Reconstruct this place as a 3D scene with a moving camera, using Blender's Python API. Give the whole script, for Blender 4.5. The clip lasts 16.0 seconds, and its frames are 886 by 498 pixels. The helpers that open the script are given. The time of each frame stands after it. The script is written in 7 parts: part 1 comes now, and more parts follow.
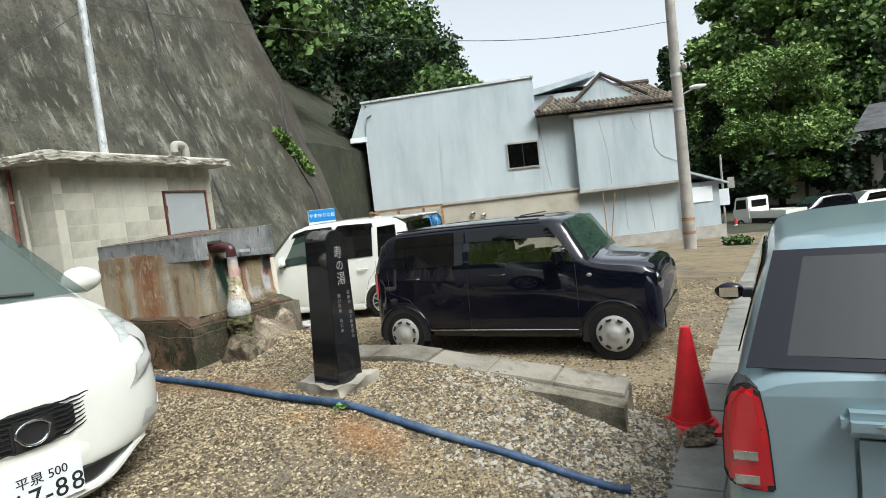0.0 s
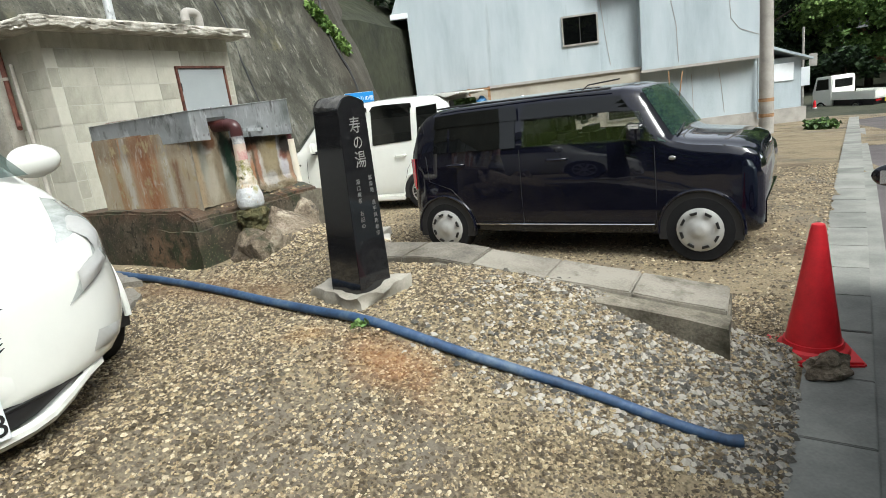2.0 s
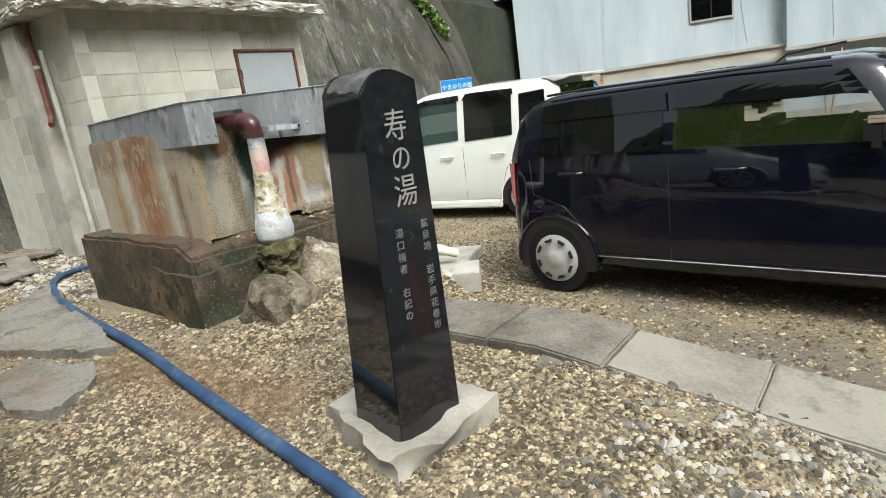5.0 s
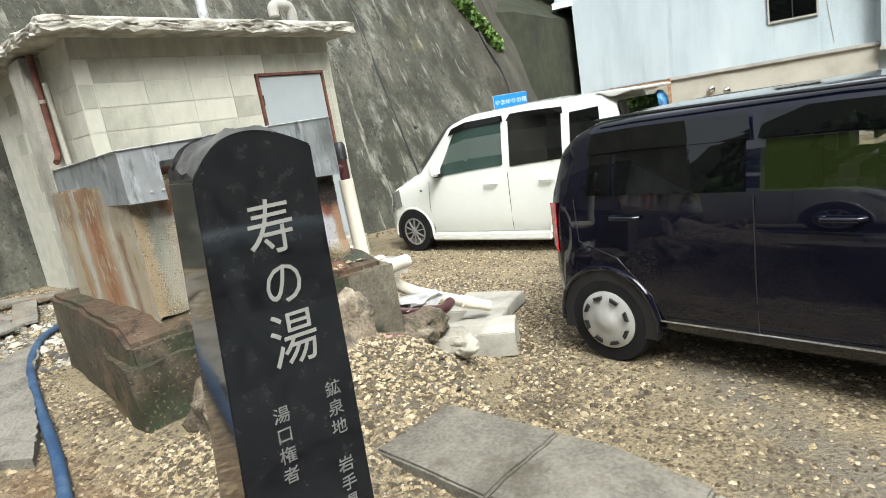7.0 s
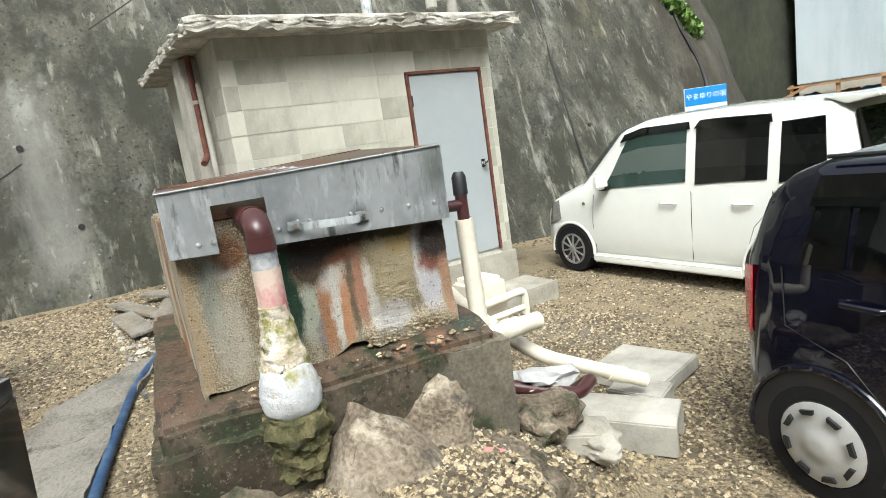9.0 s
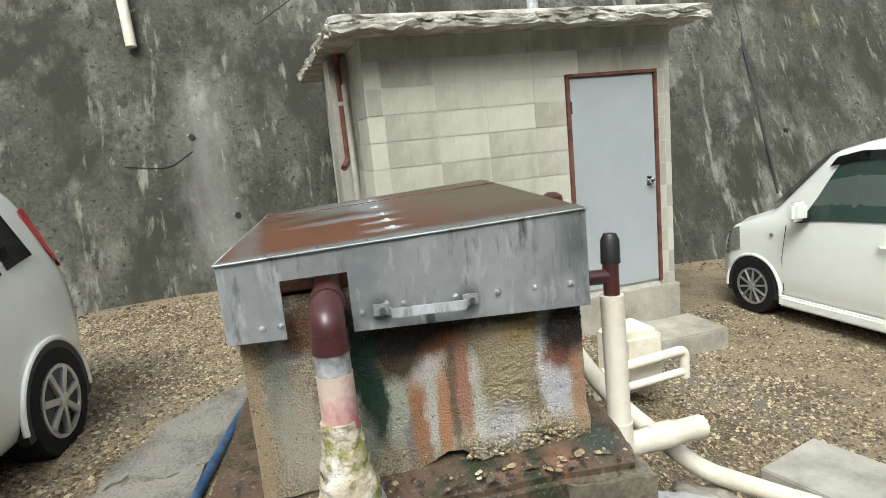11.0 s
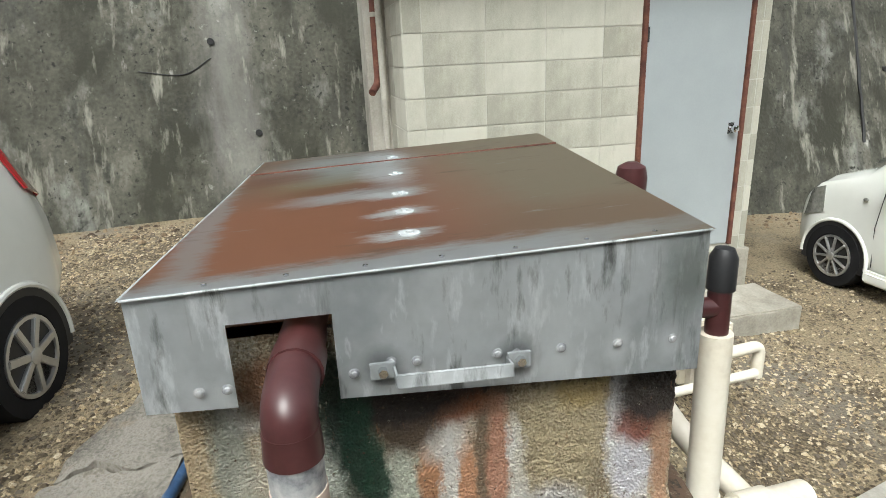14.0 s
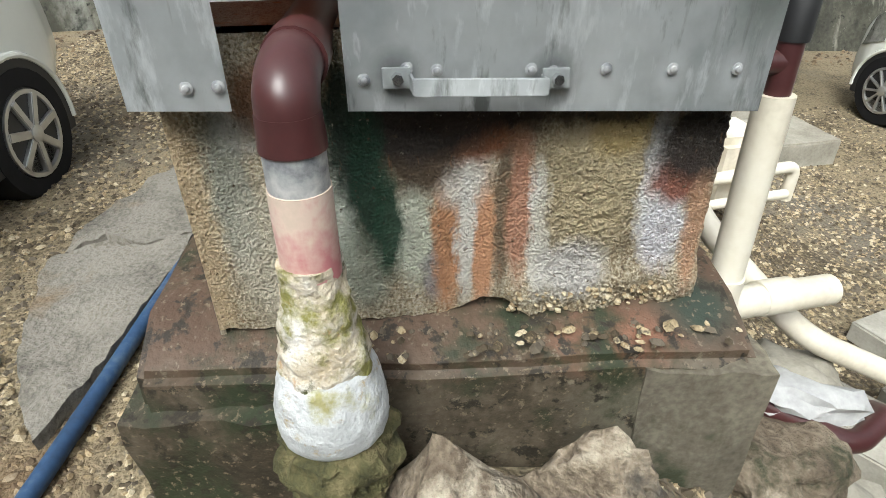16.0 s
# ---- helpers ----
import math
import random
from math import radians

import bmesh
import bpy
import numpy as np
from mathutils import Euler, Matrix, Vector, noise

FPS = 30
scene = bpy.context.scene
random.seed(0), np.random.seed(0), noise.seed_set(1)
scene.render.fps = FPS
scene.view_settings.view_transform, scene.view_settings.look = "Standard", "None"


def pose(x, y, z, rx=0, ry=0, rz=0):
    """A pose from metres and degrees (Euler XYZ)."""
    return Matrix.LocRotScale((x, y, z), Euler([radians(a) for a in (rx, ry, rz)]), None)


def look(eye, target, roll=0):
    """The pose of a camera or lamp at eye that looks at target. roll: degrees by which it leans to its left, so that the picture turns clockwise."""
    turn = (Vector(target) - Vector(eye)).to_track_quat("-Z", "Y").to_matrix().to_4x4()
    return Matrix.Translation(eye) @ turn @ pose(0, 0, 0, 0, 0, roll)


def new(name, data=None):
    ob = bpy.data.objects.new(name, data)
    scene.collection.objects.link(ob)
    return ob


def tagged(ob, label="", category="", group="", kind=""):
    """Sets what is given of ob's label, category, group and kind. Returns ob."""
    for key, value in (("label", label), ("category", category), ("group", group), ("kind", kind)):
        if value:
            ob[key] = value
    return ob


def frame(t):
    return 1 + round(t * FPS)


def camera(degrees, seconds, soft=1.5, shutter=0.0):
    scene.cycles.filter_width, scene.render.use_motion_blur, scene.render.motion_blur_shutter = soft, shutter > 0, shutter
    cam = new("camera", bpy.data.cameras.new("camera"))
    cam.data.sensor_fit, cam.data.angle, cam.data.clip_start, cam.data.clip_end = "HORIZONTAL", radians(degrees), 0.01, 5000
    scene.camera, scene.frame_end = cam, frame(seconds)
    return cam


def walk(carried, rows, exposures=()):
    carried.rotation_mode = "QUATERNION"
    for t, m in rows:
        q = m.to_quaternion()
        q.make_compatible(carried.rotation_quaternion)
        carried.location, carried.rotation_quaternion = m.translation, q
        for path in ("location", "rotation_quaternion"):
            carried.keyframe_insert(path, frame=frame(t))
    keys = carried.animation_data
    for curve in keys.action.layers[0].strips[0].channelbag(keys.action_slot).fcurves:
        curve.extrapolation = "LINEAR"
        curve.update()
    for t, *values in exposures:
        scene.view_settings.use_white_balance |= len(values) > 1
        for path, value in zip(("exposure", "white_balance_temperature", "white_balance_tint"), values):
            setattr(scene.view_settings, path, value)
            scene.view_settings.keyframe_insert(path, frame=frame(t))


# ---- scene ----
from mathutils.bvhtree import BVHTree

cam = camera(73.4, 16.0, soft=0.9)
PATH = [
    (0, (2.127, -3.439, 1.192), (1.435, -1.568, 1.049), -6.6),
    (0.5, (2.083, -3.253, 1.147), (1.357, -1.406, 0.898), -6.7),
    (1, (2.015, -3.05, 1.081), (1.251, -1.233, 0.744), -6.8),
    (1.5, (1.905, -2.809, 1.055), (1.1, -1.027, 0.632), -7.1),
    (2, (1.78, -2.58, 1.03), (0.929, -0.836, 0.547), -7.4),
    (2.5, (1.657, -2.327, 1.011), (0.75, -0.621, 0.491), -7.7),
    (3, (1.54, -2.096, 1.002), (0.577, -0.426, 0.469), -7.7),
    (3.5, (1.421, -1.842, 0.995), (0.393, -0.209, 0.467), -7.9),
    (4, (1.29, -1.608, 1.009), (0.219, -0.002, 0.487), -8.0),
    (4.2, (1.236, -1.511, 0.998), (0.15, 0.09, 0.488), -7.9),
    (6.5, (0.892, -0.543, 1.047), (-0.36, 0.96, 0.631), -9.6),
    (7, (0.833, -0.349, 1.071), (-0.476, 1.108, 0.666), -9.7),
    (7.5, (0.741, -0.176, 1.078), (-0.642, 1.216, 0.691), -9.6),
    (8, (0.602, 0.029, 1.13), (-0.871, 1.328, 0.75), -9.2),
    (8.5, (0.497, 0.208, 1.173), (-1.082, 1.38, 0.805), -8.6),
    (9, (0.404, 0.386, 1.226), (-1.274, 1.412, 0.864), -8.2),
    (9.5, (0.285, 0.501, 1.242), (-1.478, 1.384, 0.904), -8.0),
    (10, (0.119, 0.596, 1.313), (-1.705, 1.342, 0.975), -7.4),
    (10.2, (0.087, 0.637, 1.341), (-1.759, 1.325, 1.0), -6.9),
    (12.3, (-0.369, 0.906, 1.567), (-2.271, 1.381, 1.172), -4.9),
    (12.5, (-0.414, 0.923, 1.583), (-2.313, 1.39, 1.161), -4.3),
    (13, (-0.522, 0.923, 1.586), (-2.412, 1.385, 1.12), -3.6),
    (13.5, (-0.625, 0.926, 1.577), (-2.501, 1.369, 1.044), -3.0),
    (14, (-0.667, 0.94, 1.533), (-2.523, 1.354, 0.911), -2.6),
    (14.5, (-0.691, 0.939, 1.465), (-2.508, 1.327, 0.726), -2.3),
    (15, (-0.699, 0.934, 1.4), (-2.465, 1.297, 0.534), -1.6),
    (15.5, (-0.701, 0.931, 1.338), (-2.413, 1.268, 0.36), -0.9),
    (16, (-0.706, 0.93, 1.274), (-2.36, 1.241, 0.193), -0.5),
]
walk(cam, [(t, look(eye, target, roll)) for t, eye, target, roll in PATH],
     [(0.0, 0.86, 6280, 5), (0.8, 0.86, 6280, 5), (2.0, 0.94, 6280, 5), (3.2, 0.85, 6280, 5), (4.0, 0.85, 6280, 5), (5.0, 0.98, 6280, 5), (6.5, 1.24, 6280, 5), (7.5, 1.27, 6280, 5), (9.0, 1.17, 6280, 5), (10.2, 0.84, 6280, 5), (13.0, 0.88, 6280, 5), (16.0, 0.93, 6280, 5)])

# ---- light: bright overcast ----
world = bpy.data.worlds.new("sky")
scene.world = world
world.use_nodes = True
wn = world.node_tree
sky = wn.nodes.new("ShaderNodeTexSky")
sky.sky_type, sky.sun_disc = "NISHITA", False
sky.sun_elevation, sky.sun_rotation = radians(51), radians(120)
sky.air_density, sky.dust_density, sky.ozone_density = 0.8, 5.0, 0.7
grey = wn.nodes.new("ShaderNodeHueSaturation")
grey.inputs["Saturation"].default_value = 0.25
grey.inputs["Value"].default_value = 1.12
wn.links.new(sky.outputs[0], grey.inputs["Color"])
wn.links.new(grey.outputs[0], wn.nodes["Background"].inputs[0])
wn.nodes["Background"].inputs[1].default_value = 0.15
sun = new("sun", bpy.data.lights.new("sun", "SUN"))
sun.data.energy, sun.data.angle, sun.data.color = 1.5, radians(28), (1.0, 0.985, 0.95)
sun.matrix_basis = look((0, 0, 20), (-9.5, 5.5, 6.5))
scene.view_settings.exposure = 0.88


# ---- materials ----
def material(name, colours, rough=0.8, metal=0.0, scale=4.0, fine=60.0, bump=0.3, depth=0.02, stretch=(1, 1, 1), spec=0.5, detail=6.0, fineamount=0.25, coat=0.0, island=0.0, piece=0.0):
    """Two scales of noise over a colour ramp, with fine relief."""
    m = bpy.data.materials.new(name)
    m.use_nodes = True
    t = m.node_tree
    p = t.nodes["Principled BSDF"]
    tc = t.nodes.new("ShaderNodeTexCoord")
    mp = t.nodes.new("ShaderNodeMapping")
    mp.inputs["Scale"].default_value = stretch
    t.links.new(tc.outputs["Object"], mp.inputs[0])
    big = t.nodes.new("ShaderNodeTexNoise")
    big.inputs["Scale"].default_value, big.inputs["Detail"].default_value, big.inputs["Roughness"].default_value = scale, detail, 0.62
    small = t.nodes.new("ShaderNodeTexNoise")
    small.inputs["Scale"].default_value, small.inputs["Detail"].default_value = fine, 4.0
    t.links.new(mp.outputs[0], big.inputs["Vector"])
    t.links.new(tc.outputs["Object"], small.inputs["Vector"])
    mix = t.nodes.new("ShaderNodeMath")
    mix.operation = "MULTIPLY_ADD"
    mix.inputs[1].default_value, mix.inputs[2].default_value = fineamount, 0.0
    t.links.new(small.outputs[0], mix.inputs[0])
    add = t.nodes.new("ShaderNodeMath")
    add.operation = "ADD"
    t.links.new(big.outputs[0], add.inputs[0])
    t.links.new(mix.outputs[0], add.inputs[1])
    last = add
    for amount, kind, socket in ((island, "ShaderNodeNewGeometry", "Random Per Island"), (piece, "ShaderNodeObjectInfo", "Random")):
        if amount:
            src = t.nodes.new(kind)
            more = t.nodes.new("ShaderNodeMath")
            more.operation = "MULTIPLY_ADD"
            more.inputs[1].default_value = amount
            t.links.new(src.outputs[socket], more.inputs[0])
            t.links.new(last.outputs[0], more.inputs[2])
            last = more
    sub = t.nodes.new("ShaderNodeMath")
    sub.operation = "SUBTRACT"
    sub.inputs[1].default_value = (fineamount + island + piece) / 2
    t.links.new(last.outputs[0], sub.inputs[0])
    ramp = t.nodes.new("ShaderNodeValToRGB")
    lo, hi = (0.3, 0.7) if len(colours) > 1 else (0, 1)
    els = ramp.color_ramp.elements
    while len(els) < len(colours):
        els.new(0.5)
    n = max(1, len(colours) - 1)
    for i, c in enumerate(colours):
        els[i].position = lo + (hi - lo) * i / n
        els[i].color = (*c, 1)
    if len(colours) == 1:
        els[1].color = (*colours[0], 1)
    t.links.new(sub.outputs[0], ramp.inputs[0])
    t.links.new(ramp.outputs[0], p.inputs["Base Color"])
    p.inputs["Roughness"].default_value, p.inputs["Metallic"].default_value = rough, metal
    p.inputs["Specular IOR Level"].default_value = spec
    p.inputs["Coat Weight"].default_value, p.inputs["Coat Roughness"].default_value = coat, 0.03
    if bump:
        b = t.nodes.new("ShaderNodeBump")
        b.inputs["Strength"].default_value, b.inputs["Distance"].default_value = bump, depth
        t.links.new(add.outputs[0], b.inputs["Height"])
        t.links.new(b.outputs[0], p.inputs["Normal"])
    return m


def layer(m, colour, scale, low, high, stretch=(1, 1, 1), rough=None, seed=0.0):
    """Lays patches of another colour over a material, where a noise of its own lies between low and high."""
    t = m.node_tree
    p = t.nodes["Principled BSDF"]
    tc = t.nodes.new("ShaderNodeTexCoord")
    mp = t.nodes.new("ShaderNodeMapping")
    mp.inputs["Scale"].default_value, mp.inputs["Location"].default_value = stretch, (seed, seed * 0.7, seed * 1.3)
    nz = t.nodes.new("ShaderNodeTexNoise")
    nz.inputs["Scale"].default_value, nz.inputs["Detail"].default_value, nz.inputs["Roughness"].default_value = scale, 8.0, 0.65
    mr = t.nodes.new("ShaderNodeMapRange")
    mr.inputs["From Min"].default_value, mr.inputs["From Max"].default_value = low, high
    mx = t.nodes.new("ShaderNodeMix")
    mx.data_type = "RGBA"
    mx.inputs["B"].default_value = (*colour, 1)
    t.links.new(tc.outputs["Object"], mp.inputs[0])
    t.links.new(mp.outputs[0], nz.inputs["Vector"])
    t.links.new(nz.outputs[0], mr.inputs["Value"])
    t.links.new(mr.outputs[0], mx.inputs["Factor"])
    src = p.inputs["Base Color"].links[0].from_socket
    t.links.new(src, mx.inputs["A"])
    t.links.new(mx.outputs["Result"], p.inputs["Base Color"])
    if rough is not None:
        rm = t.nodes.new("ShaderNodeMix")
        rm.inputs["A"].default_value, rm.inputs["B"].default_value = p.inputs["Roughness"].default_value, rough
        t.links.new(mr.outputs[0], rm.inputs["Factor"])
        t.links.new(rm.outputs["Result"], p.inputs["Roughness"])
    return m


def box_layer(m, colour, low, high, soft=0.05, noise_scale=9.0, wobble=0.12, amount=1.0, rough=None, stretch=(1, 1, 1)):
    """A patch of colour that fills the box low..high of the object's own space, with an uneven edge."""
    t = m.node_tree
    p = t.nodes["Principled BSDF"]
    tc = t.nodes.new("ShaderNodeTexCoord")
    mp = t.nodes.new("ShaderNodeMapping")
    mp.inputs["Scale"].default_value = stretch
    nz = t.nodes.new("ShaderNodeTexNoise")
    nz.inputs["Scale"].default_value, nz.inputs["Detail"].default_value, nz.inputs["Roughness"].default_value = noise_scale, 9.0, 0.68
    t.links.new(tc.outputs["Object"], mp.inputs[0])
    t.links.new(mp.outputs[0], nz.inputs["Vector"])
    mad = t.nodes.new("ShaderNodeVectorMath")
    mad.operation = "MULTIPLY_ADD"
    mad.inputs[1].default_value = (wobble * 2,) * 3
    t.links.new(nz.outputs["Color"], mad.inputs[0])
    t.links.new(tc.outputs["Object"], mad.inputs[2])
    sep = t.nodes.new("ShaderNodeSeparateXYZ")
    t.links.new(mad.outputs[0], sep.inputs[0])
    last = None
    for axis in range(3):
        for edge, sign in ((low[axis], 1), (high[axis], -1)):
            if edge is None:
                continue
            mr = t.nodes.new("ShaderNodeMapRange")
            e = edge + wobble
            mr.inputs["From Min"].default_value, mr.inputs["From Max"].default_value = e - soft * sign, e + soft * sign
            t.links.new(sep.outputs[axis], mr.inputs["Value"])
            if last is None:
                last = mr.outputs[0]
            else:
                mu = t.nodes.new("ShaderNodeMath")
                mu.operation = "MULTIPLY"
                t.links.new(last, mu.inputs[0])
                t.links.new(mr.outputs[0], mu.inputs[1])
                last = mu.outputs[0]
    mu = t.nodes.new("ShaderNodeMath")
    mu.operation = "MULTIPLY"
    mu.inputs[1].default_value = amount
    t.links.new(last, mu.inputs[0])
    mx = t.nodes.new("ShaderNodeMix")
    mx.data_type = "RGBA"
    mx.inputs["B"].default_value = (*colour, 1)
    t.links.new(mu.outputs[0], mx.inputs["Factor"])
    t.links.new(p.inputs["Base Color"].links[0].from_socket, mx.inputs["A"])
    t.links.new(mx.outputs["Result"], p.inputs["Base Color"])
    return m


def blot(m, colour, centre, radius, amount=0.9, soft=0.35, wobble=0.05, scale=9.0, stretch=(1, 1, 1)):
    """An uneven patch of colour round a point of the object's own space; a radius of 0 leaves that axis out."""
    t = m.node_tree
    p = t.nodes["Principled BSDF"]
    tc = t.nodes.new("ShaderNodeTexCoord")
    mp = t.nodes.new("ShaderNodeMapping")
    mp.inputs["Scale"].default_value = stretch
    nz = t.nodes.new("ShaderNodeTexNoise")
    nz.inputs["Scale"].default_value, nz.inputs["Detail"].default_value, nz.inputs["Roughness"].default_value = scale, 10.0, 0.72
    t.links.new(tc.outputs["Object"], mp.inputs[0])
    t.links.new(mp.outputs[0], nz.inputs["Vector"])
    mad = t.nodes.new("ShaderNodeVectorMath")
    mad.operation = "MULTIPLY_ADD"
    mad.inputs[1].default_value = (wobble * 2,) * 3
    t.links.new(nz.outputs["Color"], mad.inputs[0])
    t.links.new(tc.outputs["Object"], mad.inputs[2])
    sub = t.nodes.new("ShaderNodeVectorMath")
    sub.operation = "SUBTRACT"
    sub.inputs[1].default_value = [c + wobble for c in centre]
    t.links.new(mad.outputs[0], sub.inputs[0])
    mul = t.nodes.new("ShaderNodeVectorMath")
    mul.operation = "MULTIPLY"
    mul.inputs[1].default_value = [1 / r if r else 0.0 for r in radius]
    t.links.new(sub.outputs[0], mul.inputs[0])
    far = t.nodes.new("ShaderNodeVectorMath")
    far.operation = "LENGTH"
    t.links.new(mul.outputs[0], far.inputs[0])
    mr = t.nodes.new("ShaderNodeMapRange")
    mr.inputs["From Min"].default_value, mr.inputs["From Max"].default_value = 1 + soft, 1 - soft
    mr.inputs["To Max"].default_value = amount
    t.links.new(far.outputs["Value"], mr.inputs["Value"])
    mx = t.nodes.new("ShaderNodeMix")
    mx.data_type = "RGBA"
    mx.inputs["B"].default_value = (*colour, 1)
    t.links.new(mr.outputs[0], mx.inputs["Factor"])
    t.links.new(p.inputs["Base Color"].links[0].from_socket, mx.inputs["A"])
    t.links.new(mx.outputs["Result"], p.inputs["Base Color"])
    return m


def plain(name, colour, rough=0.5, metal=0.0, coat=0.0, wear=0.12, scale=8.0, bump=0.04, spec=0.5):
    dark = tuple(c * (1 - wear) for c in colour)
    light = tuple(min(1, c * (1 + wear)) for c in colour)
    return material(name, [dark, colour, light], rough, metal, scale, 90, bump, 0.004, coat=coat, spec=spec)


def glass_material(name, colour, rough=0.02, alpha=0.75, ior=1.5):
    """Tinted car glass: dark body, clear gloss, partly seen through."""
    m = bpy.data.materials.new(name)
    m.use_nodes = True
    t = m.node_tree
    p = t.nodes["Principled BSDF"]
    p.inputs["Base Color"].default_value = (*colour, 1)
    p.inputs["Roughness"].default_value = rough
    p.inputs["IOR"].default_value = ior
    p.inputs["Alpha"].default_value = alpha
    return m


M_gravel_ground = material("gravel_ground", [(0.05, 0.037, 0.021), (0.15, 0.118, 0.07), (0.26, 0.21, 0.132), (0.13, 0.103, 0.062)], 0.95, scale=1.3, fine=55, bump=1.0, depth=0.035, fineamount=0.75, detail=9)
layer(M_gravel_ground, (0.15, 0.13, 0.10), 0.55, 0.52, 0.62, seed=3.1)
layer(M_gravel_ground, (0.12, 0.085, 0.05), 0.9, 0.58, 0.68, seed=7.7)
M_stone = material("gravel_stone", [(0.065, 0.049, 0.029), (0.23, 0.18, 0.105), (0.34, 0.272, 0.165), (0.48, 0.42, 0.30), (0.19, 0.135, 0.07), (0.39, 0.317, 0.195), (0.10, 0.083, 0.06)], 0.9, scale=5, fine=150, bump=0.3, depth=0.004, island=0.75)
for m in (M_gravel_ground, M_stone):
    box_layer(m, (0.33, 0.135, 0.035), (0.22, -0.62, -1), (0.62, -0.38, 1), 0.12, 7.0, 0.22, 0.42)
    box_layer(m, (0.30, 0.16, 0.05), (-0.14, -0.50, -1), (0.04, -0.36, 1), 0.08, 7.0, 0.16, 0.45)
    box_layer(m, (0.13, 0.075, 0.035), (-1.9, -0.1, -1), (-0.55, 0.22, 1), 0.12, 3.0, 0.18, 0.6)
M_stone_grey = material("crushed_grey_stone", [(0.06, 0.056, 0.048), (0.16, 0.149, 0.128), (0.28, 0.262, 0.223), (0.37, 0.348, 0.30)], 0.9, scale=5, fine=150, bump=0.3, depth=0.004, island=0.5)
M_rock_wall = material("sprayed_concrete_wall", [(0.018, 0.0175, 0.0125), (0.05, 0.049, 0.036), (0.085, 0.083, 0.064), (0.145, 0.141, 0.112)], 0.92, scale=0.9, fine=26, bump=0.9, depth=0.05, stretch=(1, 1, 0.7), fineamount=0.3, detail=11)
layer(M_rock_wall, (0.21, 0.213, 0.188), 1.5, 0.56, 0.72, (1, 1.2, 0.7), seed=2.0)
layer(M_rock_wall, (0.032, 0.032, 0.028), 1.7, 0.54, 0.72, (1, 1.8, 0.4), seed=5.0)
layer(M_rock_wall, (0.36, 0.35, 0.32), 2.4, 0.64, 0.72, (1, 1.7, 0.6), seed=9.0)
layer(M_rock_wall, (0.10, 0.095, 0.045), 0.7, 0.60, 0.76, seed=12.0)
layer(M_rock_wall, (0.02, 0.0215, 0.016), 4.5, 0.55, 0.70, (1, 1, 0.7), seed=15.0)
layer(M_rock_wall, (0.20, 0.203, 0.175), 11.0, 0.63, 0.72, seed=17.0)
layer(M_rock_wall, (0.014, 0.015, 0.011), 16.0, 0.58, 0.66, seed=19.0)
layer(M_rock_wall, (0.028, 0.0275, 0.018), 1.1, 0.50, 0.62, (1, 1.2, 0.8), seed=23.0)
layer(M_rock_wall, (0.20, 0.195, 0.16), 2.2, 0.58, 0.68, (1, 2.2, 0.5), seed=27.0)
# shade over the wall's far end, painted in as dark brown
box_layer(M_rock_wall, (0.034, 0.027, 0.018), (-60, 11.7, -5), (0, 60, 30), 0.5, 0.8, 0.5, 0.6, stretch=(1, 1, 0.5))
box_layer(M_rock_wall, (0.40, 0.39, 0.36), (-60, 0.05, 0.3), (0, 0.40, 2.4), 0.22, 2.2, 0.35, 0.35, stretch=(1, 2, 0.6))
M_block = material("hollow_concrete_block", [(0.31, 0.302, 0.247), (0.43, 0.42, 0.35), (0.51, 0.50, 0.425)], 0.9, scale=3, fine=120, bump=0.5, depth=0.008, piece=0.34, stretch=(1, 1, 0.5))
layer(M_block, (0.52, 0.51, 0.45), 2.3, 0.55, 0.75, (1, 2, 0.4), seed=1.5)
layer(M_block, (0.20, 0.185, 0.13), 3.0, 0.60, 0.78, (1, 2.4, 0.3), seed=4.5)
M_mortar = material("mortar", [(0.40, 0.39, 0.33), (0.52, 0.51, 0.45)], 0.95, scale=8, bump=0.3, depth=0.004)
M_concrete = material("old_concrete", [(0.17, 0.155, 0.125), (0.29, 0.27, 0.225), (0.40, 0.375, 0.32)], 0.92, scale=2.6, fine=70, bump=0.5, depth=0.012, detail=9)
layer(M_concrete, (0.10, 0.085, 0.06), 2.2, 0.60, 0.74, seed=3.3)
M_concrete_pale = material("pale_concrete", [(0.22, 0.207, 0.175), (0.33, 0.313, 0.27), (0.42, 0.40, 0.355)], 0.92, scale=4, fine=90, bump=0.4, depth=0.008)
M_kerb = material("mossy_kerb_concrete", [(0.075, 0.066, 0.048), (0.155, 0.138, 0.105), (0.235, 0.212, 0.165)], 0.95, scale=3.0, fine=60, bump=0.9, depth=0.015, detail=10, fineamount=0.5)
layer(M_kerb, (0.045, 0.04, 0.024), 2.4, 0.52, 0.66, seed=6.3)
M_damp = material("damp_grey_concrete", [(0.05, 0.044, 0.03), (0.115, 0.10, 0.073), (0.20, 0.18, 0.135)], 0.85, scale=3.2, fine=60, bump=0.8, depth=0.015, detail=10, fineamount=0.45, stretch=(1, 1, 0.6))
layer(M_damp, (0.03, 0.035, 0.016), 4.0, 0.50, 0.62, seed=1.2)
M_slab = material("gutter_cover_concrete", [(0.10, 0.091, 0.073), (0.18, 0.163, 0.132), (0.25, 0.23, 0.19)], 0.92, scale=3.2, fine=70, bump=0.8, depth=0.01, piece=0.3, detail=10, fineamount=0.45)
layer(M_slab, (0.07, 0.06, 0.04), 3.0, 0.56, 0.68, seed=4.0)
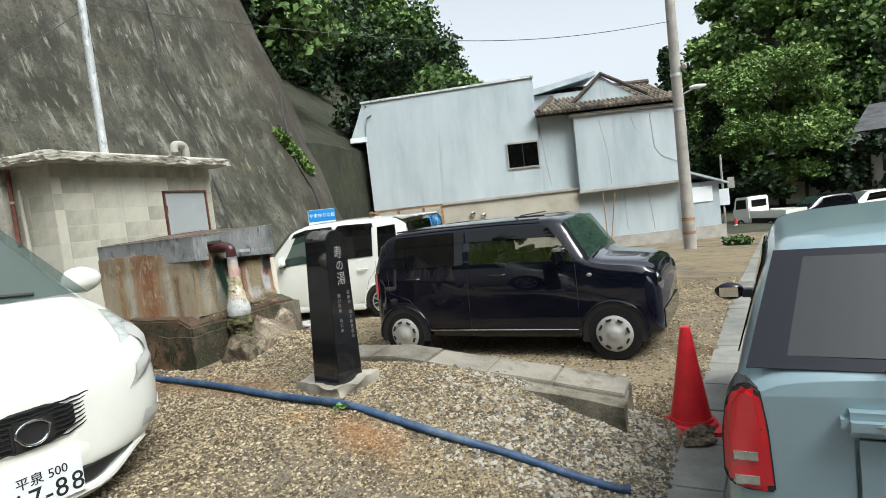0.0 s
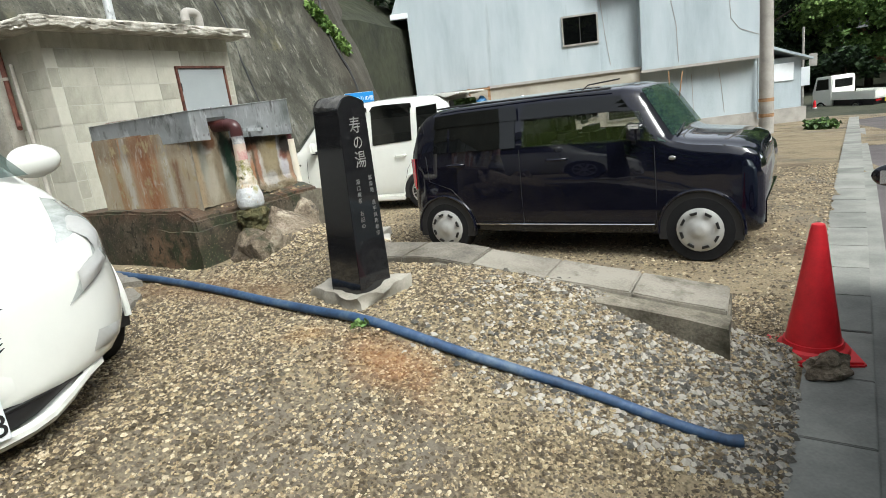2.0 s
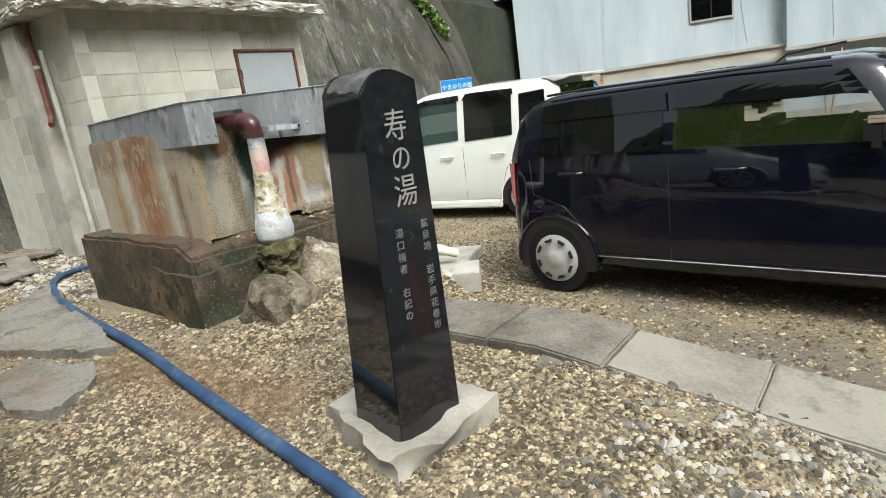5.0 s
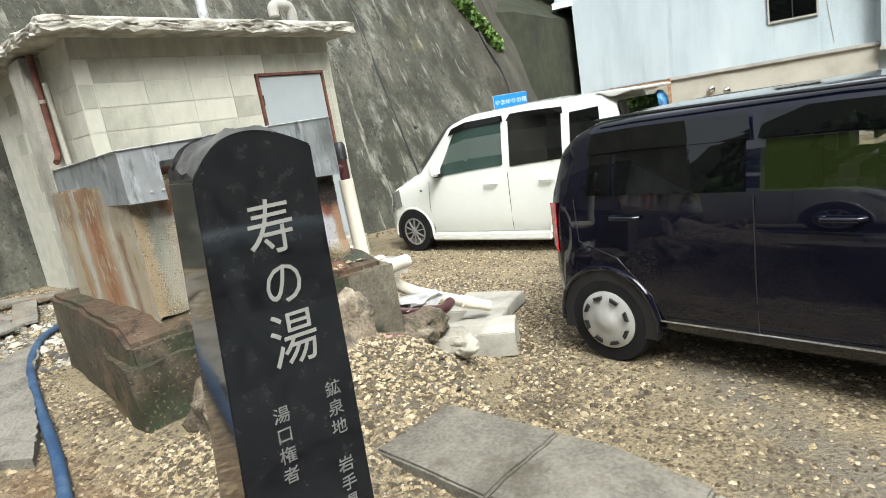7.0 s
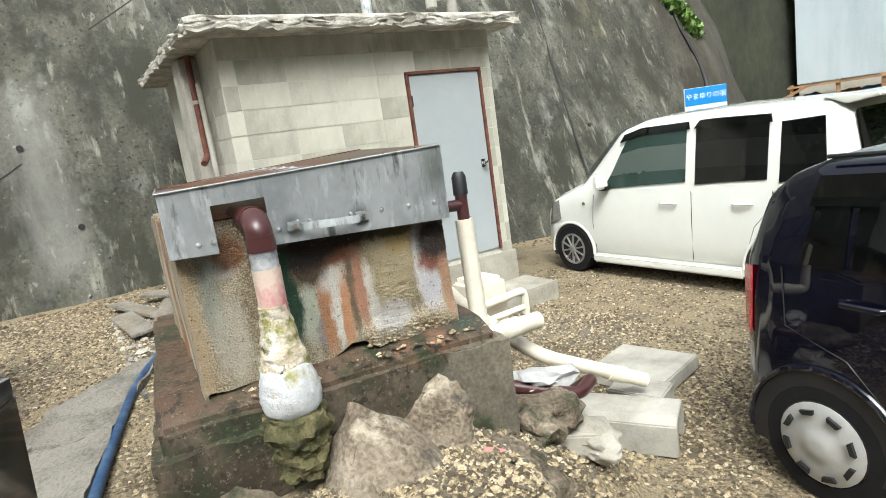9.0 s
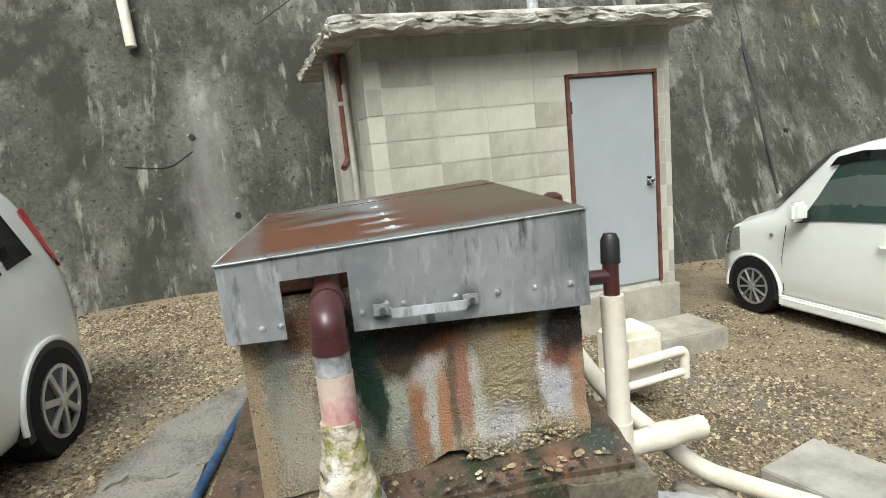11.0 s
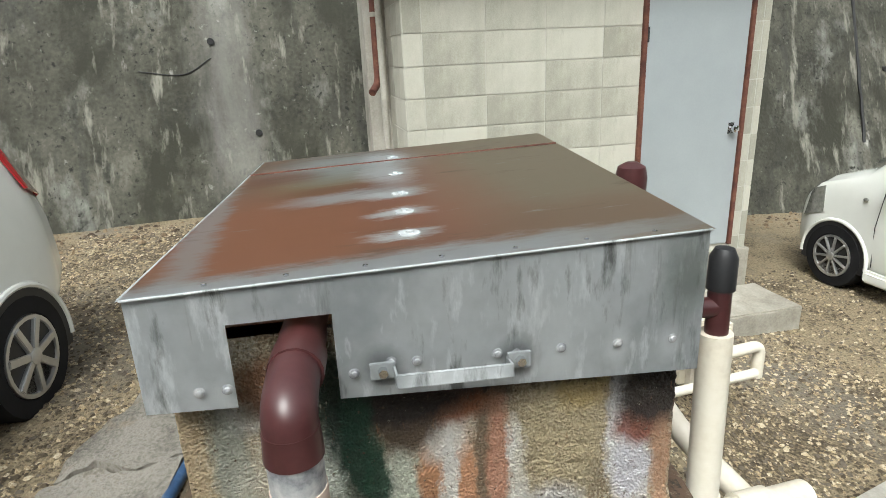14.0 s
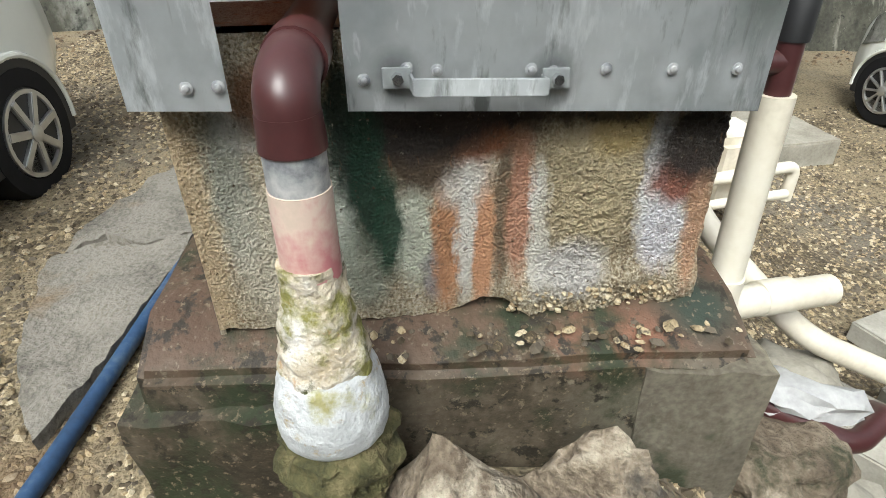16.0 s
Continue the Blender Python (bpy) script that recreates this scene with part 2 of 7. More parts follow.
M_gutter = material("gutter_concrete_green", [(0.115, 0.117, 0.105), (0.18, 0.182, 0.165), (0.25, 0.25, 0.225)], 0.85, scale=2.0, fine=70, bump=0.3, depth=0.006, piece=0.2)
M_asphalt = material("asphalt", [(0.04, 0.036, 0.036), (0.075, 0.065, 0.065), (0.11, 0.095, 0.095)], 0.85, scale=1.0, fine=120, bump=0.5, depth=0.006, fineamount=0.6)
M_paving = material("worn_paving_concrete", [(0.085, 0.078, 0.065), (0.15, 0.138, 0.115), (0.22, 0.205, 0.175), (0.13, 0.115, 0.09)], 0.92, scale=2.6, fine=60, bump=0.9, depth=0.02, detail=10, fineamount=0.5)
layer(M_paving, (0.17, 0.12, 0.07), 1.6, 0.54, 0.66, seed=2.0)
M_soffit = material("roof_edge_concrete", [(0.19, 0.175, 0.14), (0.36, 0.34, 0.29), (0.58, 0.56, 0.50)], 0.95, scale=5, fine=60, bump=0.9, depth=0.02)
M_granite = material("polished_black_granite", [(0.006, 0.006, 0.007), (0.012, 0.012, 0.013), (0.02, 0.02, 0.021)], 0.06, scale=40, fine=300, bump=0.0, spec=0.6)
M_granite_raw = material("split_black_granite", [(0.028, 0.028, 0.028), (0.065, 0.063, 0.06), (0.13, 0.125, 0.118)], 0.7, scale=14, fine=90, bump=0.7, depth=0.01)
M_engraved = plain("engraved_pale_stone", (0.21, 0.205, 0.19), 0.8)
M_engraved_dim = plain("engraved_grey_stone", (0.12, 0.12, 0.113), 0.8)
M_galv = material("galvanised_sheet", [(0.37, 0.40, 0.41), (0.51, 0.54, 0.55), (0.62, 0.65, 0.66)], 0.45, 0.25, scale=2.5, fine=30, bump=0.06, depth=0.004, stretch=(1, 1, 0.6))
layer(M_galv, (0.74, 0.77, 0.78), 8.0, 0.54, 0.66, (1, 2.4, 0.7), seed=2.2)
layer(M_galv, (0.16, 0.17, 0.165), 7.0, 0.56, 0.68, (1, 2.5, 0.6), seed=9.2)
layer(M_galv, (0.20, 0.21, 0.20), 5.0, 0.60, 0.72, (1, 3, 0.3), seed=6.1)
for y, z, r in ((1.03, 1.004, 0.035), (1.282, 0.992, 0.035)):
    blot(M_galv, (0.13, 0.14, 0.14), (-1.6, y, z), (0.06, r, r), 0.75, 0.5, 0.012, 20.0)
for y, z in ((1.37, 1.0), (1.48, 0.995), (1.59, 0.99), (0.71, 1.0), (0.76, 0.99), (0.93, 1.0)):
    blot(M_galv, (0.66, 0.69, 0.70), (-1.6, y, z - 0.01), (0.06, 0.022, 0.035), 0.7, 0.5, 0.018, 20.0)
blot(M_galv, (0.08, 0.10, 0.07), (-1.59, 1.62, 1.12), (0.08, 0.05, 0.09), 0.6, 0.6, 0.03, 16.0)
M_lid_top = material("rusty_galvanised_top", [(0.17, 0.135, 0.10), (0.235, 0.17, 0.12), (0.27, 0.15, 0.10)], 0.42, 0.35, scale=2.0, fine=40, bump=0.08, depth=0.003, stretch=(1.4, 0.7, 1))
M_tank = material("mineral_stained_concrete", [(0.22, 0.195, 0.15), (0.35, 0.325, 0.265), (0.44, 0.42, 0.365)], 0.9, scale=5, fine=210, bump=0.8, depth=0.011, fineamount=0.9, stretch=(1, 2.2, 0.55), detail=10)
for colour, lo, hi, soft, amount in (
        ((0.50, 0.47, 0.41), (-0.05, 0.02, 0.4), (0.3, 0.20, 1.1), 0.05, 0.8),
        ((0.46, 0.37, 0.24), (-1.3, -0.2, 0.4), (-0.02, 0.02, 1.1), 0.03, 0.8),
        ((0.42, 0.16, 0.05), (-0.74, -0.2, 0.3), (-0.40, 0.02, 1.1), 0.05, 0.85),
        ((0.30, 0.115, 0.045), (-0.62, -0.2, 0.3), (-0.48, 0.02, 1.1), 0.04, 0.8),
        ((0.38, 0.18, 0.06), (-0.96, -0.2, 0.3), (-0.88, 0.02, 1.1), 0.03, 0.8),
        ((0.62, 0.60, 0.54), (-0.84, -0.2, 0.35), (-0.77, 0.02, 1.1), 0.03, 0.85),
        ((0.60, 0.57, 0.50), (-0.34, -0.2, 0.35), (-0.28, 0.02, 1.1), 0.03, 0.85),
        ((0.20, 0.085, 0.04), (-0.24, -0.2, 0.3), (-0.17, 0.02, 0.85), 0.03, 0.8),
        # darker brown along the top of the side, then along the top of the front
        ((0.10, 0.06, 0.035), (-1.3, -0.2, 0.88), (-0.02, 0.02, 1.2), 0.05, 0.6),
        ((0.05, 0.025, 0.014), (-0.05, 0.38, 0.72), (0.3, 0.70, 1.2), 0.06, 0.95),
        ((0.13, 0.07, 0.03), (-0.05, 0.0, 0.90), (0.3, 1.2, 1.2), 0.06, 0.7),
        ((0.62, 0.62, 0.60), (-0.05, 0.43, 0.40), (0.3, 0.54, 0.72), 0.03, 0.9),
        ((0.47, 0.25, 0.12), (-0.05, 0.54, 0.38), (0.3, 0.64, 0.74), 0.03, 0.9),
        ((0.66, 0.64, 0.61), (-0.05, 0.55, 0.64), (0.3, 0.63, 0.86), 0.03, 0.85),
        ((0.36, 0.165, 0.10), (-0.05, 0.65, 0.42), (0.3, 0.73, 0.90), 0.03, 0.85),
        ((0.64, 0.62, 0.60), (-0.05, 0.72, 0.55), (0.3, 0.77, 0.82), 0.02, 0.9),
        ((0.50, 0.41, 0.24), (-0.05, 0.78, 0.40), (0.3, 0.91, 1.0), 0.04, 0.8),
        ((0.67, 0.66, 0.70), (-0.05, 0.92, 0.45), (0.3, 1.0, 0.88), 0.03, 0.95),
        ((0.09, 0.035, 0.02), (-0.05, 0.98, 0.72), (0.3, 1.2, 0.95), 0.04, 0.95),
        ((0.30, 0.11, 0.06), (-0.05, 0.96, 0.66), (0.3, 1.2, 0.73), 0.03, 0.8),
        ((0.012, 0.055, 0.032), (-0.05, 0.31, 0.60), (0.3, 0.39, 1.1), 0.03, 0.95),
        ((0.02, 0.08, 0.045), (-0.05, 0.35, 0.52), (0.3, 0.42, 0.76), 0.03, 0.9),
        ((0.20, 0.09, 0.03), (-0.05, 0.15, 0.86), (0.3, 0.23, 1.2), 0.03, 0.8)):
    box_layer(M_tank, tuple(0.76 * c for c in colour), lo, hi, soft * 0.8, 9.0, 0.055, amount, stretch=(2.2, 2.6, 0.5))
layer(M_tank, (0.16, 0.075, 0.035), 6.0, 0.56, 0.74, (3, 6.0, 0.7), seed=8.8)
layer(M_tank, (0.50, 0.47, 0.40), 7.0, 0.57, 0.76, (3, 5.0, 0.9), seed=3.8)
layer(M_tank, (0.36, 0.15, 0.05), 6.0, 0.58, 0.76, (5, 4.0, 0.5), seed=6.6)
layer(M_tank, (0.33, 0.27, 0.15), 8.0, 0.56, 0.68, (1.5, 2.0, 1.0), seed=1.9)
layer(M_tank, (0.52, 0.50, 0.45), 5.0, 0.60, 0.72, (1, 4.5, 0.5), seed=8.0)
layer(M_tank, (0.40, 0.17, 0.06), 5.0, 0.62, 0.72, (4.5, 1, 0.4), seed=4.0)
layer(M_tank, (0.10, 0.07, 0.045), 34.0, 0.65, 0.74, (1, 1, 0.6), seed=1.0)
layer(M_tank, (0.55, 0.53, 0.48), 42.0, 0.63, 0.74, seed=2.0)
M_tank_front = material("mineral_crusted_front", [(0.22, 0.165, 0.10), (0.39, 0.325, 0.22), (0.54, 0.48, 0.37)], 0.9, scale=7, fine=170, bump=1.0, depth=0.02, fineamount=1.3, stretch=(1, 1.6, 0.7), detail=10)
# uneven patches of colour; the darkest lie near the top edge
for colour, y, z, ry, rz, amount in (
        ((0.40, 0.30, 0.18), 0.0, 0.70, 0.035, 0.30, 0.75), ((0.22, 0.235, 0.20), 0.085, 0.80, 0.028, 0.15, 0.8), ((0.46, 0.43, 0.35), 0.125, 0.64, 0.05, 0.14, 0.6), ((0.50, 0.49, 0.45), 0.13, 0.90, 0.04, 0.04, 0.6),
        ((0.16, 0.065, 0.025), 0.165, 0.95, 0.045, 0.055, 0.9), ((0.46, 0.49, 0.43), 0.278, 0.73, 0.022, 0.11, 0.85), ((0.24, 0.26, 0.21), 0.305, 0.60, 0.045, 0.08, 0.85), ((0.48, 0.50, 0.41), 0.408, 0.67, 0.036, 0.10, 0.9),
        ((0.25, 0.225, 0.23), 0.45, 0.575, 0.018, 0.06, 0.8), ((0.40, 0.19, 0.09), 0.475, 0.65, 0.024, 0.15, 0.9), ((0.47, 0.23, 0.12), 0.545, 0.64, 0.022, 0.15, 0.9), ((0.56, 0.53, 0.48), 0.505, 0.80, 0.042, 0.07, 0.9),
        ((0.57, 0.55, 0.51), 0.51, 0.66, 0.015, 0.13, 0.9), ((0.12, 0.075, 0.04), 0.583, 0.71, 0.014, 0.16, 0.85), ((0.16, 0.13, 0.09), 0.60, 0.88, 0.035, 0.06, 0.85), ((0.40, 0.19, 0.12), 0.618, 0.71, 0.022, 0.13, 0.85),
        ((0.62, 0.61, 0.58), 0.655, 0.745, 0.016, 0.055, 0.95), ((0.54, 0.52, 0.47), 0.66, 0.61, 0.018, 0.09, 0.85), ((0.40, 0.33, 0.20), 0.765, 0.77, 0.085, 0.15, 0.8), ((0.38, 0.28, 0.11), 0.80, 0.87, 0.05, 0.05, 0.75),
        ((0.46, 0.44, 0.42), 0.735, 0.57, 0.055, 0.055, 0.85), ((0.62, 0.61, 0.60), 0.883, 0.76, 0.020, 0.13, 0.95), ((0.55, 0.535, 0.57), 0.92, 0.64, 0.035, 0.075, 0.9), ((0.20, 0.055, 0.03), 0.93, 0.76, 0.045, 0.05, 0.9),
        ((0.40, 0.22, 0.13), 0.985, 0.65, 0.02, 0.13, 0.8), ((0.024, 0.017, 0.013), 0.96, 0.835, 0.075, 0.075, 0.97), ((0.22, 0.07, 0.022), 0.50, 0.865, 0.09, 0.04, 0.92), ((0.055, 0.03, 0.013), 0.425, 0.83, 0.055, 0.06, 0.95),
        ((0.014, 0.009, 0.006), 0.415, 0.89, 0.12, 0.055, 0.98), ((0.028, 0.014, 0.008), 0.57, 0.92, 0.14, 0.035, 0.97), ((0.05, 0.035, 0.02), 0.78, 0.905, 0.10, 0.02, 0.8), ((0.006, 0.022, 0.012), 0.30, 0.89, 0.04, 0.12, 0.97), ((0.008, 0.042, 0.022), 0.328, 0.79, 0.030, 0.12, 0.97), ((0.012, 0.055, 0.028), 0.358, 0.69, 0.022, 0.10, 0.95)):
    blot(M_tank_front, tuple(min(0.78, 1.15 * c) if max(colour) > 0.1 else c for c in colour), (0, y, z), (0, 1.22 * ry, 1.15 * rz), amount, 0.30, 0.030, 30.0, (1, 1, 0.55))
layer(M_tank_front, (0.09, 0.06, 0.035), 60.0, 0.60, 0.70, seed=1.0)
layer(M_tank_front, (0.60, 0.55, 0.45), 60.0, 0.64, 0.78, seed=2.0)
layer(M_tank_front, (0.26, 0.13, 0.06), 22.0, 0.63, 0.75, (1, 1.8, 0.5), seed=4.0)
SMEAR = (4.0, 1.0, 1.0)
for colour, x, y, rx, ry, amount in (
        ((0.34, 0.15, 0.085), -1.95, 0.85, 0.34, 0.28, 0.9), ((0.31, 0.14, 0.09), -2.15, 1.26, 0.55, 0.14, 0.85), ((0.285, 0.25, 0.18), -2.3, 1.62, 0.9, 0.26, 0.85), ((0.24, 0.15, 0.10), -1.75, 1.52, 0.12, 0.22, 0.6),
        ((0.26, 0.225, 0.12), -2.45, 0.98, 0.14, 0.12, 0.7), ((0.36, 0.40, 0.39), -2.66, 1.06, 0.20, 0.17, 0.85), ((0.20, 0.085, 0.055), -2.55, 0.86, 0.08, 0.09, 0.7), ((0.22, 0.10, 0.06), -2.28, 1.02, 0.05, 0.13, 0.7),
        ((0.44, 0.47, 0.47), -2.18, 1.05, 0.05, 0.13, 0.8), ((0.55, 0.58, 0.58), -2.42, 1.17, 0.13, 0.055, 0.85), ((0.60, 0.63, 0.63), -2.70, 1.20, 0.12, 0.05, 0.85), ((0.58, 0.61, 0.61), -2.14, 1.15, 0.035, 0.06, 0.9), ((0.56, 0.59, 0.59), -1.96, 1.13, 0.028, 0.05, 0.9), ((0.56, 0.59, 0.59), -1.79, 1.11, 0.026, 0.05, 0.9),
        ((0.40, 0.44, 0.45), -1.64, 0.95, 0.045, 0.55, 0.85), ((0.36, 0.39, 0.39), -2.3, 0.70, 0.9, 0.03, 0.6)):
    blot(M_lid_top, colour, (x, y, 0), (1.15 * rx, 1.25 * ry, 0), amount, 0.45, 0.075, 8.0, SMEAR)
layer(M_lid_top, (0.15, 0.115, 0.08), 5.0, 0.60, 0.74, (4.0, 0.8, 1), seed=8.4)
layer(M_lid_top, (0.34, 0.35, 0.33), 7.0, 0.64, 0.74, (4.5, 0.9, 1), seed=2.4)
M_base = material("wet_mossy_concrete", [(0.014, 0.011, 0.007), (0.05, 0.039, 0.025), (0.13, 0.106, 0.075)], 0.6, scale=3.4, fine=60, bump=0.7, depth=0.02, detail=10)
box_layer(M_base, (0.10, 0.055, 0.034), (-4, 0, 0.41), (0, 3, 1), 0.03, 14.0, 0.06, 0.6)
blot(M_base, (0.22, 0.10, 0.06), (-1.55, 1.45, 0.45), (0.07, 0.12, 0.06), 0.8, 0.5, 0.03, 16.0)
blot(M_base, (0.012, 0.035, 0.026), (-1.62, 1.66, 0.45), (0.09, 0.08, 0.06), 0.8, 0.4, 0.03, 20.0)
box_layer(M_base, (0.15, 0.135, 0.10), (-2.2, 1.38, -1), (0, 3, 0.37), 0.06, 9.0, 0.10, 0.8)
box_layer(M_base, (0.20, 0.115, 0.065), (-2.3, 0.3, 0.0), (-1.75, 0.78, 0.33), 0.05, 9.0, 0.08, 0.6)
layer(M_base, (0.022, 0.03, 0.013), 4.0, 0.50, 0.62, seed=2.0)
layer(M_base, (0.02, 0.016, 0.01), 18.0, 0.54, 0.60, seed=9.0)
layer(M_base, (0.15, 0.12, 0.08), 55.0, 0.58, 0.64, seed=3.0)
layer(M_base, (0.17, 0.145, 0.105), 30.0, 0.62, 0.70, seed=5.0)
M_pipe_brown = plain("brown_pvc", (0.055, 0.018, 0.018), 0.35, wear=0.3)
M_pipe_white = material("cream_pvc", [(0.52, 0.47, 0.37), (0.66, 0.61, 0.50), (0.72, 0.68, 0.58)], 0.5, scale=4, fine=60, bump=0.05, depth=0.003)
M_hose = material("blue_hose", [(0.014, 0.034, 0.075), (0.024, 0.062, 0.135), (0.08, 0.12, 0.17)], 0.6, scale=5, fine=40, bump=0.15, depth=0.004)
M_rock = material("brown_rock", [(0.05, 0.037, 0.024), (0.13, 0.102, 0.07), (0.23, 0.188, 0.138)], 0.9, scale=5.5, fine=60, bump=1.0, fineamount=0.5, depth=0.03, detail=10)
layer(M_rock, (0.36, 0.315, 0.24), 4.0, 0.58, 0.68, seed=2.8)
layer(M_rock, (0.03, 0.033, 0.014), 5.0, 0.54, 0.64, seed=7.8)
M_rock_pale = material("pale_brown_rock", [(0.09, 0.068, 0.046), (0.19, 0.152, 0.108), (0.31, 0.262, 0.20)], 0.92, scale=5, fine=60, bump=1.0, fineamount=0.6, depth=0.03, detail=10)
layer(M_rock_pale, (0.42, 0.37, 0.285), 5.0, 0.55, 0.66, seed=2.8)
layer(M_rock_pale, (0.07, 0.062, 0.05), 4.0, 0.57, 0.65, seed=6.8)
M_white_paint = plain("white_car_paint", (0.74, 0.75, 0.70), 0.25, coat=0.8, wear=0.02, bump=0.0)
M_black_paint = plain("blue_black_car_paint", (0.0035, 0.004, 0.010), 0.2, coat=1.0, wear=0.05, bump=0.0, spec=0.10)
M_blue_paint = plain("pale_blue_metallic_paint", (0.27, 0.38, 0.42), 0.38, 0.35, coat=0.8, wear=0.04, bump=0.0)
M_glass = glass_material("tinted_glass", (0.003, 0.0035, 0.0035), 0.015, 0.93)
M_glass_back = glass_material("reflecting_rear_glass", (0.01, 0.011, 0.011), 0.015, 1.0, 1.85)
M_glass_green = glass_material("green_glass", (0.03, 0.06, 0.05), 0.02, 0.72)
M_glass_door = glass_material("clear_door_glass", (0.05, 0.07, 0.02), 0.02, 0.16)
M_tyre = plain("tyre_rubber", (0.010, 0.010, 0.011), 0.8, wear=0.3, spec=0.25)
M_black = plain("black_plastic", (0.014, 0.014, 0.015), 0.5, wear=0.3)
M_rim = plain("silver_wheel", (0.55, 0.55, 0.54), 0.35, 0.8, wear=0.1)
M_cap = plain("silver_wheel_cover", (0.46, 0.46, 0.44), 0.45, 0.3, wear=0.1)
M_red = plain("red_plastic", (0.55, 0.012, 0.02), 0.5, wear=0.2)
M_red_lens = plain("red_lamp_lens", (0.42, 0.006, 0.012), 0.12, coat=1.0, wear=0.15)
M_clear_lens = plain("clear_lamp_lens", (0.30, 0.30, 0.27), 0.10, 0.4, coat=1.0, wear=0.3, scale=30)
M_headlamp = plain("clear_headlamp_lens", (0.42, 0.445, 0.42), 0.12, 0.1, coat=1.0, wear=0.35, scale=12)
M_chrome = plain("chrome", (0.75, 0.75, 0.76), 0.12, 1.0, wear=0.03)
M_door = plain("grey_painted_steel_door", (0.32, 0.35, 0.355), 0.55, wear=0.06, scale=2)
M_rust = material("rust_brown_steel", [(0.06, 0.02, 0.014), (0.12, 0.042, 0.027), (0.18, 0.075, 0.045)], 0.8, scale=10, bump=0.3, depth=0.003)
M_siding = material("pale_blue_grey_stucco", [(0.30, 0.355, 0.38), (0.39, 0.45, 0.48), (0.45, 0.505, 0.53)], 0.85, scale=0.6, fine=30, bump=0.1, depth=0.01, stretch=(1.5, 1.5, 0.35))
layer(M_siding, (0.25, 0.29, 0.30), 0.9, 0.60, 0.80, (2.5, 2.5, 0.2), seed=3.9)
M_beige = material("beige_wall", [(0.29, 0.27, 0.22), (0.38, 0.355, 0.295), (0.43, 0.405, 0.35)], 0.85, scale=0.8, fine=30, bump=0.1, depth=0.01)
M_tile_roof = material("mossy_roof_tile", [(0.06, 0.05, 0.042), (0.13, 0.105, 0.08), (0.20, 0.17, 0.13)], 0.9, scale=4, fine=30, bump=0.6, depth=0.03, piece=0.5)
M_dark = plain("dark_interior", (0.02, 0.02, 0.02), 0.7)
M_wood = material("weathered_wood", [(0.14, 0.075, 0.035), (0.30, 0.17, 0.085), (0.38, 0.24, 0.13)], 0.8, scale=4, fine=60, bump=0.2, depth=0.004, stretch=(1, 1, 4))
M_tarp = material("blue_tarpaulin", [(0.012, 0.06, 0.14), (0.03, 0.15, 0.33), (0.06, 0.24, 0.45)], 0.5, scale=5, bump=0.6, depth=0.05)
M_sign_blue = plain("blue_sign_paint", (0.012, 0.20, 0.52), 0.4, wear=0.05)
M_sign_white = plain("white_sign_paint", (0.76, 0.80, 0.82), 0.4, wear=0.03)
M_pole = material("grey_concrete_pole", [(0.24, 0.23, 0.21), (0.33, 0.315, 0.285), (0.40, 0.38, 0.35)], 0.9, scale=2, fine=60, bump=0.2, depth=0.004)
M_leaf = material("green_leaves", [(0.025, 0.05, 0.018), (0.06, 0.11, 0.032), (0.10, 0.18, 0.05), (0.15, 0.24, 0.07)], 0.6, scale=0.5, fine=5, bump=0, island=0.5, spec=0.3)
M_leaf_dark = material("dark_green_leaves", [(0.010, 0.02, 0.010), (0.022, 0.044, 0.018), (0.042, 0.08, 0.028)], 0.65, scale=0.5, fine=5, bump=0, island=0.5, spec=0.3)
# green lifted to stand in for light passing through the opaque leaves
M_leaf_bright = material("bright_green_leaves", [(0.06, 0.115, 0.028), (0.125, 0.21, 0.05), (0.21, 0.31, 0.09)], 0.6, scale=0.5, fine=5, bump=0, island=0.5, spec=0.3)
M_bark = material("tree_bark", [(0.035, 0.025, 0.018), (0.08, 0.06, 0.045)], 0.95, scale=6, bump=0.8, depth=0.03, stretch=(1, 1, 0.3))
M_hill = material("forest_floor", [(0.012, 0.014, 0.008), (0.03, 0.034, 0.018), (0.05, 0.05, 0.03)], 0.95, scale=0.4, fine=3, bump=0.5, depth=0.3)
M_rag = plain("white_plastic_sheet", (0.36, 0.36, 0.355), 0.6, wear=0.2, scale=20)


# ---- building helpers ----
def thing(name, label, category, m=None, group="", kind=""):
    ob = new(name)
    ob.empty_display_size = 0.1
    if m is not None:
        ob.matrix_basis = m
    return tagged(ob, label, category, group, kind)


def mesh_of(name, bm, mat, smooth=False):
    me = bpy.data.meshes.new(name)
    bm.to_mesh(me)
    bm.free()
    me.materials.append(mat)
    if smooth:
        me.polygons.foreach_set("use_smooth", [True] * len(me.polygons))
        me.set_sharp_from_angle(angle=radians(38))
    return me


def part(name, bm, mat, parent=None, label="", smooth=False):
    ob = new(name, mesh_of(name, bm, mat, smooth))
    ob.parent = parent
    if label:
        ob["label"] = label
    return ob


def whole(name, bm, mat, label, category, group="", kind="", smooth=False, m=None):
    ob = part(name, bm, mat, None, "", smooth)
    if m is not None:
        ob.matrix_basis = m
    return tagged(ob, label, category, group, kind)


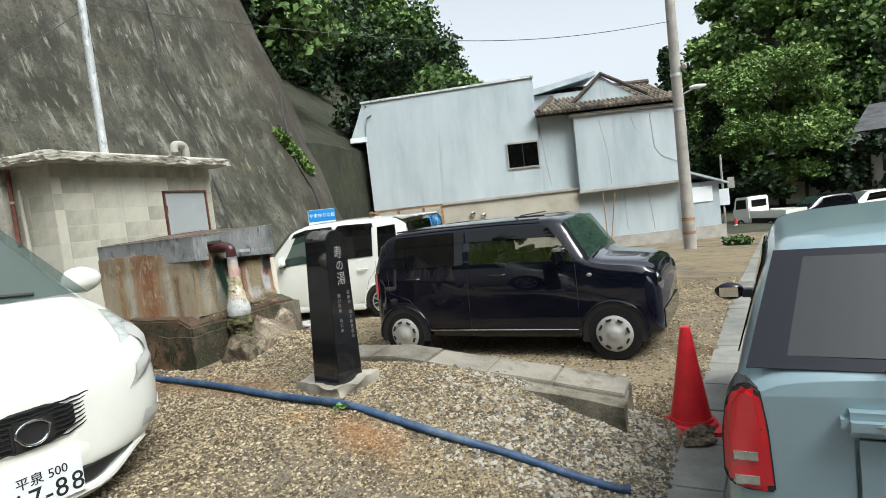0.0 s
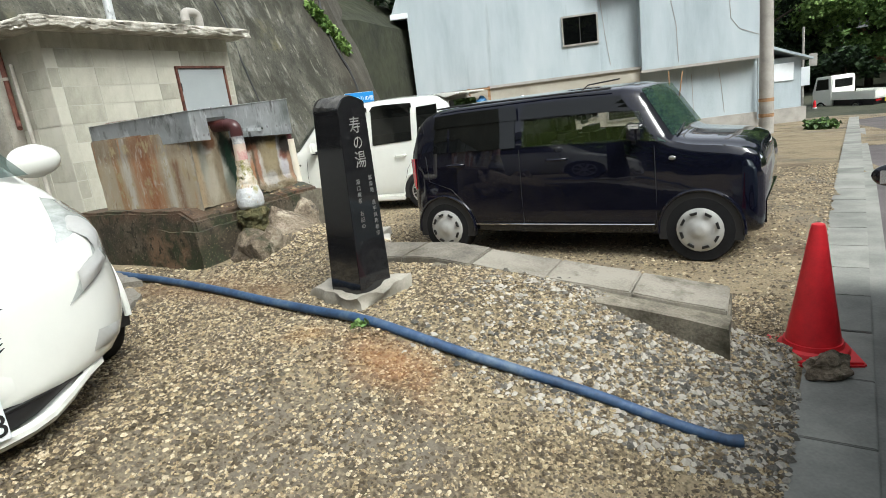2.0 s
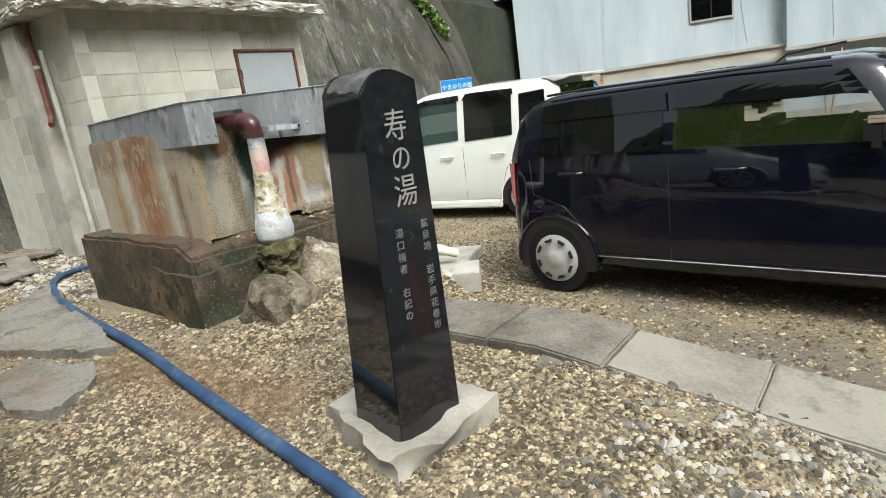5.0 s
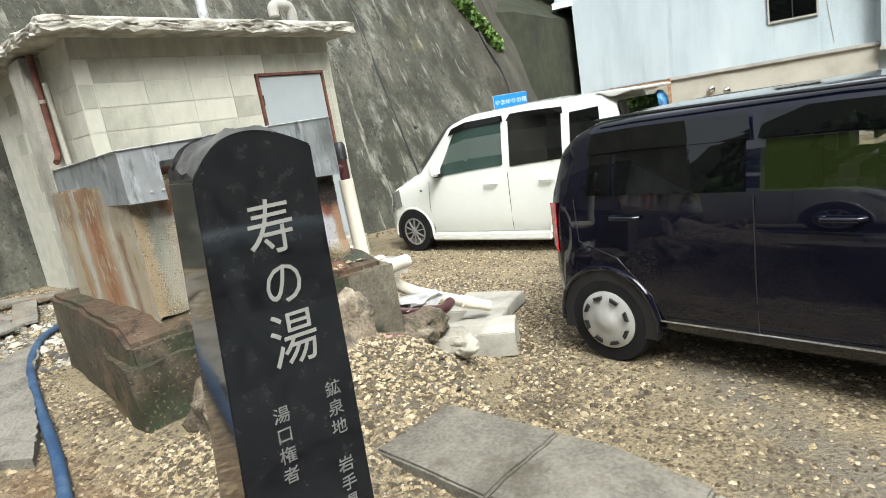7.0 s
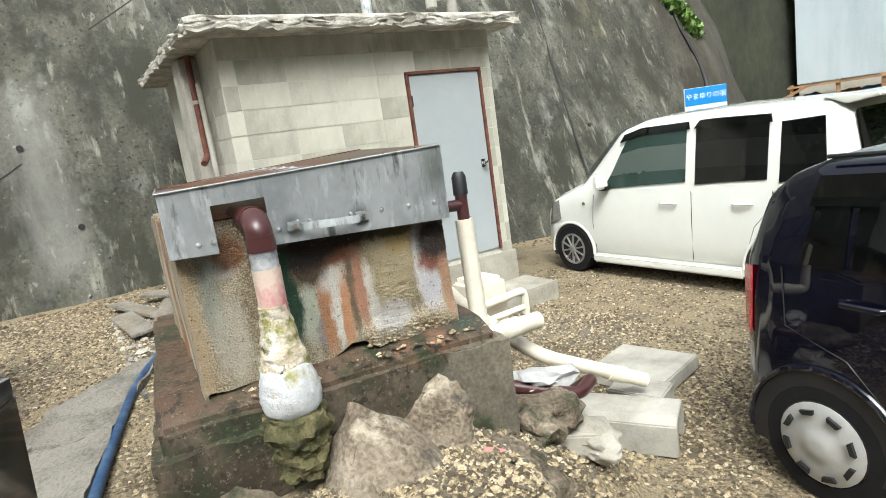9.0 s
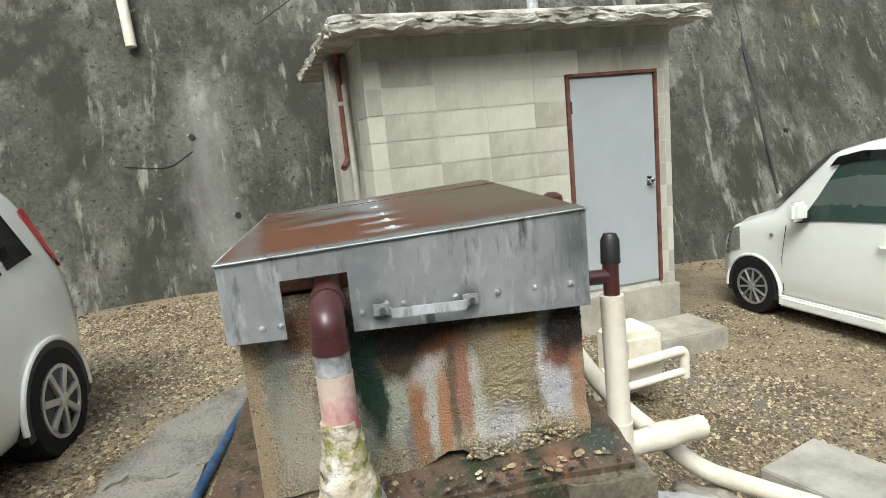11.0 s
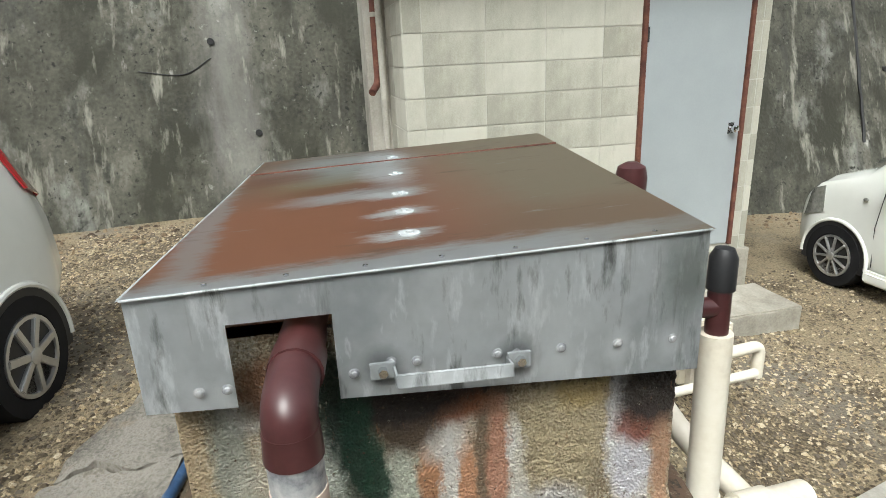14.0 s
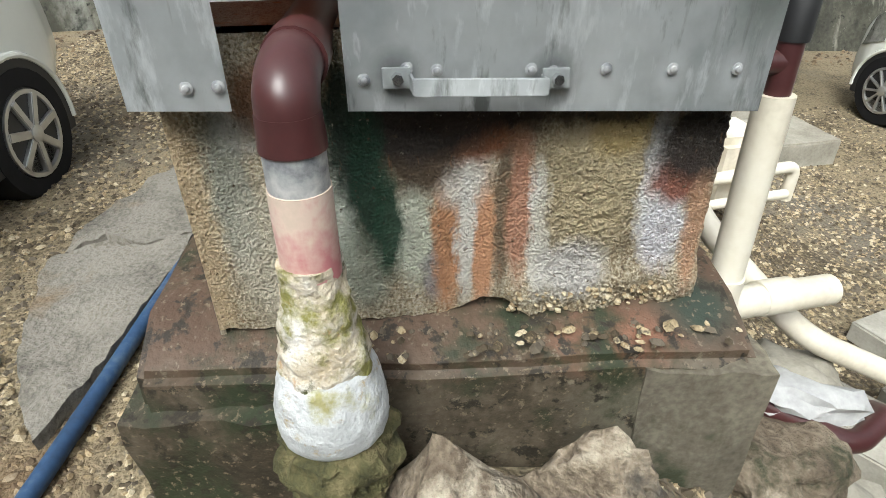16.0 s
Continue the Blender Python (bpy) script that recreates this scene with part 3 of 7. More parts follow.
def box(x0, x1, y0, y1, z0, z1, bevel=0.0, bm=None, rough=0.0, cuts=0):
    b = bmesh.new()
    bmesh.ops.create_cube(b, size=1)
    for v in b.verts:
        v.co = Vector((x0 + (x1 - x0) * (v.co.x + 0.5), y0 + (y1 - y0) * (v.co.y + 0.5), z0 + (z1 - z0) * (v.co.z + 0.5)))
    if bevel:
        bmesh.ops.bevel(b, geom=b.edges[:], offset=bevel, segments=2, affect="EDGES")
    if cuts:
        bmesh.ops.subdivide_edges(b, edges=b.edges[:], cuts=cuts, use_grid_fill=True)
    if rough:
        for v in b.verts:
            v.co += rough * noise.noise_vector(v.co * 6)
    return merge(bm, b)


def merge(bm, b):
    if bm is None:
        return b
    me = bpy.data.meshes.new("scratch")
    b.to_mesh(me)
    b.free()
    bm.from_mesh(me)
    bpy.data.meshes.remove(me)
    return bm


def prism(points, lo, hi, axis="y", bevel=0.0, bm=None):
    """A polygon pushed along an axis; points are in the other two axes, in order."""
    b = bmesh.new()
    def at(p, h):
        return {"x": (h, p[0], p[1]), "y": (p[0], h, p[1]), "z": (p[0], p[1], h)}[axis]
    a = [b.verts.new(at(p, lo)) for p in points]
    c = [b.verts.new(at(p, hi)) for p in points]
    b.faces.new(a), b.faces.new(c)
    for i in range(len(points)):
        b.faces.new((a[i], a[i - 1], c[i - 1], c[i]))
    bmesh.ops.recalc_face_normals(b, faces=b.faces[:])
    if bevel:
        bmesh.ops.bevel(b, geom=b.edges[:], offset=bevel, segments=2, affect="EDGES")
    return merge(bm, b)


def tube(path, radius, seg=16, bm=None, caps=True):
    """A pipe along points; radius a number or one for each point."""
    b = bmesh.new()
    pts = [Vector(p) for p in path]
    rad = radius if isinstance(radius, (list, tuple)) else [radius] * len(pts)
    rings, side = [], None
    for i, p in enumerate(pts):
        d = (pts[min(i + 1, len(pts) - 1)] - pts[max(i - 1, 0)]).normalized()
        side = d.orthogonal().normalized() if side is None else (side - d * side.dot(d)).normalized()
        up = d.cross(side)
        rings.append([b.verts.new(p + rad[i] * (math.cos(a) * side + math.sin(a) * up)) for a in [2 * math.pi * k / seg for k in range(seg)]])
    for r, s in zip(rings, rings[1:]):
        for k in range(seg):
            b.faces.new((r[k], r[(k + 1) % seg], s[(k + 1) % seg], s[k]))
    if caps:
        b.faces.new(rings[0][::-1]), b.faces.new(rings[-1])
    return merge(bm, b)


def bend(points, radius=0.06, steps=6):
    """Points with their corners rounded."""
    pts = [Vector(p) for p in points]
    out = [pts[0]]
    for a, c, e in zip(pts, pts[1:], pts[2:]):
        p = c + (a - c).normalized() * min(radius, (a - c).length * 0.45)
        q = c + (e - c).normalized() * min(radius, (e - c).length * 0.45)
        for k in range(steps + 1):
            f = k / steps
            out.append((1 - f) ** 2 * p + 2 * f * (1 - f) * c + f * f * q)
    return out + [pts[-1]]


def smooth_path(points, per=8):
    """A Catmull-Rom curve through points."""
    p = [Vector(q) for q in points]
    p = [2 * p[0] - p[1]] + p + [2 * p[-1] - p[-2]]
    out = []
    for a, b, c, d in zip(p, p[1:], p[2:], p[3:]):
        for k in range(per):
            t = k / per
            out.append(0.5 * (2 * b + (c - a) * t + (2 * a - 5 * b + 4 * c - d) * t * t + (3 * b - a - 3 * c + d) * t ** 3))
    return out + [p[-2]]


def lathe(profile, seg=24, bm=None, centre=(0, 0, 0)):
    """A turned shape: pairs of radius and height, about z."""
    b = bmesh.new()
    rings = [[b.verts.new((centre[0] + r * math.cos(2 * math.pi * k / seg), centre[1] + r * math.sin(2 * math.pi * k / seg), centre[2] + z)) for k in range(seg)] for r, z in profile]
    for r, s in zip(rings, rings[1:]):
        for k in range(seg):
            b.faces.new((r[k], r[(k + 1) % seg], s[(k + 1) % seg], s[k]))
    b.faces.new(rings[0][::-1]), b.faces.new(rings[-1])
    return merge(bm, b)


def lump(size, seed, rough=0.25, sub=2, bm=None, at=(0, 0, 0), turn=0.0):
    """An angular stone."""
    b = bmesh.new()
    bmesh.ops.create_icosphere(b, subdivisions=sub, radius=1)
    for v in b.verts:
        n = noise.noise(v.co * 1.1 + Vector((seed * 3.7, seed, -seed))) + 0.4 * noise.noise(v.co * 2.9 + Vector((seed, 5, seed)))
        v.co *= 1 + rough * 1.6 * n
        v.co = Vector((v.co.x * size[0], v.co.y * size[1], v.co.z * size[2]))
    bmesh.ops.transform(b, matrix=pose(*at, 0, 0, turn), verts=b.verts[:])
    return merge(bm, b)


def step(a, b, v):
    v = max(0.0, min(1.0, (v - a) / (b - a)))
    return v * v * (3 - 2 * v)


# ---- ground ----
def gutter_x(y):
    return 2.03 + 0.168 * y


def lot_z(x, y):
    return -0.5 - 0.052 * max(0.0, y - 5.5) - 0.0006 * max(0.0, y - 22)


def kerb_top(x):
    return min(0.042, 0.07 - 0.155 * x)


def ground_z(x, y):
    """Height of the gravel: an upper terrace that falls to the road, and a lower yard beyond the kerb."""
    upper = 0.01 - 0.37 * max(0.0, min(1.42, x - 0.5 * y - 0.45)) + 0.035 * step(-0.2, -1.2, x) * step(-1.5, 0, y)
    upper = max(upper, -0.53)
    if y < -1.2:
        upper = min(upper, 0.01 - 0.37 * max(0.0, min(1.42, x + 0.6 - 0.45)))
    width = 0.12 + 1.1 * step(-0.85, -1.5, x) + 1.3 * step(-1.5, -4.5, x)
    line = max(0.74, 1.45 - 0.55 * max(x + 0.9, 0.0)) + 0.25 * step(-1.5, -4, x)
    if x > 0.0 and y > 0.0:
        upper = min(upper, kerb_top(x) - 0.012 - 0.10 * step(0.9, 1.8, x) + 0.45 * max(0.0, 0.56 - y))
    f = step(line, line + width, y)
    z = upper * (1 - f) + lot_z(x, y) * f
    mound = 0.16 * math.exp(-(((x + 1.15) / 0.42) ** 2 + ((y - 1.05) / 0.55) ** 2))
    return z + mound


def ground_sheet():
    b = bmesh.new()
    xs = [-400, -120, -40, -16] + [-9 + 0.12 * i for i in range(0, 100)] + [3.2, 4, 6, 9, 14, 22, 40, 120, 400]
    ys = [-400, -120, -40, -16, -9] + [-6 + 0.12 * i for i in range(0, 118)] + [8.5, 9, 10, 11, 12, 14, 16, 18, 20, 22, 25, 30, 36, 44, 60, 100, 160, 400]
    rows = []
    for y in ys:
        row = []
        for x in xs:
            near = -9 < x < 3.2 and -6 < y < 8.5
            z = ground_z(max(-9, min(3, x)), max(-6, min(40, y)))
            over = x - (gutter_x(y) + 0.02)
            if over > 0:
                z = min(z, lot_z(x, min(y, 60)) - 0.07)
            if near:
                z += 0.012 * noise.noise((x * 2.1, y * 2.1, 0)) + 0.008 * noise.noise((x * 7, y * 7, 3))
            row.append(b.verts.new((x, y, z)))
        rows.append(row)
    for r, s in zip(rows, rows[1:]):
        for k in range(len(xs) - 1):
            b.faces.new((r[k], r[k + 1], s[k + 1], s[k]))
    return whole("ground", b, M_gravel_ground, "pale brown gravel ground, damp in patches", "ground", kind="structure", smooth=True)


def strip(name, left, right, y0, y1, lift, mat, label, category, n=60):
    """A level strip between two lines x = f(y), laid on the lower ground."""
    b = bmesh.new()
    prev = None
    for i in range(n + 1):
        y = y0 + (y1 - y0) * (i / n) ** 1.6
        a = b.verts.new((left(y), y, lot_z(0, y) + lift))
        c = b.verts.new((right(y), y, lot_z(0, y) + lift))
        if prev:
            b.faces.new((prev[0], prev[1], c, a))
        prev = (a, c)
    return whole(name, b, mat, label, category, kind="structure")


ground_sheet()
strip("road", lambda y: gutter_x(y) + 0.3, lambda y: gutter_x(y) + 9.0, -9, 60, -0.055, M_asphalt, "dark reddish-grey worn asphalt road", "road")


# sprayed concrete slope behind the yard
def wall_point(y, z):
    lean = 0.35 if z < 9 else 0.5
    x = -7.0 - lean * z - 0.10 * noise.noise((y * 0.35, z * 0.35, 1.0)) * 2 - 0.05 * noise.noise((y * 1.3, z * 1.3, 4.0))
    if y > 13.0:
        x -= 0.50 * (y - 13.0)
    return (x, y, z)


def wall_top(y):
    return 10.5 - 0.80 * max(0.0, min(6.0, y - 10.9)) + 0.35 * noise.noise((y * 0.9, 0, 7))


def rock_wall():
    b = bmesh.new()
    ny, nz = 130, 60
    rows = []
    for i in range(ny + 1):
        y = -9 + 33 * i / ny
        top = max(3.0, wall_top(y))
        rows.append([b.verts.new(wall_point(y, -1.2 + (top + 1.2) * k / nz)) for k in range(nz + 1)])
        back = b.verts.new((-16, y, top + 1.5))
        rows[-1].append(back)
    for r, s in zip(rows, rows[1:]):
        for k in range(nz + 1):
            b.faces.new((r[k], s[k], s[k + 1], r[k + 1]))
    bmesh.ops.recalc_face_normals(b, faces=b.faces[:])
    return whole("wall_slope", b, M_rock_wall, "tall leaning sprayed-concrete slope wall, dark with pale streaks", "retaining wall", kind="structure", smooth=True)


rock_wall()


# ---- block hut ----
HX, HY0, HY1, HZ = -4.5, 1.6, 4.24, 2.22
hut = thing("block_hut", "small grey concrete-block pump hut with a flat roof slab", "hut")
core = box(-6.9, HX + 0.002, HY0 - 0.002, HY1 - 0.006, -0.45, HZ)
part("wall", core, M_mortar, hut)


def slab_roof():
    """A ragged cast slab with a rough broken rim."""
    b = box(-7.0, HX + 0.28, HY0 - 0.24, HY1 + 0.22, HZ, HZ + 0.115, cuts=64)
    for v in b.verts:
        edge = v.co.x > HX + 0.24 or v.co.y < HY0 - 0.2 or v.co.y > HY1 + 0.18
        if edge:
            n = noise.noise_vector(v.co * 7) + 0.7 * noise.noise_vector(v.co * 19) + 0.5 * noise.noise_vector(v.co * 44)
            v.co += Vector((0.035 * n.x, 0.035 * n.y, 0.022 * n.z))
            if v.co.z > HZ + 0.08:
                v.co.z -= 0.025 + 0.03 * noise.noise(v.co * 5)
    return b


part("roof", slab_roof(), M_soffit, hut, "cracked concrete roof slab with crumbling pale rim", smooth=True)
part("lintel", box(HX - 0.05, HX + 0.012, HY0, HY1, 2.056, HZ, 0.004), M_block, hut, "cast concrete ring beam")
part("sill", box(-7.0, HX + 0.03, HY0 - 0.03, HY1 + 0.03, -0.6, -0.02, 0.006), M_concrete, hut)


# ---- hut door ----
door = thing("door_1", "grey painted steel door in a rust-red frame", "door", kind="structure")
DY0, DY1, DZ0, DZ1 = 3.236, 4.09, 0.03, 1.865
part("door_leaf", box(HX - 0.02, HX + 0.018, DY0 + 0.03, DY1 - 0.03, DZ0 + 0.01, DZ1 - 0.03, 0.004), M_door, door)
fr = box(HX - 0.05, HX + 0.035, DY0 - 0.002, DY0 + 0.027, DZ0, DZ1, 0.003)
box(HX - 0.05, HX + 0.035, DY1 - 0.027, DY1 + 0.002, DZ0, DZ1, 0.003, bm=fr)
box(HX - 0.05, HX + 0.036, DY0 - 0.002, DY1 + 0.002, DZ1 - 0.027, DZ1 + 0.002, 0.003, bm=fr)
part("door_frame", fr, M_rust, door, "rusty red-brown frame")
knob = tube([(HX + 0.018, 3.99, 0.93), (HX + 0.05, 3.99, 0.93)], 0.011, 12)
b = lathe([(0.008, 0), (0.022, 0.006), (0.027, 0.02), (0.024, 0.036), (0.010, 0.042)], 16)
bmesh.ops.transform(b, matrix=pose(HX + 0.045, 3.99, 0.93, 0, 90, 0), verts=b.verts[:])
part("knob", merge(knob, b), M_chrome, door, "round metal knob", smooth=True)
part("key_plate", box(HX + 0.016, HX + 0.022, 3.965, 4.015, 0.89, 0.97, 0.002), M_chrome, door)
for z in (1.6, 0.35):
    part("hinge", tube([(HX + 0.03, DY0 + 0.03, z - 0.05), (HX + 0.03, DY0 + 0.03, z + 0.05)], 0.009, 10), M_black, door)

# ---- mineral spring tank ----
tank = thing("spring_tank", "stained concrete hot-spring tank streaked white, rust and green", "water tank", pose(-1.72, 0.65, 0.0, 0, 0, -4))
# own axes: x towards the front, y along the front
TW = 1.01
tb = box(-1.2, 0.0, 0.0, TW, 0.36, 1.06, 0.01, cuts=30)
for v in tb.verts:
    lowfall = step(0.75, 0.42, v.co.z)
    n = noise.noise(Vector((v.co.x * 5, v.co.y * 11, v.co.z * 3))) + 0.25 * noise.noise(v.co * 30)
    out = Vector((1 if v.co.x > -0.02 else 0, 1 if v.co.y > TW - 0.02 else (-1 if v.co.y < 0.02 else 0), 0))
    v.co += out * (0.010 * n + 0.012 * lowfall * noise.noise(Vector((v.co.x * 8, v.co.y * 8, 2.0))))
    if v.co.z < 0.40:
        v.co.z += 0.045 * noise.noise(Vector((v.co.x * 7, v.co.y * 7, 1.0)))
me = mesh_of("scratch", tb, M_tank)
for nm, test in (("side_wall", lambda n: n.y > 0.7), ("side_wall", lambda n: n.y < -0.7), ("back_wall", lambda n: n.x < -0.7), ("tank_top", lambda n: n.z > 0.95)):
    wb = bmesh.new()
    wb.from_mesh(me)
    wb.normal_update()
    def side_of(c):
        d = {(1, 0): abs(c.x), (-1, 0): abs(c.x + 1.2), (0, 1): abs(c.y - TW), (0, -1): abs(c.y)}
        k = min(d, key=d.get)
        return Vector((k[0], k[1], 0)) if d[k] < 0.03 else Vector((0, 0, 1 if c.z > 0.7 else -0.9))
    bmesh.ops.delete(wb, geom=[f for f in wb.faces if not test(side_of(f.calc_center_median()))], context="FACES")
    part(nm, wb, M_tank, tank, smooth=True)
bpy.data.meshes.remove(me)


def crustiness(y, z):
    """How thickly the front is grown over, from smooth plaster to coarse grains."""
    c = 0.25 + 0.75 * step(0.62, 0.70, y) * step(0.90, 0.84, y) + 0.9 * step(0.88, 0.92, y) * step(0.78, 0.83, z)
    return c + 0.5 * step(0.37, 0.40, y) * step(0.46, 0.43, y) * step(0.78, 0.72, z) + 0.5 * step(0.57, 0.59, y) * step(0.62, 0.60, y) + 0.8 * step(0.56, 0.50, z) * step(0.55, 0.62, y)


def tank_front(ny=230, nz=130):
    """The front wall as a dense skin, swollen with mineral grains, ending in a ragged foot."""
    b = bmesh.new()
    rows = []
    for i in range(ny + 1):
        y = TW * i / ny
        foot = 0.47 + 0.010 * noise.noise((y * 18, 0, 3)) + 0.035 * step(0.46, 0.56, y) * step(0.66, 0.58, y)
        row = []
        for k in range(nz + 1):
            z = foot + (1.06 - foot) * k / nz
            q = Vector((y, z, 0))
            cells = noise.voronoi(q * 95 + 2.0 * noise.noise_vector(q * 30))[0]
            grain = max(0.0, 0.62 - cells[0]) * 0.015 * crustiness(y, z)
            lip = 0.030 * step(0.585, 0.53, z) * step(0.585, 0.65, y) * (0.7 + 0.5 * noise.noise((y * 14, z * 14, 0)))
            x = grain + lip + 0.010 * noise.noise((5.1, y * 11, z * 3)) + 0.003 * noise.noise(q * 45)
            row.append(b.verts.new((x, y, z)))
        rows.append(row)
    for r, q in zip(rows, rows[1:]):
        for k in range(nz):
            b.faces.new((r[k], q[k], q[k + 1], r[k + 1]))
    return b


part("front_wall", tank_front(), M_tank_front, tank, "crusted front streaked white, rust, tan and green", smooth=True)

# lid of folded sheet
lid = thing("sheet_metal_cover", "folded galvanised sheet-metal tank cover, rusted brown on top", "metal cover")


def lid_corner(u, v):
    """Plan of the cover: u back to front, v along the front."""
    fl, frt, bl, br = Vector((-1.645, 0.625)), Vector((-1.585, 1.655)), Vector((-2.96, 0.79)), Vector((-2.80, 1.80))
    return (bl * (1 - u) + fl * u) * (1 - v) + (br * (1 - u) + frt * u) * v


def lid_top(u, v):
    return (1.175 + 0.055 * v) * (1 - u) + (1.178 + 0.024 * v) * u


def lid_bottom(u, v):
    return 0.968 - 0.055 * v


def lid_wall(u0, v0, u1, v1, zs, inset=0.0, n=12):
    b = bmesh.new()
    rows = []
    for i in range(n + 1):
        f = i / n
        u, v = u0 + (u1 - u0) * f, v0 + (v1 - v0) * f
        p = lid_corner(u, v)
        lo, hi = zs(u, v)
        rows.append((b.verts.new((p.x, p.y, lo)), b.verts.new((p.x, p.y, hi))))
    for a, c in zip(rows, rows[1:]):
        b.faces.new((a[0], c[0], c[1], a[1]))
    bmesh.ops.solidify(b, geom=b.faces[:], thickness=0.004)
    return b


full = lambda u, v: (lid_bottom(u, v), lid_top(u, v))
NV0, NV1 = 0.147, 0.318
part("side_panel", lid_wall(0, 0, 1, 0, full), M_galv, lid)
part("side_panel", lid_wall(0, 1, 1, 1, full), M_galv, lid)
part("back_panel", lid_wall(0, 0, 0, 1, full), M_galv, lid)
part("front_panel", lid_wall(1, 0, 1, NV0, full), M_galv, lid)
part("front_panel", lid_wall(1, NV1, 1, 1, full), M_galv, lid)
part("front_panel", lid_wall(1, NV0, 1, NV1, lambda u, v: (1.118, lid_top(u, v))), M_galv, lid)
b = bmesh.new()
rows = [[b.verts.new((*lid_corner(-0.006 + 1.012 * i / 20, -0.006 + 1.012 * k / 20), lid_top(i / 20, k / 20) + 0.004 + 0.004 * math.sin(3.1 * k / 20) * math.sin(3.1 * i / 20))) for k in range(21)] for i in range(21)]
for r, s in zip(rows, rows[1:]):
    for k in range(20):
        b.faces.new((r[k], r[k + 1], s[k + 1], s[k]))
bmesh.ops.solidify(b, geom=b.faces[:], thickness=0.005)
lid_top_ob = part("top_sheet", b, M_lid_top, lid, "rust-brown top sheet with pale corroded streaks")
# seam across the top
seam = [(*lid_corner(0.20, k / 20), lid_top(0.2, k / 20) + 0.007) for k in range(21)]
b = tube(seam, 0.003, 6)
part("seam", b, M_rust, lid)

# plinth under the tank
base = thing("tank_plinth", "wet brown concrete plinth under the spring tank", "plinth")
b = prism([(-1.66, 0.47), (-1.47, 1.74), (-3.1, 1.98), (-3.2, 0.66)], -0.3, 0.42, "z")
bmesh.ops.bevel(b, geom=b.edges[:], offset=0.02, segments=2, affect="EDGES")
bmesh.ops.triangulate(b, faces=b.faces[:])
bmesh.ops.subdivide_edges(b, edges=[e for e in b.edges if e.calc_length() > 0.2], cuts=10, use_grid_fill=True)
for v in b.verts:
    if v.co.z > 0.3:
        v.co.z += 0.065 * step(0.0, 0.13, -1.655 + 0.15 * (v.co.y - 0.47) - v.co.x)
    v.co += 0.014 * noise.noise_vector(v.co * 5) + 0.006 * noise.noise_vector(v.co * 22)
part("plinth_block", b, M_base, base, smooth=True)

# ---- engraved stele ----
def text_mesh(body, size, depth=0.002):
    cu = bpy.data.curves.new("lettering", "FONT")
    cu.body, cu.size, cu.extrude = body, size, depth
    cu.align_x, cu.align_y = "CENTER", "CENTER"
    cu.resolution_u = 3
    ob = bpy.data.objects.new("scratch", cu)
    scene.collection.objects.link(ob)
    bpy.context.view_layer.update()
    me = bpy.data.meshes.new_from_object(ob.evaluated_get(bpy.context.evaluated_depsgraph_get()))
    bpy.data.objects.remove(ob)
    bpy.data.curves.remove(cu)
    return me


def lettering(name, body, size, mat, m, parent, depth=0.002):
    me = text_mesh(body, size, depth)
    me.transform(m)
    me.materials.clear()
    me.materials.append(mat)
    ob = new(name, me)
    ob.parent = parent
    return ob


# pillar: own x along the inscribed face, own y into the stone; it tapers and leans
W1, W2, TAPER = 0.227, 0.244, 0.17
LEAN = Vector((0.069, 0.0316, 1.0))
stele = thing("stone_stele", "polished black granite marker pillar with engraved characters", "stone marker", pose(0.005, -0.012, 0.125, 0, 0, 74))


def on_stele(x, y, z):
    """A place in the pillar: x and y at the foot, carried up the leaning, tapering stone."""
    f = 1 - TAPER * z
    return Vector((W1 / 2 + (x - W1 / 2) * f, W2 / 2 + (y - W2 / 2) * f, 0)) + LEAN * z


def crown(f):
    """Height of the pillar's rounded head across its face, f from 0 to 1."""
    return 0.925 + 0.062 * math.sin(math.pi * min(1.0, max(0.0, 0.06 + 0.80 * f ** 0.8))) - 0.012 * step(0.25, 0.0, f)


n = 16
outline = [(0, -0.09), (W1, -0.09)] + [(W1 * (1 - k / n), crown(1 - k / n)) for k in range(n + 1)]
b = prism(outline, 0.0, W2, "y", 0.0025)
for v in b.verts:
    v.co = on_stele(*v.co)
part("shaft", b, M_granite, stele)
tb = box(0.003, W1 - 0.003, 0.012, W2 + 0.002, 0.0, 1.0, cuts=15)
for v in tb.verts:
    top = crown(v.co.x / W1)
    chip = 0.028 * step(0.25, 0.9, v.co.y / W2) * step(0.75, 0.1, v.co.x / W1)
    rise = 0.006 + 0.013 * noise.noise(v.co * 16 + Vector((3, 0, 0))) + 0.008 * noise.noise(v.co * 42)
    z = top + (rise + chip * noise.noise(v.co * 9)) * step(0.0, 0.05, v.co.y - 0.01) if v.co.z > 0.5 else top - 0.02
    v.co = on_stele(v.co.x, v.co.y, z)
part("rough_top", tb, M_granite_raw, stele, "rough split top", smooth=True)
side_v = Vector((0.069, 0.0316 + TAPER * W2 / 2, 1.0))
for body, x, z, size in (("寿", 0.122, 0.828, 0.094), ("の", 0.128, 0.738, 0.082), ("湯", 0.130, 0.645, 0.096)):
    p = on_stele(x, -0.0008, z)
    m = Matrix(((1, side_v.x, 0, p.x), (0, side_v.y, -1, p.y), (0, 1, 0, p.z), (0, 0, 0, 1))) @ Matrix.Diagonal((0.86, 1.0, 1.0, 1.0))
    lettering("engraved_character", body, size, M_engraved, m, stele, 0.001)
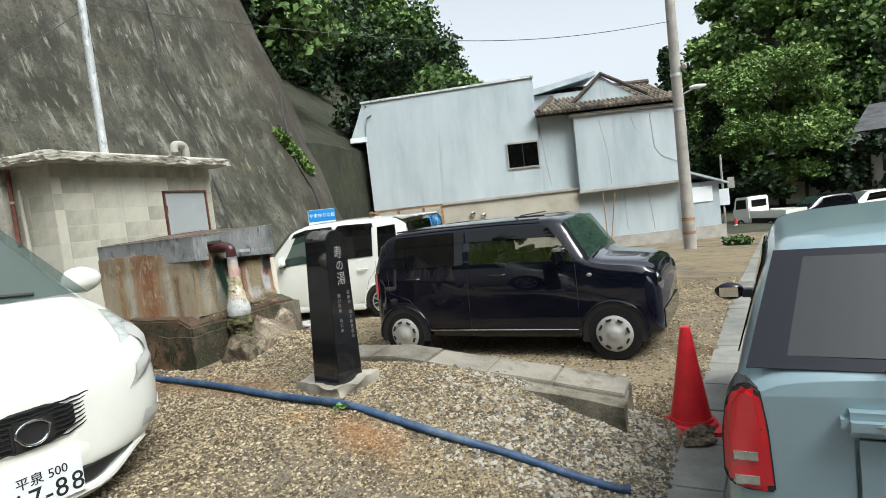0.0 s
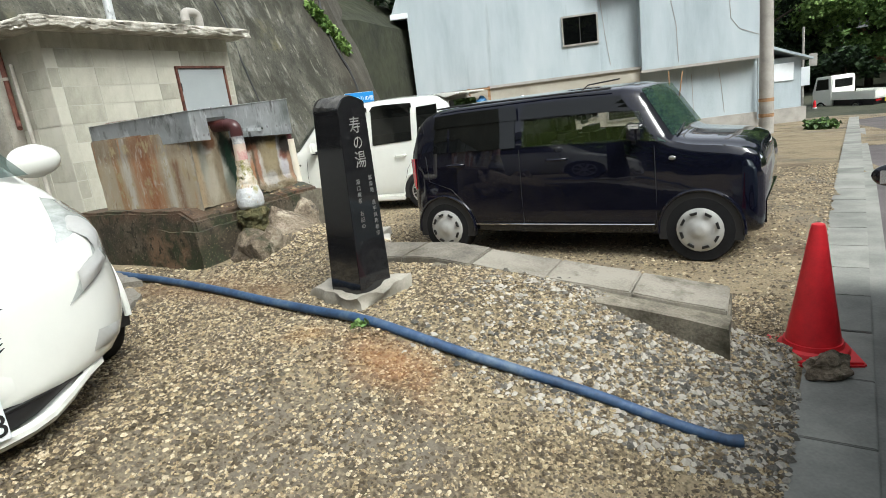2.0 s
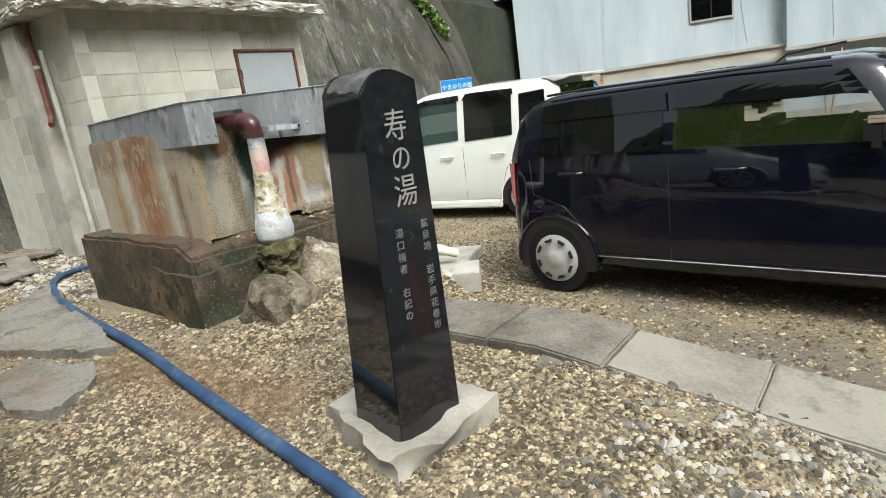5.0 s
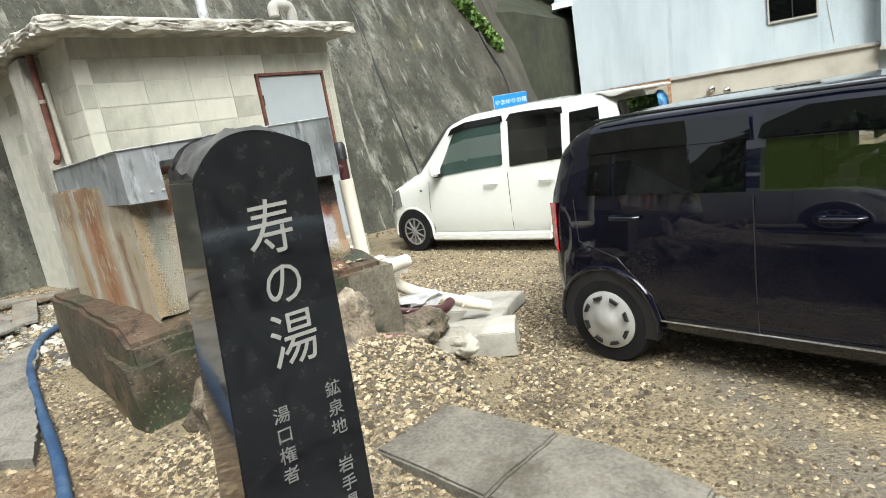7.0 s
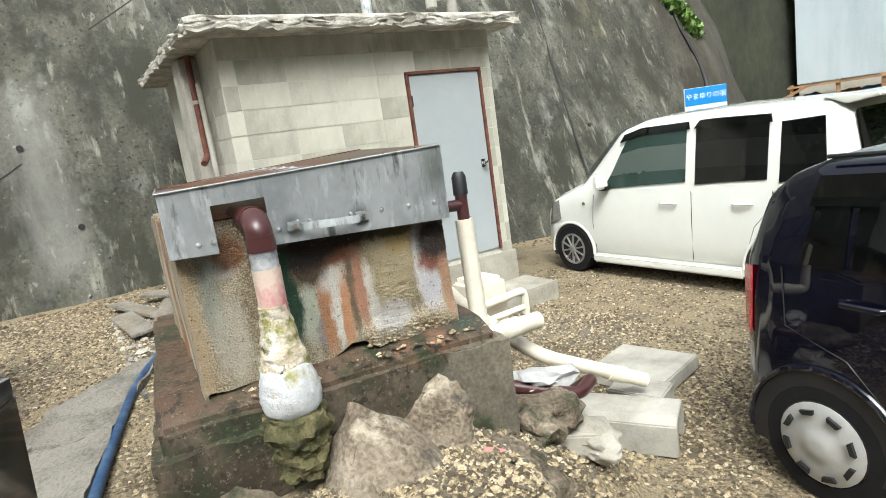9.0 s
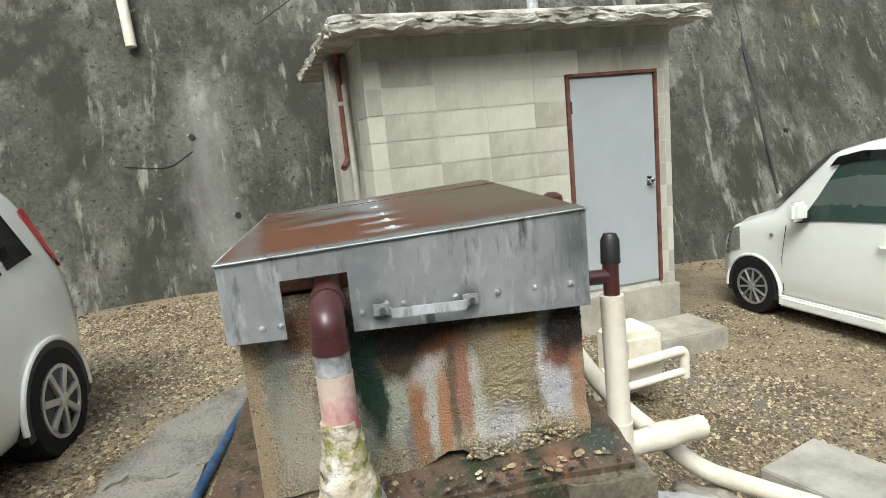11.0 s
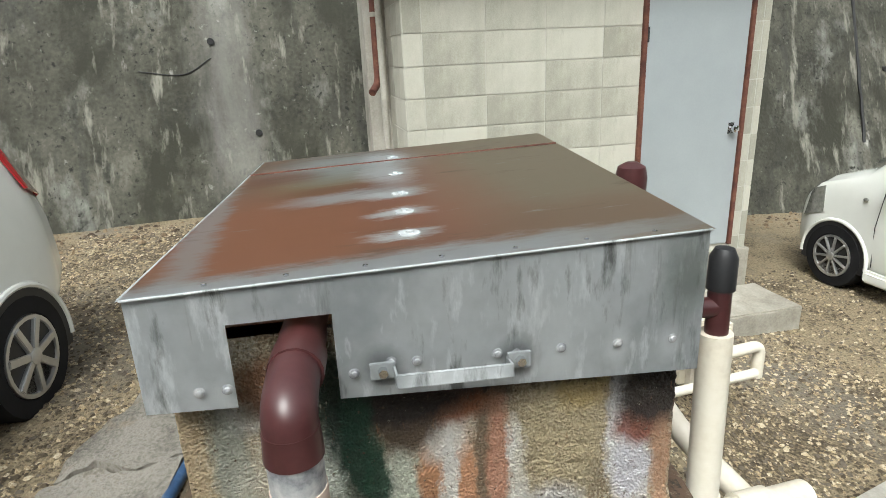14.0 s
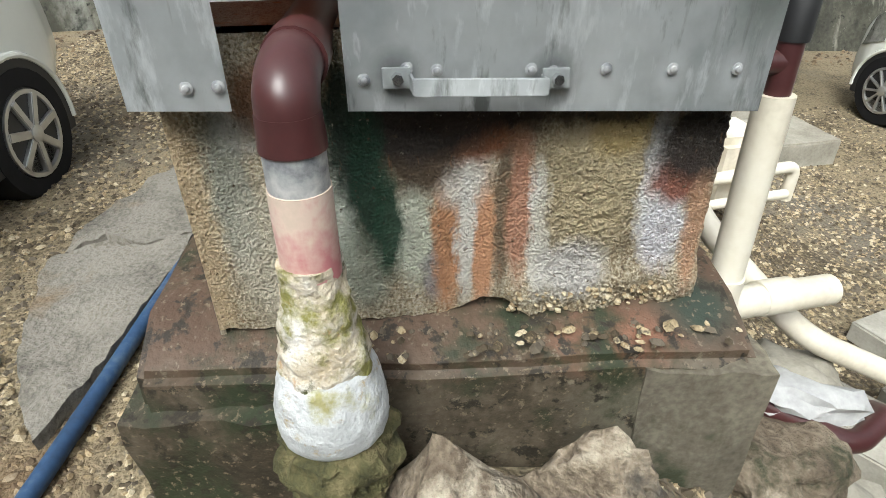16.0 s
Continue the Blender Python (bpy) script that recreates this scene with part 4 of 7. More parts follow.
for body, x, top in (("鉱泉地　岩手県花巻市", 0.184, 0.545), ("湯口権者　右記の", 0.083, 0.535)):
    for i, ch in enumerate(body):
        if ch != "　":
            p = on_stele(x, -0.0008, top - 0.034 * i)
            m = Matrix(((1, side_v.x, 0, p.x), (0, side_v.y, -1, p.y), (0, 1, 0, p.z), (0, 0, 0, 1)))
            lettering("engraved_character", ch, 0.029, M_engraved_dim, m, stele, 0.001)

b = prism([(-0.42, 0.10), (0.055, -0.13), (0.15, 0.30), (-0.30, 0.46)], -0.12, 0.075, "z")
bmesh.ops.triangulate(b, faces=b.faces[:])
bmesh.ops.subdivide_edges(b, edges=[e for e in b.edges if e.calc_length() > 0.1], cuts=9, use_grid_fill=True)
for v in b.verts:
    v.co += 0.034 * noise.noise_vector(v.co * 8) + 0.014 * noise.noise_vector(v.co * 27)
whole("stele_footing", b, M_concrete, "rough grey concrete footing under the black pillar", "footing", smooth=True)

# ---- kerb and gutter covers ----
KD = Vector((0.9987, -0.05, 0))
KN = Vector((-0.05, -0.9987, 0))
KA = Vector((-0.62, 1.14, 0))
kerb = thing("kerb", "weathered concrete kerb capped with gutter cover slabs", "kerb", kind="structure")


def kerb_xy(s, n):
    p = KA + KD * s + KN * n
    return (p.x, p.y)


def weathered(points, z0, z1, amount=0.01, cell=0.1, drop=0.0):
    b = prism(points, z0, z1, "z")
    bmesh.ops.triangulate(b, faces=b.faces[:])
    bmesh.ops.subdivide_edges(b, edges=[e for e in b.edges if e.calc_length() > cell], cuts=7, use_grid_fill=True)
    for v in b.verts:
        if drop and v.co.z > -0.4:
            v.co.z -= drop * max(0.0, (v.co - KA).dot(KD) - 0.68)
        v.co += amount * noise.noise_vector(v.co * 6) + amount * 0.6 * noise.noise_vector(v.co * 23)
    return b


part("kerb_wall", weathered([kerb_xy(0.75, 0.37), kerb_xy(2.46, 0.37), kerb_xy(2.46, 0.565), kerb_xy(0.75, 0.47)], -0.75, 0.035, 0.014, drop=0.155), M_kerb, kerb, smooth=True)
part("kerb_wall", weathered([kerb_xy(0.0, 0.0), kerb_xy(2.45, 0.0), kerb_xy(2.45, 0.38), kerb_xy(0.0, 0.38)], -0.75, 0.012, 0.008, drop=0.155), M_kerb, kerb, smooth=True)
for i in range(5):
    s0, s1 = 0.006 + 0.488 * i, 0.488 + 0.488 * i
    tip, far = [0.0, 0.007, -0.006, 0.006, 0.0][i], [0.012, 0.0, 0.016, 0.006, 0.0][i]
    b = prism([kerb_xy(s0, -0.01 + far), kerb_xy(s1, -0.01 + tip), kerb_xy(s1, 0.375 + tip), kerb_xy(s0, 0.37 - far)], -0.01, 0.06, "z", 0.008)
    bmesh.ops.subdivide_edges(b, edges=[e for e in b.edges if e.calc_length() > 0.2], cuts=8, use_grid_fill=True)
    for v in b.verts:
        along = (v.co - KA).dot(KD)
        v.co.z -= 0.155 * max(0.0, along - 0.68) - tip * (along - s0) / 0.47
        v.co += 0.004 * noise.noise_vector(v.co * 8) + 0.0025 * noise.noise_vector(v.co * 30)
    part("cover_slab", b, M_slab, kerb, smooth=True)

gutter = thing("roadside_gutter", "grey concrete gutter covers beside the road", "gutter", kind="structure")
y = -3.0
i = 0
while y < 17:
    y1 = y + 0.6
    z = lot_z(0, y) - 0.018 + 0.006 * noise.noise((y * 3, 0, 0))
    z1 = lot_z(0, y1) - 0.018
    part("cover_slab", prism([(gutter_x(y) + 0.005, y + 0.006), (gutter_x(y) + 0.30, y + 0.006 - 0.05), (gutter_x(y1) + 0.30, y1 - 0.006 - 0.05), (gutter_x(y1) + 0.005, y1 - 0.006)], z - 0.08, z, "z", 0.004), M_gutter, gutter)
    y = y1
strip("pavement", lambda y: gutter_x(y) + 0.0, lambda y: gutter_x(y) + 0.30, 17, 60, -0.02, M_gutter, "grey concrete gutter line along the road", "pavement", 20)
strip("trim", lambda y: gutter_x(y) + 0.302, lambda y: gutter_x(y) + 0.42, -9, 17, -0.03, M_gutter, "narrow concrete edge between gutter and asphalt", "kerb", 30)


# ---- cars ----
def interp(table, x):
    xs = [r[0] for r in table]
    return [float(np.interp(x, xs, [r[k] for r in table])) for k in range(1, len(table[0]))]


def half_ring(st):
    """Half outline of a car's section: pairs (across, up), from the floor to the middle of the roof."""
    zb, zm, zl, zt, w, wl, wt = st
    return [(0, zb), (w * 0.86, zb), (w * 0.985, zb + 0.10), (w, zm), (wl, zl), (wt, max(zt - 0.05, zl + 0.01)), (max(wt - 0.11, 0.05), zt), (0, zt + 0.015)]


def cut_corners(ring, times=2):
    for _ in range(times):
        out = [ring[0]]
        for a, c in zip(ring, ring[1:]):
            out.append((a[0] * 0.75 + c[0] * 0.25, a[1] * 0.75 + c[1] * 0.25))
            out.append((a[0] * 0.25 + c[0] * 0.75, a[1] * 0.25 + c[1] * 0.75))
        ring = out + [ring[-1]]
    return ring


def car_shell(table, x0, x1, n=70):
    b = bmesh.new()
    rings = []
    for i in range(n + 1):
        f = i / n
        f = 0.5 - 0.5 * math.cos(math.pi * f)
        x = x0 + (x1 - x0) * f
        half = cut_corners(half_ring(interp(table, x)))
        ring = [(-y, z) for y, z in half[::-1]] + half[1:]
        rings.append([b.verts.new((x, y, z)) for y, z in ring[:-1]])
    m = len(rings[0])
    for r, s in zip(rings, rings[1:]):
        for k in range(m):
            b.faces.new((r[k], s[k], s[(k + 1) % m], r[(k + 1) % m]))
    b.faces.new(rings[0]), b.faces.new(rings[-1][::-1])
    bmesh.ops.recalc_face_normals(b, faces=b.faces[:])
    return b


def side_patch(table, corners, side, off=0.005, n=10, seg=(4, 5), thick=0.006):
    """A panel on a car's side: corners are (x, share of the height from belt to roof), in order round it."""
    b = bmesh.new()
    a, c, d, e = corners
    rows = []
    for i in range(n + 1):
        row = []
        for k in range(5):
            f, g = i / n, k / 4
            x = (a[0] * (1 - f) + c[0] * f) * (1 - g) + (e[0] * (1 - f) + d[0] * f) * g
            h = (a[1] * (1 - f) + c[1] * f) * (1 - g) + (e[1] * (1 - f) + d[1] * f) * g
            ring = half_ring(interp(table, x))
            p, q = ring[seg[0]], ring[seg[1]]
            nx = Vector((0, q[1] - p[1], p[0] - q[0])).normalized()
            y, z = p[0] + (q[0] - p[0]) * h, p[1] + (q[1] - p[1]) * h
            row.append(b.verts.new((x, side * (y + nx.y * off), z + nx.z * off)))
        rows.append(row)
    for r, s in zip(rows, rows[1:]):
        for k in range(4):
            b.faces.new((r[k], s[k], s[k + 1], r[k + 1]))
    bmesh.ops.recalc_face_normals(b, faces=b.faces[:])
    bmesh.ops.solidify(b, geom=b.faces[:], thickness=thick)
    return b


def screen_patch(table, x0, x1, inset0, inset1, off=0.006, n=10):
    """A windscreen: the sloping top between two stations."""
    b = bmesh.new()
    rows = []
    for i in range(n + 1):
        f = i / n
        x = x0 + (x1 - x0) * f
        st = interp(table, x)
        w = max(st[6] - (inset0 + (inset1 - inset0) * f), 0.1)
        rows.append([b.verts.new((x + 0.004, w * (k / 6 - 1) , st[3] + off + 0.012 * (1 - (k / 6 - 1) ** 2))) for k in range(13)])
    for r, s in zip(rows, rows[1:]):
        for k in range(12):
            b.faces.new((r[k], r[k + 1], s[k + 1], s[k]))
    bmesh.ops.recalc_face_normals(b, faces=b.faces[:])
    return b


def ring_disc(profile, seg=28):
    """Turned about y: pairs of radius and depth (outwards is minus y)."""
    b = lathe(profile, seg)
    bmesh.ops.transform(b, matrix=pose(0, 0, 0, 90, 0, 0), verts=b.verts[:])
    return b


def wheel(parent, x, y, r, style, rim_mat, width=0.16):
    """A wheel whose outer face looks along minus y (or plus y when y > 0)."""
    m = Matrix.Translation((x, y, r)) @ (Matrix.Identity(4) if y < 0 else pose(0, 0, 0, 0, 0, 180))
    wob = new("wheel", None)
    wob.parent, wob.matrix_basis = parent, m
    rr = r * 0.66
    tyre = ring_disc([(rr, -width), (r * 0.93, -width), (r, -width + 0.02), (r, -0.025), (r * 0.955, -0.003), (rr * 1.06, 0.0), (rr, -0.012)])
    part("tyre", tyre, M_tyre, wob, smooth=True)
    if style == "cover":
        cap = ring_disc([(rr * 1.0, -0.02), (rr * 1.0, 0.002), (rr * 0.9, 0.012), (rr * 0.62, 0.016), (rr * 0.34, 0.026), (rr * 0.28, 0.034), (rr * 0.1, 0.036)])
        part("wheel_cover", cap, rim_mat, wob, smooth=True)
        for k in range(8):
            a = 2 * math.pi * k / 8 + 0.3
            s = prism([(rr * 0.74 * math.cos(a - 0.17), rr * 0.74 * math.sin(a - 0.17)), (rr * 0.86 * math.cos(a - 0.2), rr * 0.86 * math.sin(a - 0.2)), (rr * 0.86 * math.cos(a + 0.2), rr * 0.86 * math.sin(a + 0.2)), (rr * 0.74 * math.cos(a + 0.17), rr * 0.74 * math.sin(a + 0.17))], -0.02, -0.006, "y")
            bmesh.ops.translate(s, vec=(0, -0.0105, 0), verts=s.verts[:])
            part("slot", s, M_black, wob)
    else:
        part("wheel_barrel", ring_disc([(rr * 0.99, -0.11), (rr * 0.99, -0.002), (rr * 0.94, 0.004), (rr * 0.9, -0.01), (rr * 0.88, -0.10), (0.02, -0.105)]), M_black if style != "far" else rim_mat, wob, smooth=True)
        part("wheel_lip", ring_disc([(rr * 1.0, -0.012), (rr * 1.0, 0.004), (rr * 0.9, 0.004), (rr * 0.88, -0.012)]), rim_mat, wob, smooth=True)
        n = {"alloy7": 7, "alloy10": 10}.get(style, 5)
        for k in range(n):
            a = 2 * math.pi * k / n + 0.2
            w0, w1 = (0.16, 0.105) if n == 7 else (0.09, 0.05)
            q = [(rr * 0.15 * math.cos(a - w0 * 4), rr * 0.15 * math.sin(a - w0 * 4)), (rr * 0.93 * math.cos(a - w1), rr * 0.93 * math.sin(a - w1)), (rr * 0.93 * math.cos(a + w1), rr * 0.93 * math.sin(a + w1)), (rr * 0.15 * math.cos(a + w0 * 4), rr * 0.15 * math.sin(a + w0 * 4))]
            part("spoke", prism(q, -0.012, 0.02, "y", 0.004), rim_mat, wob)
        part("hub_cap", ring_disc([(rr * 0.2, -0.02), (rr * 0.2, 0.016), (rr * 0.12, 0.022), (0.005, 0.022)], 16), rim_mat, wob, smooth=True)
    return wob


def arch(parent, table, x, side, r, mat, wheel_z):
    """The dark opening over a wheel, and its lip."""
    w = interp(table, x)[4]
    y0 = side * (w + 0.004)
    pts = []
    for k in range(25):
        a = math.pi * (k / 24) * 1.16 - 0.08 * math.pi
        pts.append((x + r * math.cos(a), wheel_z + r * math.sin(a)))
    o = prism(pts, min(y0, y0 - side * 0.05), max(y0, y0 - side * 0.05), "y", bm=None)
    part("wheel_arch", o, M_black, parent)
    lip = tube([(px, side * (w + 0.0), pz) for px, pz in pts[1:-1]], 0.016, 8)
    part("arch_lip", lip, mat, parent, smooth=True)


def cut_windows(shell, x0, x1, lean, z0, z1):
    """Opens the same window through both sides of a shell; the front edge leans back by lean metres a metre."""
    edge = Vector((1, 0, lean))
    for co, no in (((0, 0, z0), (0, 0, 1)), ((0, 0, z1), (0, 0, 1)), ((x0, 0, 0), (1, 0, 0)), ((x1, 0, z0), edge)):
        bmesh.ops.bisect_plane(shell, geom=shell.verts[:] + shell.edges[:] + shell.faces[:], plane_co=co, plane_no=no)
    doomed = []
    for f in shell.faces:
        c = f.calc_center_median()
        if z0 < c.z < z1 and c.x > x0 and (c - Vector((x1, 0, z0))).dot(edge) < 0 and abs(c.y) > 0.55:
            doomed.append(f)
    bmesh.ops.delete(shell, geom=doomed, context="FACES")


def on_shell(tree, corners, off, n=10):
    """A panel between four corners, laid on a car's skin and standing off it."""
    a, c, d, e = [Vector(q) for q in corners]
    b = bmesh.new()
    rows = []
    for i in range(n + 1):
        row = []
        for k in range(n + 1):
            f, g = i / n, k / n
            near, normal, _, _ = tree.find_nearest((a * (1 - f) + c * f) * (1 - g) + (e * (1 - f) + d * f) * g)
            row.append(b.verts.new(near + normal * (off + 0.012 * math.sin(math.pi * f) * math.sin(math.pi * g))))
        rows.append(row)
    for r, q in zip(rows, rows[1:]):
        for k in range(n):
            b.faces.new((r[k], q[k], q[k + 1], r[k + 1]))
    bmesh.ops.recalc_face_normals(b, faces=b.faces[:])
    return b


def seam_line(parent, table, points, side, mat, r=0.0035):
    """A panel gap drawn as a thin dark bead: points are (x, z)."""
    path = []
    for x, z in points:
        ring = half_ring(interp(table, x))
        ys = [p[0] for p in ring[2:6]]
        zs = [p[1] for p in ring[2:6]]
        path.append((x, side * (float(np.interp(z, zs, ys)) - 0.001), z))
    return part("panel_gap", tube(path, r, 6), mat, parent)


# stations: x, floor, waist, belt, top, half widths at waist, belt, roof
LAPIN = [
    (-1.62, 0.42, 0.62, 0.96, 1.06, 0.55, 0.56, 0.50), (-1.59, 0.26, 0.60, 1.00, 1.16, 0.66, 0.65, 0.56), (-1.52, 0.22, 0.58, 1.01, 1.32, 0.705, 0.69, 0.585),
    (-1.42, 0.20, 0.56, 1.00, 1.39, 0.725, 0.70, 0.60), (-1.28, 0.19, 0.55, 1.00, 1.44, 0.735, 0.705, 0.605), (-1.0, 0.19, 0.55, 1.00, 1.455, 0.737, 0.71, 0.61), (0.0, 0.18, 0.55, 1.00, 1.465, 0.737, 0.71, 0.62),
    (0.60, 0.18, 0.55, 0.99, 1.455, 0.737, 0.71, 0.61), (0.74, 0.18, 0.55, 0.99, 1.42, 0.737, 0.71, 0.60), (1.00, 0.18, 0.55, 0.985, 1.015, 0.735, 0.70, 0.64),
    (1.12, 0.18, 0.55, 0.95, 0.995, 0.735, 0.70, 0.64), (1.40, 0.19, 0.55, 0.92, 0.965, 0.728, 0.70, 0.62), (1.53, 0.20, 0.54, 0.89, 0.94, 0.71, 0.69, 0.59), (1.60, 0.21, 0.52, 0.85, 0.905, 0.68, 0.66, 0.56), (1.635, 0.23, 0.50, 0.76, 0.83, 0.64, 0.62, 0.52), (1.65, 0.26, 0.48, 0.68, 0.74, 0.60, 0.58, 0.48)]



def black_car():
    car = thing("parked_car", "small boxy blue-black kei car with silver wheel covers", "car", pose(0.53, 3.36, -0.505, 0, 0, -7.8))
    t = LAPIN
    shell = car_shell(t, -1.62, 1.65)
    for x0, x1, lean in ((-1.07, -0.40, 0.0), (-0.29, 0.82, 0.62)):
        cut_windows(shell, x0, x1, lean, 1.035, 1.262)
    part("body", shell, M_black_paint, car, smooth=True)
    for y in (-0.34, 0.34):
        seat = part("seat", box(-0.10, 0.10, y - 0.23, y + 0.23, 0.45, 1.10, 0.06), M_black, car, smooth=True)
        part("headrest", box(-0.12, -0.02, y - 0.12, y + 0.12, 1.12, 1.28, 0.04), M_black, seat, smooth=True)
    part("rear_seat", box(-1.0, -0.82, -0.55, 0.55, 0.45, 1.08, 0.06), M_black, car, smooth=True)
    part("steering_wheel", tube([(0.52 + 0.06 * math.sin(a), -0.34 + 0.17 * math.cos(a), 0.98 + 0.15 * math.sin(a)) for a in [2 * math.pi * k / 20 for k in range(21)]], 0.015, 8), M_black, car, smooth=True)
    for side in (-1, 1):
        for x in (-1.2, 1.2):
            arch(car, t, x, side, 0.325, M_black_paint, 0.27)
            wheel(car, x, side * 0.742, 0.272, "cover", M_cap)
        for a, c in ((-1.30, -1.12), (-1.09, -0.38), (-0.31, 0.88)):
            h1 = 0.76 if c > 0.5 else 0.80
            x2 = c - 0.22 if c > 0.5 else c
            part("side_window", side_patch(t, [(a, 0.06), (c, 0.06), (x2 if c < 0.5 else 0.745, 0.67), (a + 0.04 if a < -1.2 else a, 0.67)], side), M_glass_door if c > 0.5 else M_glass, car, "dark glass")
        for a, c in ((-1.28, -0.37), (-0.32, 0.58)):
            part("wind_deflector", side_patch(t, [(a, 0.65), (c + 0.10 if c > 0 else c + 0.02, 0.65), (c, 0.95), (a + 0.03, 0.95)], side, 0.018), M_glass, car, "smoked plastic wind deflector")
        part("front_quarter_window", side_patch(t, [(0.895, 0.08), (0.96, 0.06), (0.92, 0.22), (0.875, 0.30)], side), M_glass_green, car)
        seam_line(car, t, [(-0.34, 1.0), (-0.34, 0.6), (-0.34, 0.30)], side, M_black)
        seam_line(car, t, [(0.86, 0.97), (0.87, 0.6), (0.86, 0.3)], side, M_black)
        seam_line(car, t, [(-1.38, 1.0), (-1.36, 0.75), (-1.1, 0.66), (-0.9, 0.45), (-0.86, 0.3)], side, M_black)
        for x in (-1.03, 0.02):
            h = tube([(x - 0.09, side * 0.725, 0.90), (x - 0.07, side * 0.755, 0.90), (x + 0.07, side * 0.755, 0.90), (x + 0.09, side * 0.725, 0.90)], 0.013, 10)
            part("door_handle", h, M_black_paint, car, smooth=True)
        part("sill_strip", tube([(-0.85, side * 0.742, 0.315), (0.85, side * 0.742, 0.315)], 0.006, 8), M_chrome, car)
        part("side_marker", lump((0.03, 0.012, 0.02), 1, 0.02, 2, at=(1.0, side * 0.722, 0.86)), M_clear_lens, car, "clear side marker lamp", smooth=True)
        mir = part("door_mirror", box(0.68, 0.79, min(side * 0.69, side * 0.88), max(side * 0.69, side * 0.88), 1.0, 1.15, 0.035), M_black_paint, car, smooth=True)
        part("mirror_cap", box(0.686, 0.80, min(side * 0.71, side * 0.885), max(side * 0.71, side * 0.885), 1.125, 1.160, 0.016), M_chrome, mir, "chrome mirror cap", smooth=True)
        part("tail_lamp", side_patch(t, [(-1.605, 0.3), (-1.54, 0.2), (-1.52, 0.95), (-1.585, 0.95)], side, 0.012, seg=(3, 4)), M_red_lens, car, "red tail lamp")
        lamp = lathe([(0.10, 0), (0.10, 0.02), (0.07, 0.045), (0.01, 0.055)], 20)
        bmesh.ops.transform(lamp, matrix=pose(1.60, side * 0.55, 0.74, 0, 82, side * 14), verts=lamp.verts[:])
        part("headlamp", lamp, M_chrome, car, "round headlamp", smooth=True)
        part("roof_rail", tube([(-1.25, side * 0.575, 1.445), (-1.0, side * 0.582, 1.455), (0.5, side * 0.59, 1.452)], 0.009, 8), M_black, car)
    part("windscreen", screen_patch(t, 0.745, 0.995, 0.02, -0.02), M_glass_green, car, "greenish windscreen")
    part("rear_bumper", box(-1.65, -1.52, -0.60, 0.60, 0.27, 0.48, 0.04), M_black_paint, car, smooth=True)
    part("front_bumper", box(1.50, 1.66, -0.60, 0.60, 0.24, 0.52, 0.05), M_black_paint, car, smooth=True)
    part("wiper", tube([(1.02, -0.55, 1.03), (0.985, -0.1, 1.08)], 0.008, 8), M_black, car)
    part("antenna", tube([(0.20, -0.48, 1.45), (0.27, -0.48, 1.50), (0.55, -0.48, 1.52)], 0.006, 8), M_black, car)
    return car


WAGON = [
    (-1.70, 0.30, 0.60, 0.92, 1.15, 0.60, 0.62, 0.54), (-1.64, 0.20, 0.58, 0.95, 1.50, 0.70, 0.69, 0.58), (-1.50, 0.18, 0.56, 0.96, 1.62, 0.735, 0.71, 0.60), (-0.6, 0.17, 0.55, 0.96, 1.65, 0.738, 0.715, 0.61),
    (0.20, 0.17, 0.55, 0.94, 1.635, 0.738, 0.715, 0.61), (0.50, 0.17, 0.55, 0.93, 1.56, 0.738, 0.71, 0.60), (1.06, 0.17, 0.55, 0.92, 1.04, 0.735, 0.70, 0.62), (1.22, 0.18, 0.55, 0.90, 0.99, 0.73, 0.69, 0.61),
    (1.50, 0.18, 0.52, 0.82, 0.90, 0.715, 0.67, 0.56), (1.63, 0.18, 0.50, 0.74, 0.80, 0.66, 0.62, 0.48), (1.695, 0.24, 0.46, 0.62, 0.66, 0.56, 0.54, 0.42)]


